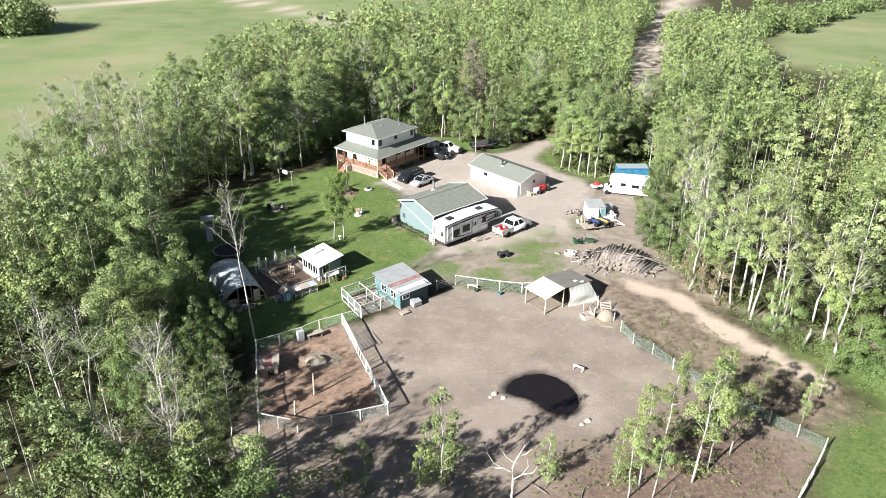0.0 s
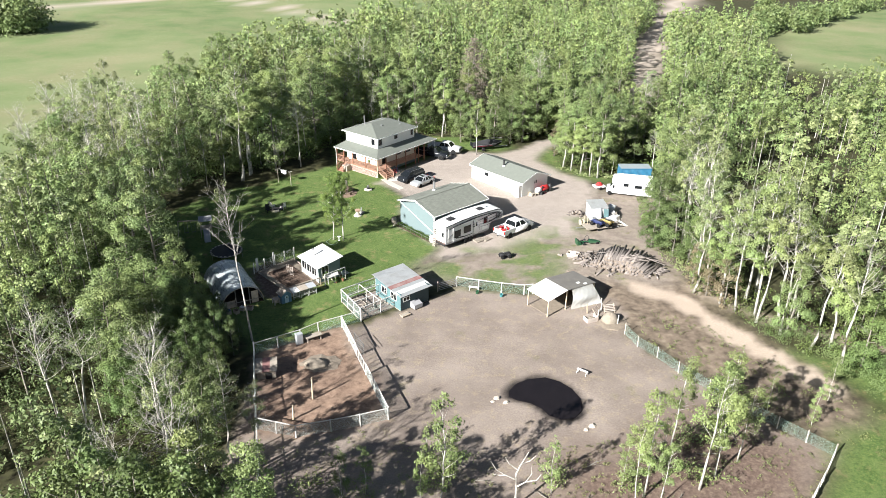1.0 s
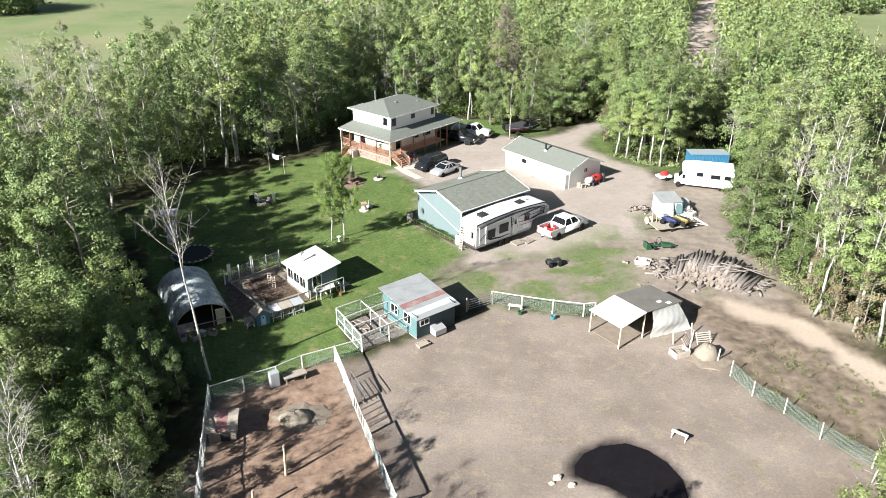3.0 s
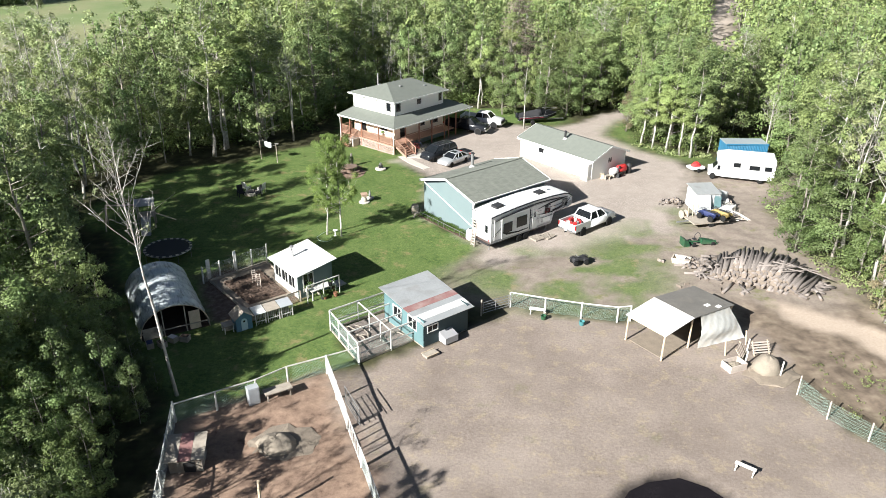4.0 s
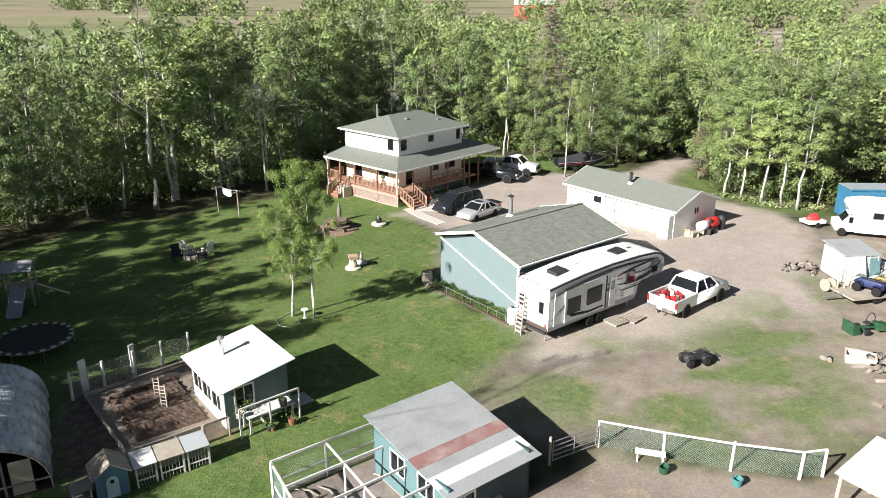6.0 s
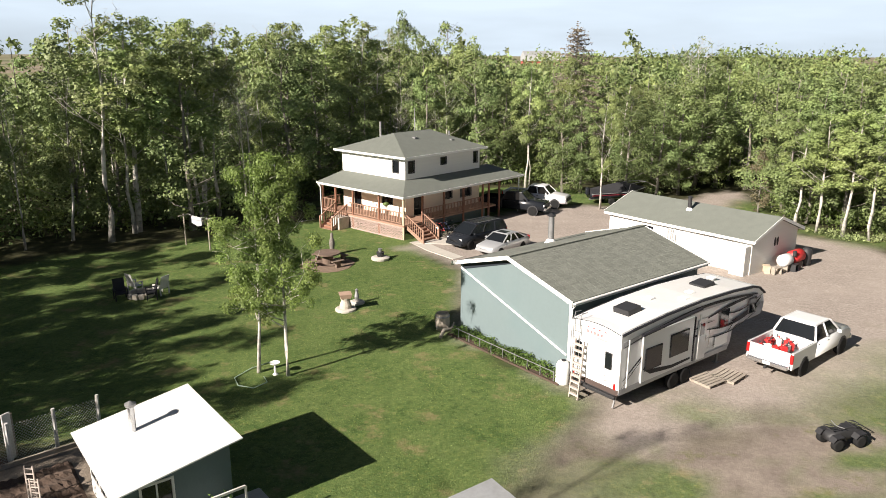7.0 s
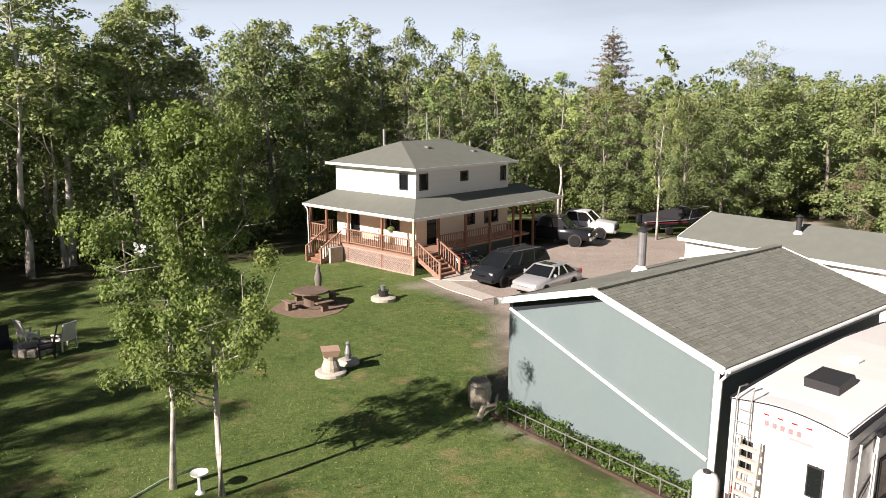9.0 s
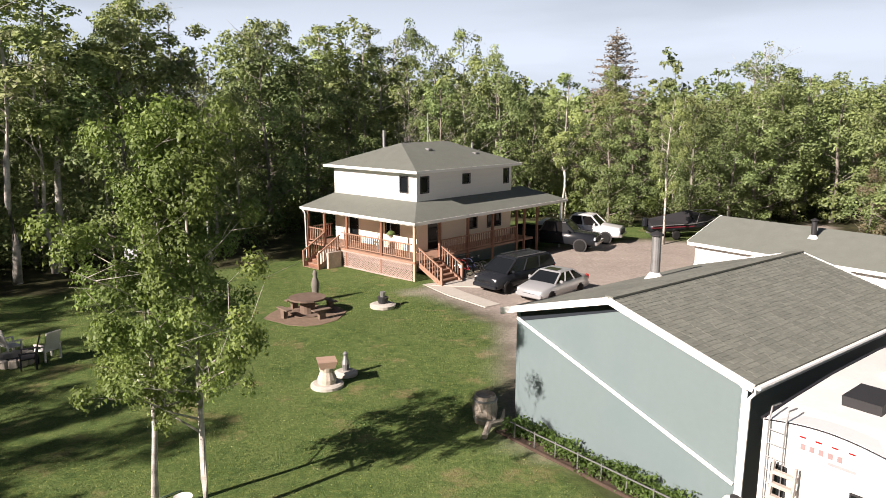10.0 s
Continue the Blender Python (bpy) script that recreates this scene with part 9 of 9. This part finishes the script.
statue = Bm().lathe([(0.22, 0), (0.24, 0.1), (0.14, 0.2), (0.17, 0.55), (0.2, 0.85), (0.15, 1.1), (0.09, 1.2), (0.12, 1.35), (0.08, 1.5), (0.02, 1.55)], 14)
solid("garden_statue", statue, mat("dark weathered stone", (0.16, 0.145, 0.125), 0.9, 0, 0.3, 4.0, 0.3, 14), place(-16.2, 107.0, 0), "weathered upright garden statue on the lawn", "statue", smooth=True)


def planter(x, y, s, lab, red=False):
    t = thing("stone_planter", place(x, y, 20), lab, "planter", "stone planters")
    part("base", Bm().lathe([(0.62 * s, 0), (0.62 * s, 0.1), (0.52 * s, 0.14)], 18), CONCRETE, t, "round concrete base")
    part("column", Bm().lathe([(0.34 * s, 0.13), (0.36 * s, 0.3), (0.26 * s, 0.55), (0.30 * s, 0.72)], 14), STONE, t)
    part("bowl", Bm().rings([[(-0.28 * s, -0.28 * s, 0.7), (0.28 * s, -0.28 * s, 0.7), (0.28 * s, 0.28 * s, 0.7), (-0.28 * s, 0.28 * s, 0.7)], [(-0.36 * s, -0.36 * s, 0.95), (0.36 * s, -0.36 * s, 0.95), (0.36 * s, 0.36 * s, 0.95), (-0.36 * s, 0.36 * s, 0.95)]]), mat("terracotta", (0.40, 0.275, 0.205), 0.8, 0, 0.15, 4.0), t, "square terracotta bowl")
    return t


planter(-13.1, 96.0, 0.9, "stone pedestal planter with a square clay bowl")
g2 = thing("stone_planter", place(-12.7, 97.15, 0), "low round stone planter with a dark pump", "planter", "stone planters")
part("base", Bm().lathe([(0.42, 0), (0.42, 0.1), (0.3, 0.16)], 16), CONCRETE, g2)
part("pump", Bm().lathe([(0.1, 0.15), (0.14, 0.4), (0.07, 0.7), (0.1, 0.78), (0.02, 0.85)], 12), STEEL, g2)
g3 = thing("stone_planter", place(-12.75, 106.1, 0), "low round concrete planter with dark pots", "planter", "stone planters")
part("base", Bm().lathe([(0.6, 0), (0.62, 0.14), (0.45, 0.2)], 18), CONCRETE, g3)
part("pot", Bm().lathe([(0.2, 0.18), (0.28, 0.5), (0.24, 0.5)], 12), BLACK, g3)
part("pot", Bm().lathe([(0.1, 0.45), (0.14, 0.75), (0.1, 0.75)], 10), STEEL, g3)
bath = thing("bird_bath", place(-14.5, 87.72, 0) @ Matrix.Diagonal((0.75, 0.75, 0.72, 1)), "small white pedestal bird bath beneath the aspens", "bird bath")
part("foot", Bm().lathe([(0.18, 0), (0.15, 0.06), (0.07, 0.14), (0.06, 0.6), (0.1, 0.68)], 14), TRIM, bath)
part("bowl", Bm().lathe([(0.08, 0.66), (0.27, 0.74), (0.29, 0.80), (0.24, 0.78), (0.03, 0.72)], 18), TRIM, bath)
feeder = thing("bird_feeder", place(-15.3, 87.8, 0, 3.2) @ Matrix.Diagonal((0.75, 0.75, 0.75, 1)), "white bird feeder hanging on an aspen trunk", "bird feeder")
part("box", Bm().bbox((0, -0.14, 0.1), (0.22, 0.2, 0.22), 0.02), TRIM, feeder)
part("roof", Bm().sheet([(-0.18, -0.3, 0.22), (0.18, -0.3, 0.22), (0.18, 0.0, 0.34), (-0.18, 0.0, 0.34)], 0.02), TRIM, feeder)
hose_pts = [(-15.1, 88.9), (-15.7, 88.2), (-16.1, 87.2), (-15.7, 86.5), (-15.0, 86.3), (-14.6, 86.9), (-14.9, 87.4)]
solid("garden_hose", Bm().tube([(x, y, 0.05) for x, y in hose_pts], [0.022] * 7, 6), mat("pale green hose", (0.42, 0.55, 0.42), 0.5), pose(0, 0, 0), "pale green garden hose looped on the grass", "hose", smooth=True)
barrel = thing("rain_barrel", place(-7.75, 93.55, 0), "old grey wooden barrel at the garage corner", "barrel")
part("cask", Bm().lathe([(0.3, 0), (0.36, 0.25), (0.38, 0.45), (0.35, 0.7), (0.31, 0.88), (0.28, 0.88), (0.27, 0.8)], 18), OLDWOOD, barrel)
for z, r in ((0.15, 0.345), (0.7, 0.36)):
    part("hoop", Bm().lathe([(r, z), (r + 0.012, z + 0.01), (r + 0.012, z + 0.06), (r, z + 0.07)], 18), STEEL, barrel)
# planted strip along the garage gable
strip = thing("plant_bed", GAR, "narrow bed of leafy plants along the garage wall", "plant bed")
part("edging", Bm().beam((-0.95, -0.3, 0.03), (-0.95, 6.7, 0.03), 0.08, 0.10), SOIL, strip)
part("soil", Bm().box((-0.5, 3.3, 0.03), (0.85, 6.6, 0.1)), SOIL, strip)
rng = np.random.default_rng(33)
cen = [(-0.5 + rng.uniform(-0.35, 0.3), rng.uniform(-0.1, 6.6), rng.uniform(0.12, 0.4)) for _ in range(210)]
part("foliage", bulk_mesh("foliage", *leaf_cloud(rng, cen, [0.26] * 210, 30, 0.055), PLANT), None, strip, "low green leafy plants")
low_f = Bm()
for k in range(9):
    low_f.beam((-0.9, 0.75 * k, 0.05), (-0.9, 0.75 * k, 0.55), 0.03, 0.03)
low_f.beam((-0.9, 0, 0.5), (-0.9, 6.2, 0.5), 0.025, 0.03)
part("low_fence", low_f, STEEL, strip)
pots = thing("driftwood", place(-7.4, 92.9, 60), "grey twisted driftwood by the barrel", "driftwood")
part("stem", Bm().tube([(-0.7, 0, 0.1), (-0.2, 0.15, 0.25), (0.3, 0, 0.2), (0.8, 0.2, 0.35)], [0.09, 0.1, 0.08, 0.03], 7), OLDWOOD, pots)
part("fork", Bm().tube([(0.1, 0.1, 0.22), (0.3, 0.4, 0.5), (0.35, 0.6, 0.7)], [0.06, 0.04, 0.02], 6), OLDWOOD, pots)
for k in range(4):
    bike = thing("bicycle", HOUSE @ pose(3.0 + 0.55 * k, -0.35, 0, 0, 0, 80 + 7 * k), "bicycle leaning against the porch deck", "bicycle", "bicycles")
    for x in (-0.5, 0.5):
        part("wheel", Bm().tube([(x + 0.32 * math.cos(a), 0, 0.33 + 0.32 * math.sin(a)) for a in np.linspace(0, 6.283, 17)], [0.022] * 17, 5), TYRE, bike)
    part("frame", Bm().tube([(-0.5, 0, 0.33), (-0.1, 0, 0.8), (0.38, 0, 0.82), (0.0, 0, 0.35), (-0.5, 0, 0.33)], [0.02] * 5, 5).rod((0.38, 0, 0.85), (0.5, 0, 0.33), 0.02), (CHROME, RED, BLUE_T, BLACK)[k], bike)
    part("saddle", Bm().bbox((-0.15, 0, 0.92), (0.26, 0.14, 0.06), 0.02), BLACK, bike)
    part("handlebar", Bm().rod((0.38, -0.28, 1.0), (0.38, 0.28, 1.0), 0.015), STEEL, bike)

cl = thing("clothes_line", place(-24.9, 107.4, 150), "clothes line with white washing between dark posts", "clothes line")
for q in (0.0, 2.6):
    part("post", Bm().tube([(q, 0, 0), (q + 0.03, 0, 2.3)], [0.05, 0.045], 8), OLDWOOD, cl)
    part("crossbar", Bm().box((q, 0, 2.2), (0.06, 0.9, 0.06)), OLDWOOD, cl)
part("line", Bm().tube([(0, -0.35, 2.22), (1.3, -0.35, 2.12), (2.6, -0.35, 2.22)], [0.008] * 3, 4), TRIM, cl)
# shack grey on the white cloth puts the wood edge's shade into its colour
part("washing", Bm().rings([[(q, -0.35 + 0.02 * math.sin(9 * q) + d, z) for z, d in ((2.13, 0.0), (1.95, 0.03), (1.75, -0.02), (1.6 + 0.12 * math.sin(3 * q), 0.02))] for q in np.linspace(1.15, 2.2, 9)]), SHACK, cl, "white hanging cloth greyed for shade")

# ---- inside the pen ----
hut = thing("animal_hut", place(-16.9, 57.9, 12), "small hut with a faded grey and red sheet roof", "hut")
part("wall", Bm().box((0, 0, 0.5), (1.7, 1.4, 1.0)), OLDWOOD, hut)
for k, m in enumerate((OLDWOOD, TIN_RED, OLDWOOD)):
    part("roof_sheet", Bm().sheet([(-1.0 + 0.68 * k, -0.95, 0.98), (-0.34 + 0.68 * k, -0.95, 0.98), (-0.34 + 0.68 * k, 0.95, 1.3), (-1.0 + 0.68 * k, 0.95, 1.3)], 0.03), m, hut)
# black plate on the solid wall stands for the unlit inside
part("door", Bm().box((0.2, -0.71, 0.35), (0.6, 0.04, 0.65)), BLACK, hut, "black plate for the dark doorway")
mound = thing("hay_mound", place(-12.6, 59.6, 0), "trampled pale mound of old hay", "hay")
part("hay", blob(rng, (0, 0, -0.05), (1.15, 0.95, 0.65), 16, 6, 0.13), HAY, mound, smooth=True)
part("loose_hay", blob(rng, (0.5, 0.3, -0.03), (2.1, 1.6, 0.12), 18, 3, 0.2), STRAW, mound)
for x, y, h in ((-11.95, 54.4, 2.3), (-13.1, 51.5, 1.5)):
    solid("pole", Bm().tube([(0, 0, 0), (0.05, 0.03, h)], [0.09, 0.07], 8), PALEWOOD, place(x, y, 0), "bare wooden pole standing in the pen", "pole", "pen poles")
shed2 = thing("feed_table", place(-13.6, 64.0, 33), "low weathered table with a pale top by the fence", "table")
part("top", Bm().box((0, 0, 0.55), (1.7, 0.7, 0.07)), OLDWOOD, shed2)
for s in (-0.7, 0.7):
    for w in (-0.25, 0.25):
        part("leg", Bm().box((s, w, 0.26), (0.08, 0.08, 0.52)), OLDWOOD, shed2)
box2 = thing("metal_cabinet", place(-14.9, 63.3, 33), "grey upright cabinet standing at the fence", "cabinet")
part("body", Bm().bbox((0, 0, 0.6), (0.7, 0.5, 1.2), 0.02), SHACK, box2)
part("door", Bm().bbox((0, -0.26, 0.6), (0.6, 0.03, 1.08), 0.01), SHACK, box2)

# tube gate between the hen house and the paddock fence
tg = thing("tube_gate", pose(-1.15, 74.45, 0, 0, 0, math.degrees(math.atan2(1.3, 2.05))), "grey metal tube gate beside the paddock fence", "gate")
for z in (0.2, 0.42, 0.64, 0.86, 1.08):
    part("tube", Bm().rod((0.05, 0, z), (2.3, 0, z), 0.025, n=6), STEEL, tg)
for x in (0.05, 1.15, 2.3):
    part("upright", Bm().rod((x, 0, 0.16), (x, 0, 1.12), 0.028, n=6), STEEL, tg)
part("post", Bm().tube([(-0.1, 0, -0.1), (-0.1, 0, 1.35)], [0.07, 0.06], 7), OLDWOOD, tg)

# ---- single trees ----
tree("lawn", -13.92, 87.64, 1.01, 0, 0, (0, -1), 0.85)
tree("lawn", -15.27, 87.9, 0.98, 100, 1, (2, -2.5), 0.85)
tree("bare", -19.8, 63.7, 1.32, 30, 0, (0, -3), 0.62)
tree("spruce", 4.0, 146.0, 1.12, wide=1.55)
# tall single crowns that stand out above the wood's edge
for k, x, y, sc, w in (("aspen", -29.0, 117.5, 1.16, 1.5), ("aspen", -32.5, 112.5, 1.1, 1.6), ("poplar", -26.6, 129.0, 1.3, 1.0), ("aspen", -22.7, 136.0, 1.2, 1.3), ("birch", -20.4, 139.0, 1.12, 1.4), ("poplar", -16.7, 149.0, 1.46, 0.8), ("aspen", -18.4, 141.0, 1.1, 1.4),
                       ("bare", -17.9, 147.0, 1.2, 1.1), ("poplar", 16.9, 144.0, 1.16, 1.1), ("poplar", 26.0, 86.8, 0.62, 1.2), ("poplar", 27.2, 89.8, 0.72, 1.2), ("poplar", 27.9, 92.6, 0.78, 1.1), ("poplar", 29.0, 95.6, 0.82, 1.1), ("poplar", 28.2, 84.6, 0.7, 1.2),
                       ("poplar", -10.8, 146.0, 1.4, 0.9), ("poplar", -13.7, 147.0, 1.26, 0.9), ("poplar", -7.6, 145.0, 1.22, 0.9), ("aspen", -1.9, 134.0, 0.9, 1.1), ("poplar", 3.4, 131.6, 0.72, 1.1), ("aspen", 4.3, 124.0, 0.74, 0.9), ("poplar", 1.6, 131.0, 0.8, 1.0), ("poplar", 7.5, 130.4, 0.8, 1.1), ("poplar", 10.5, 132.6, 0.86, 1.1), ("poplar", 13.4, 135.0, 0.9, 1.1)):
    tree(k, x, y, sc, wide=w)
tree("dry", 30.6, 72.2, 0.95)
tree("dry", 29.4, 74.6, 0.85)
tree("dry", 28.6, 77.3, 0.7)
for x, y, s in ((-7.4, 41.9, 0.9), (-5.9, 43.0, 0.75), (-0.2, 42.6, 1.7), (-1.7, 42.6, 0.8), (0.4, 44.6, 0.9), (8.2, 43.5, 0.9), (13.7, 44.3, 0.9), (17.0, 46.2, 0.8), (24.6, 54.3, 0.75), (26.5, 56.5, 0.8), (28.5, 54.0, 0.75), (31.5, 52.0, 0.7), (34.5, 55.5, 0.8), (-1.5, 47.5, 0.5)):
    tree("young", x, y, s, wide=0.85)
for x, y, h in ((19.6, 44.2, 12.2), (22.6, 48.6, 9.5), (18.7, 49.0, 9.3), (15.1, 43.3, 9.8), (16.1, 42.5, 6.4), (21.2, 45.6, 9.0), (23.6, 47.4, 8.0), (14.2, 42.4, 7.5)):
    tree("stem", x, y, h / 9.0, tilt=(trng.uniform(-3, 3), trng.uniform(-3, 4)))
dead = thing("dead_sapling", place(5.3, 42.1, 0), "bleached white dead sapling with forked bare branches", "dead tree")
part("trunk", Bm().tube([(0, 0, 0), (0.05, 0, 1.6), (-0.05, 0.05, 3.0), (0.2, 0, 3.9), (0.75, 0, 5.2)], [0.12, 0.1, 0.075, 0.055, 0.02], 8), BARK, dead)
for pts in ([(0.03, 0, 1.9), (0.7, 0.1, 2.3), (1.1, 0, 3.2), (1.0, 0.1, 3.9)], [(-0.03, 0, 2.6), (-0.8, -0.1, 3.1), (-1.5, 0, 3.5), (-1.9, 0.1, 4.2)], [(-0.8, -0.1, 3.1), (-1.2, 0.2, 2.8), (-1.7, 0.2, 2.9)], [(0.1, 0, 3.5), (-0.6, 0, 4.1), (-0.9, 0.1, 4.6)], [(0.7, 0.1, 2.3), (1.5, 0, 2.6), (1.8, 0.1, 3.1)], [(0.3, 0, 4.1), (0.9, 0.1, 4.3), (1.3, 0, 4.9)]):
    part("limb", Bm().tube(pts, [0.06 * (1 - 0.8 * i / (len(pts) - 1)) for i in range(len(pts))], 6), BARK, dead)

# pale leafless stand at the far side of the west wood, and tall white stems along the track
for x, y in scatter([(-61, 74), (-47, 76), (-46, 122), (-57, 124)], 7.5, 95):
    tree("bare", x, y, trng.uniform(0.9, 1.15), tilt=(trng.uniform(-6, 6), trng.uniform(-6, 6)))
for x, y in ((31.5, 71.2), (33.0, 69.0), (34.6, 66.6), (30.7, 77.6), (29.9, 83.6), (36.6, 64.0), (38.6, 61.6), (33.6, 74.0), (30.2, 87.0)):
    tree("birch", x, y, trng.uniform(0.98, 1.15), tilt=(trng.uniform(-3, 3), trng.uniform(2, 8)))

# thick young wood on the west edge of the yard
for x, y in scatter([(-22.3, 56), (-25.2, 64), (-31, 65), (-32, 58), (-27, 50), (-21.5, 50)], 2.3, 92):
    tree("poplar", x, y, min(0.85, max(0.42, 0.06 * (-17 - x))) * trng.uniform(0.85, 1.15), wide=1.2)

for x, y, h in ((-24.1, 59.5, 7.4), (-22.4, 60.8, 6.6), (-22.7, 62.6, 5.2), (-20.9, 61.0, 4.8), (-24.9, 64.4, 5.8), (-26.7, 62.4, 8.0), (-28.0, 66.4, 7.4), (-23.5, 66.1, 4.6), (-21.6, 57.8, 6.2), (-20.4, 55.0, 5.6), (-23.4, 56.4, 7.2), (-20.0, 52.0, 6.4), (-21.2, 64.2, 2.6), (-18.8, 48.6, 6.0)):
    tree("low", x, y, 0.9 * h / 7.0, wide=0.9)

# the wood goes on south of the paddock, where it throws its shade across the bare ground
for x, y in scatter([(-26, 12), (-22, 24), (-12, 24), (-3, 21), (6, 16), (6, 8)], 4.4, 91):
    tree("poplar", x, y, trng.uniform(1.2, 1.42), wide=0.9)
for k, x, y, sc in (("bare", -17.4, 38.4, 1.05), ("bare", -19.6, 37.0, 0.95), ("low", -14.6, 33.4, 1.65), ("low", -11.6, 31.4, 1.55), ("low", -17.2, 31.6, 1.7), ("low", -20.6, 33.6, 1.7), ("low", -8.8, 29.6, 1.55), ("low", -13.2, 28.4, 1.75), ("low", -23.6, 36.4, 1.65), ("aspen", -12.4, 36.2, 0.85), ("aspen", -16.0, 36.8, 0.85)):
    tree(k, x, y, sc, tilt=(trng.uniform(-4, 4), trng.uniform(-4, 4)))
# leafy trees that shade the play corner of the lawn
for x, y, sc in ((-35.6, 72.0, 1.0), (-37.4, 75.6, 1.05), (-40.0, 70.0, 1.1), (-41.5, 75.5, 1.1), (-39.5, 79.0, 1.05), (-43.5, 81.5, 1.1)):
    tree("poplar", x, y, sc, wide=1.15)
# thick poplars on both sides where the drive goes into the wood
for x, y, sc in ((20.4, 119.6, 0.9), (22.4, 117.6, 0.95), (25.0, 115.8, 0.92), (19.8, 122.4, 0.85), (22.8, 121.2, 1.0), (27.4, 117.0, 0.95), (25.6, 119.6, 1.0), (21.0, 125.8, 0.95), (23.8, 124.8, 1.0), (22.2, 129.0, 0.95), (13.0, 131.8, 0.8), (10.6, 130.6, 0.75), (15.2, 134.6, 0.95), (17.9, 136.2, 1.0), (20.6, 135.2, 1.0)):
    tree("poplar", x, y, sc, wide=1.2)
for x, y in ((18.7, 117.7), (19.8, 116.2), (21.2, 115.0), (22.5, 113.8), (23.6, 112.9)):
    tree("aspen", x, y, trng.uniform(0.6, 0.72), wide=1.4)
tree("dry", 17.9, 123.6, 0.8, wide=0.9)

# far barn beyond the wood
barn = thing("barn", place(29.0, 600.0, 10), "faded red barn with a grey gambrel roof far off", "barn")
part("wall", Bm().box((0, 0, 5), (26, 16, 10)), BARN_RED, barn)
gam = [(-8.4, 9.5), (-6.0, 13.5), (0, 16.5), (6.0, 13.5), (8.4, 9.5)]
part("roof", Bm().rings([[(-13.5, y, z) for y, z in gam], [(13.5, y, z) for y, z in gam]]), TIN, barn, "grey metal roof")

# ---- shingles on the garage slope above the trailer ----
srng = random.Random(6)
sl_a = math.atan2(1.04, 3.45)
strips = []
for k in range(5):
    bm = Bm()
    w = 0.975
    xs = [0.0, 0.3 + 0.03 * k, 0.62 - 0.02 * k, w]
    for a, b in zip(xs, xs[1:]):
        t = 0.006 + 0.005 * ((k + len(bm.v) // 8) % 2)
        bm.add([(a + 0.004, 0, 0.004), (b - 0.004, 0, 0.004), (b - 0.004, 0.17, 0), (a + 0.004, 0.17, 0), (a + 0.004, 0, 0.004 + t), (b - 0.004, 0, 0.004 + t), (b - 0.004, 0.17, 0.005), (a + 0.004, 0.17, 0.005)],
               [(0, 3, 2, 1), (4, 5, 6, 7), (0, 1, 5, 4), (1, 2, 6, 5), (2, 3, 7, 6), (3, 0, 4, 7)])
    strips.append(bm.mesh("shingle", SHINGLE))
rows_, cols_ = 28, 10
for r in range(rows_):
    y = -0.32 + r * 3.76 / rows_
    for c in range(cols_):
        x = -0.32 + 0.98 * c + (0.0 if r % 2 else 0.02)
        part("shingle", strips[srng.randrange(5)], None, garage, at=pose(x + 0.01, y, 3.62 + y * math.tan(sl_a) + 0.104, math.degrees(sl_a), 0, 0))

for k, x, y, sc in (("birch", -16.6, 45.1, 0.72), ("birch", -14.6, 45.6, 0.55), ("aspen", -17.4, 42.3, 0.75), ("bare", -21.3, 45.0, 1.0), ("bare", -30.0, 47.0, 1.0), ("bare", -28.8, 48.5, 0.95), ("birch", -19.3, 42.6, 0.85), ("birch", 29.9, 79.8, 1.0), ("birch", 30.4, 82.0, 1.0), ("birch", 31.2, 75.0, 0.95)):
    tree(k, x, y, sc)

# mown grass blades near the house and the garage
grng = np.random.default_rng(44)
gp_ = scatter([(-33, 86), (-27, 110), (-20, 113), (-12.5, 108.5), (-7.8, 103), (-8.2, 93.5), (-2.6, 86.5), (-4, 81), (-9, 75), (-14, 80), (-20, 84)], 0.115, 45, 0.5)
gc = np.stack([gp_[:, 0], gp_[:, 1], np.full(len(gp_), 0.018)], -1)
lv = leaf_cloud(grng, gc, np.full(len(gc), 0.05), 1, 0.026, 0.3, 1.5)
tagged(new("grass", bulk_mesh("grass", *lv, GRASS)), "short mown green grass blades on the lawn", "grass", kind="stuff")

# pale concrete walk from the porch steps towards the garage
tagged(new("pavement", Bm().slab([(-9.8, 108.5), (-7.9, 106.4), (-7.2, 107.0), (-9.0, 109.2), (-10.4, 111.3), (-11.3, 110.7)], -0.1, 0.03).mesh("pavement", CONCRETE)), "pale concrete walk before the porch steps", "pavement", kind="structure")

# dead branches lying on the soil at the paddock's south end
brng = np.random.default_rng(61)
for x, y in ((7.5, 43.2), (10.8, 42.6), (12.2, 46.8), (17.8, 43.0), (-3.5, 42.8), (21.5, 48.2), (24.2, 50.5), (3.0, 44.6)):
    fb = thing("fallen_branch", pose(x, y, 0.04, 0, 0, brng.uniform(0, 360)), "grey dead branch lying on bare soil", "branch", "fallen branches")
    part("limb", Bm().tube([(-0.9, 0, 0), (0, brng.uniform(-0.15, 0.15), 0.08), (1.0, 0, 0.02)], [0.05, 0.04, 0.015], 6), BARK_GREY, fb)
    for k in range(3):
        part("twig", Bm().tube([(-0.4 + 0.4 * k, 0, 0.05), (-0.1 + 0.4 * k, brng.uniform(-0.5, 0.5), 0.25), (0.1 + 0.4 * k, brng.uniform(-0.7, 0.7), 0.2)], [0.02, 0.012, 0.005], 5), BARK_GREY, fb)
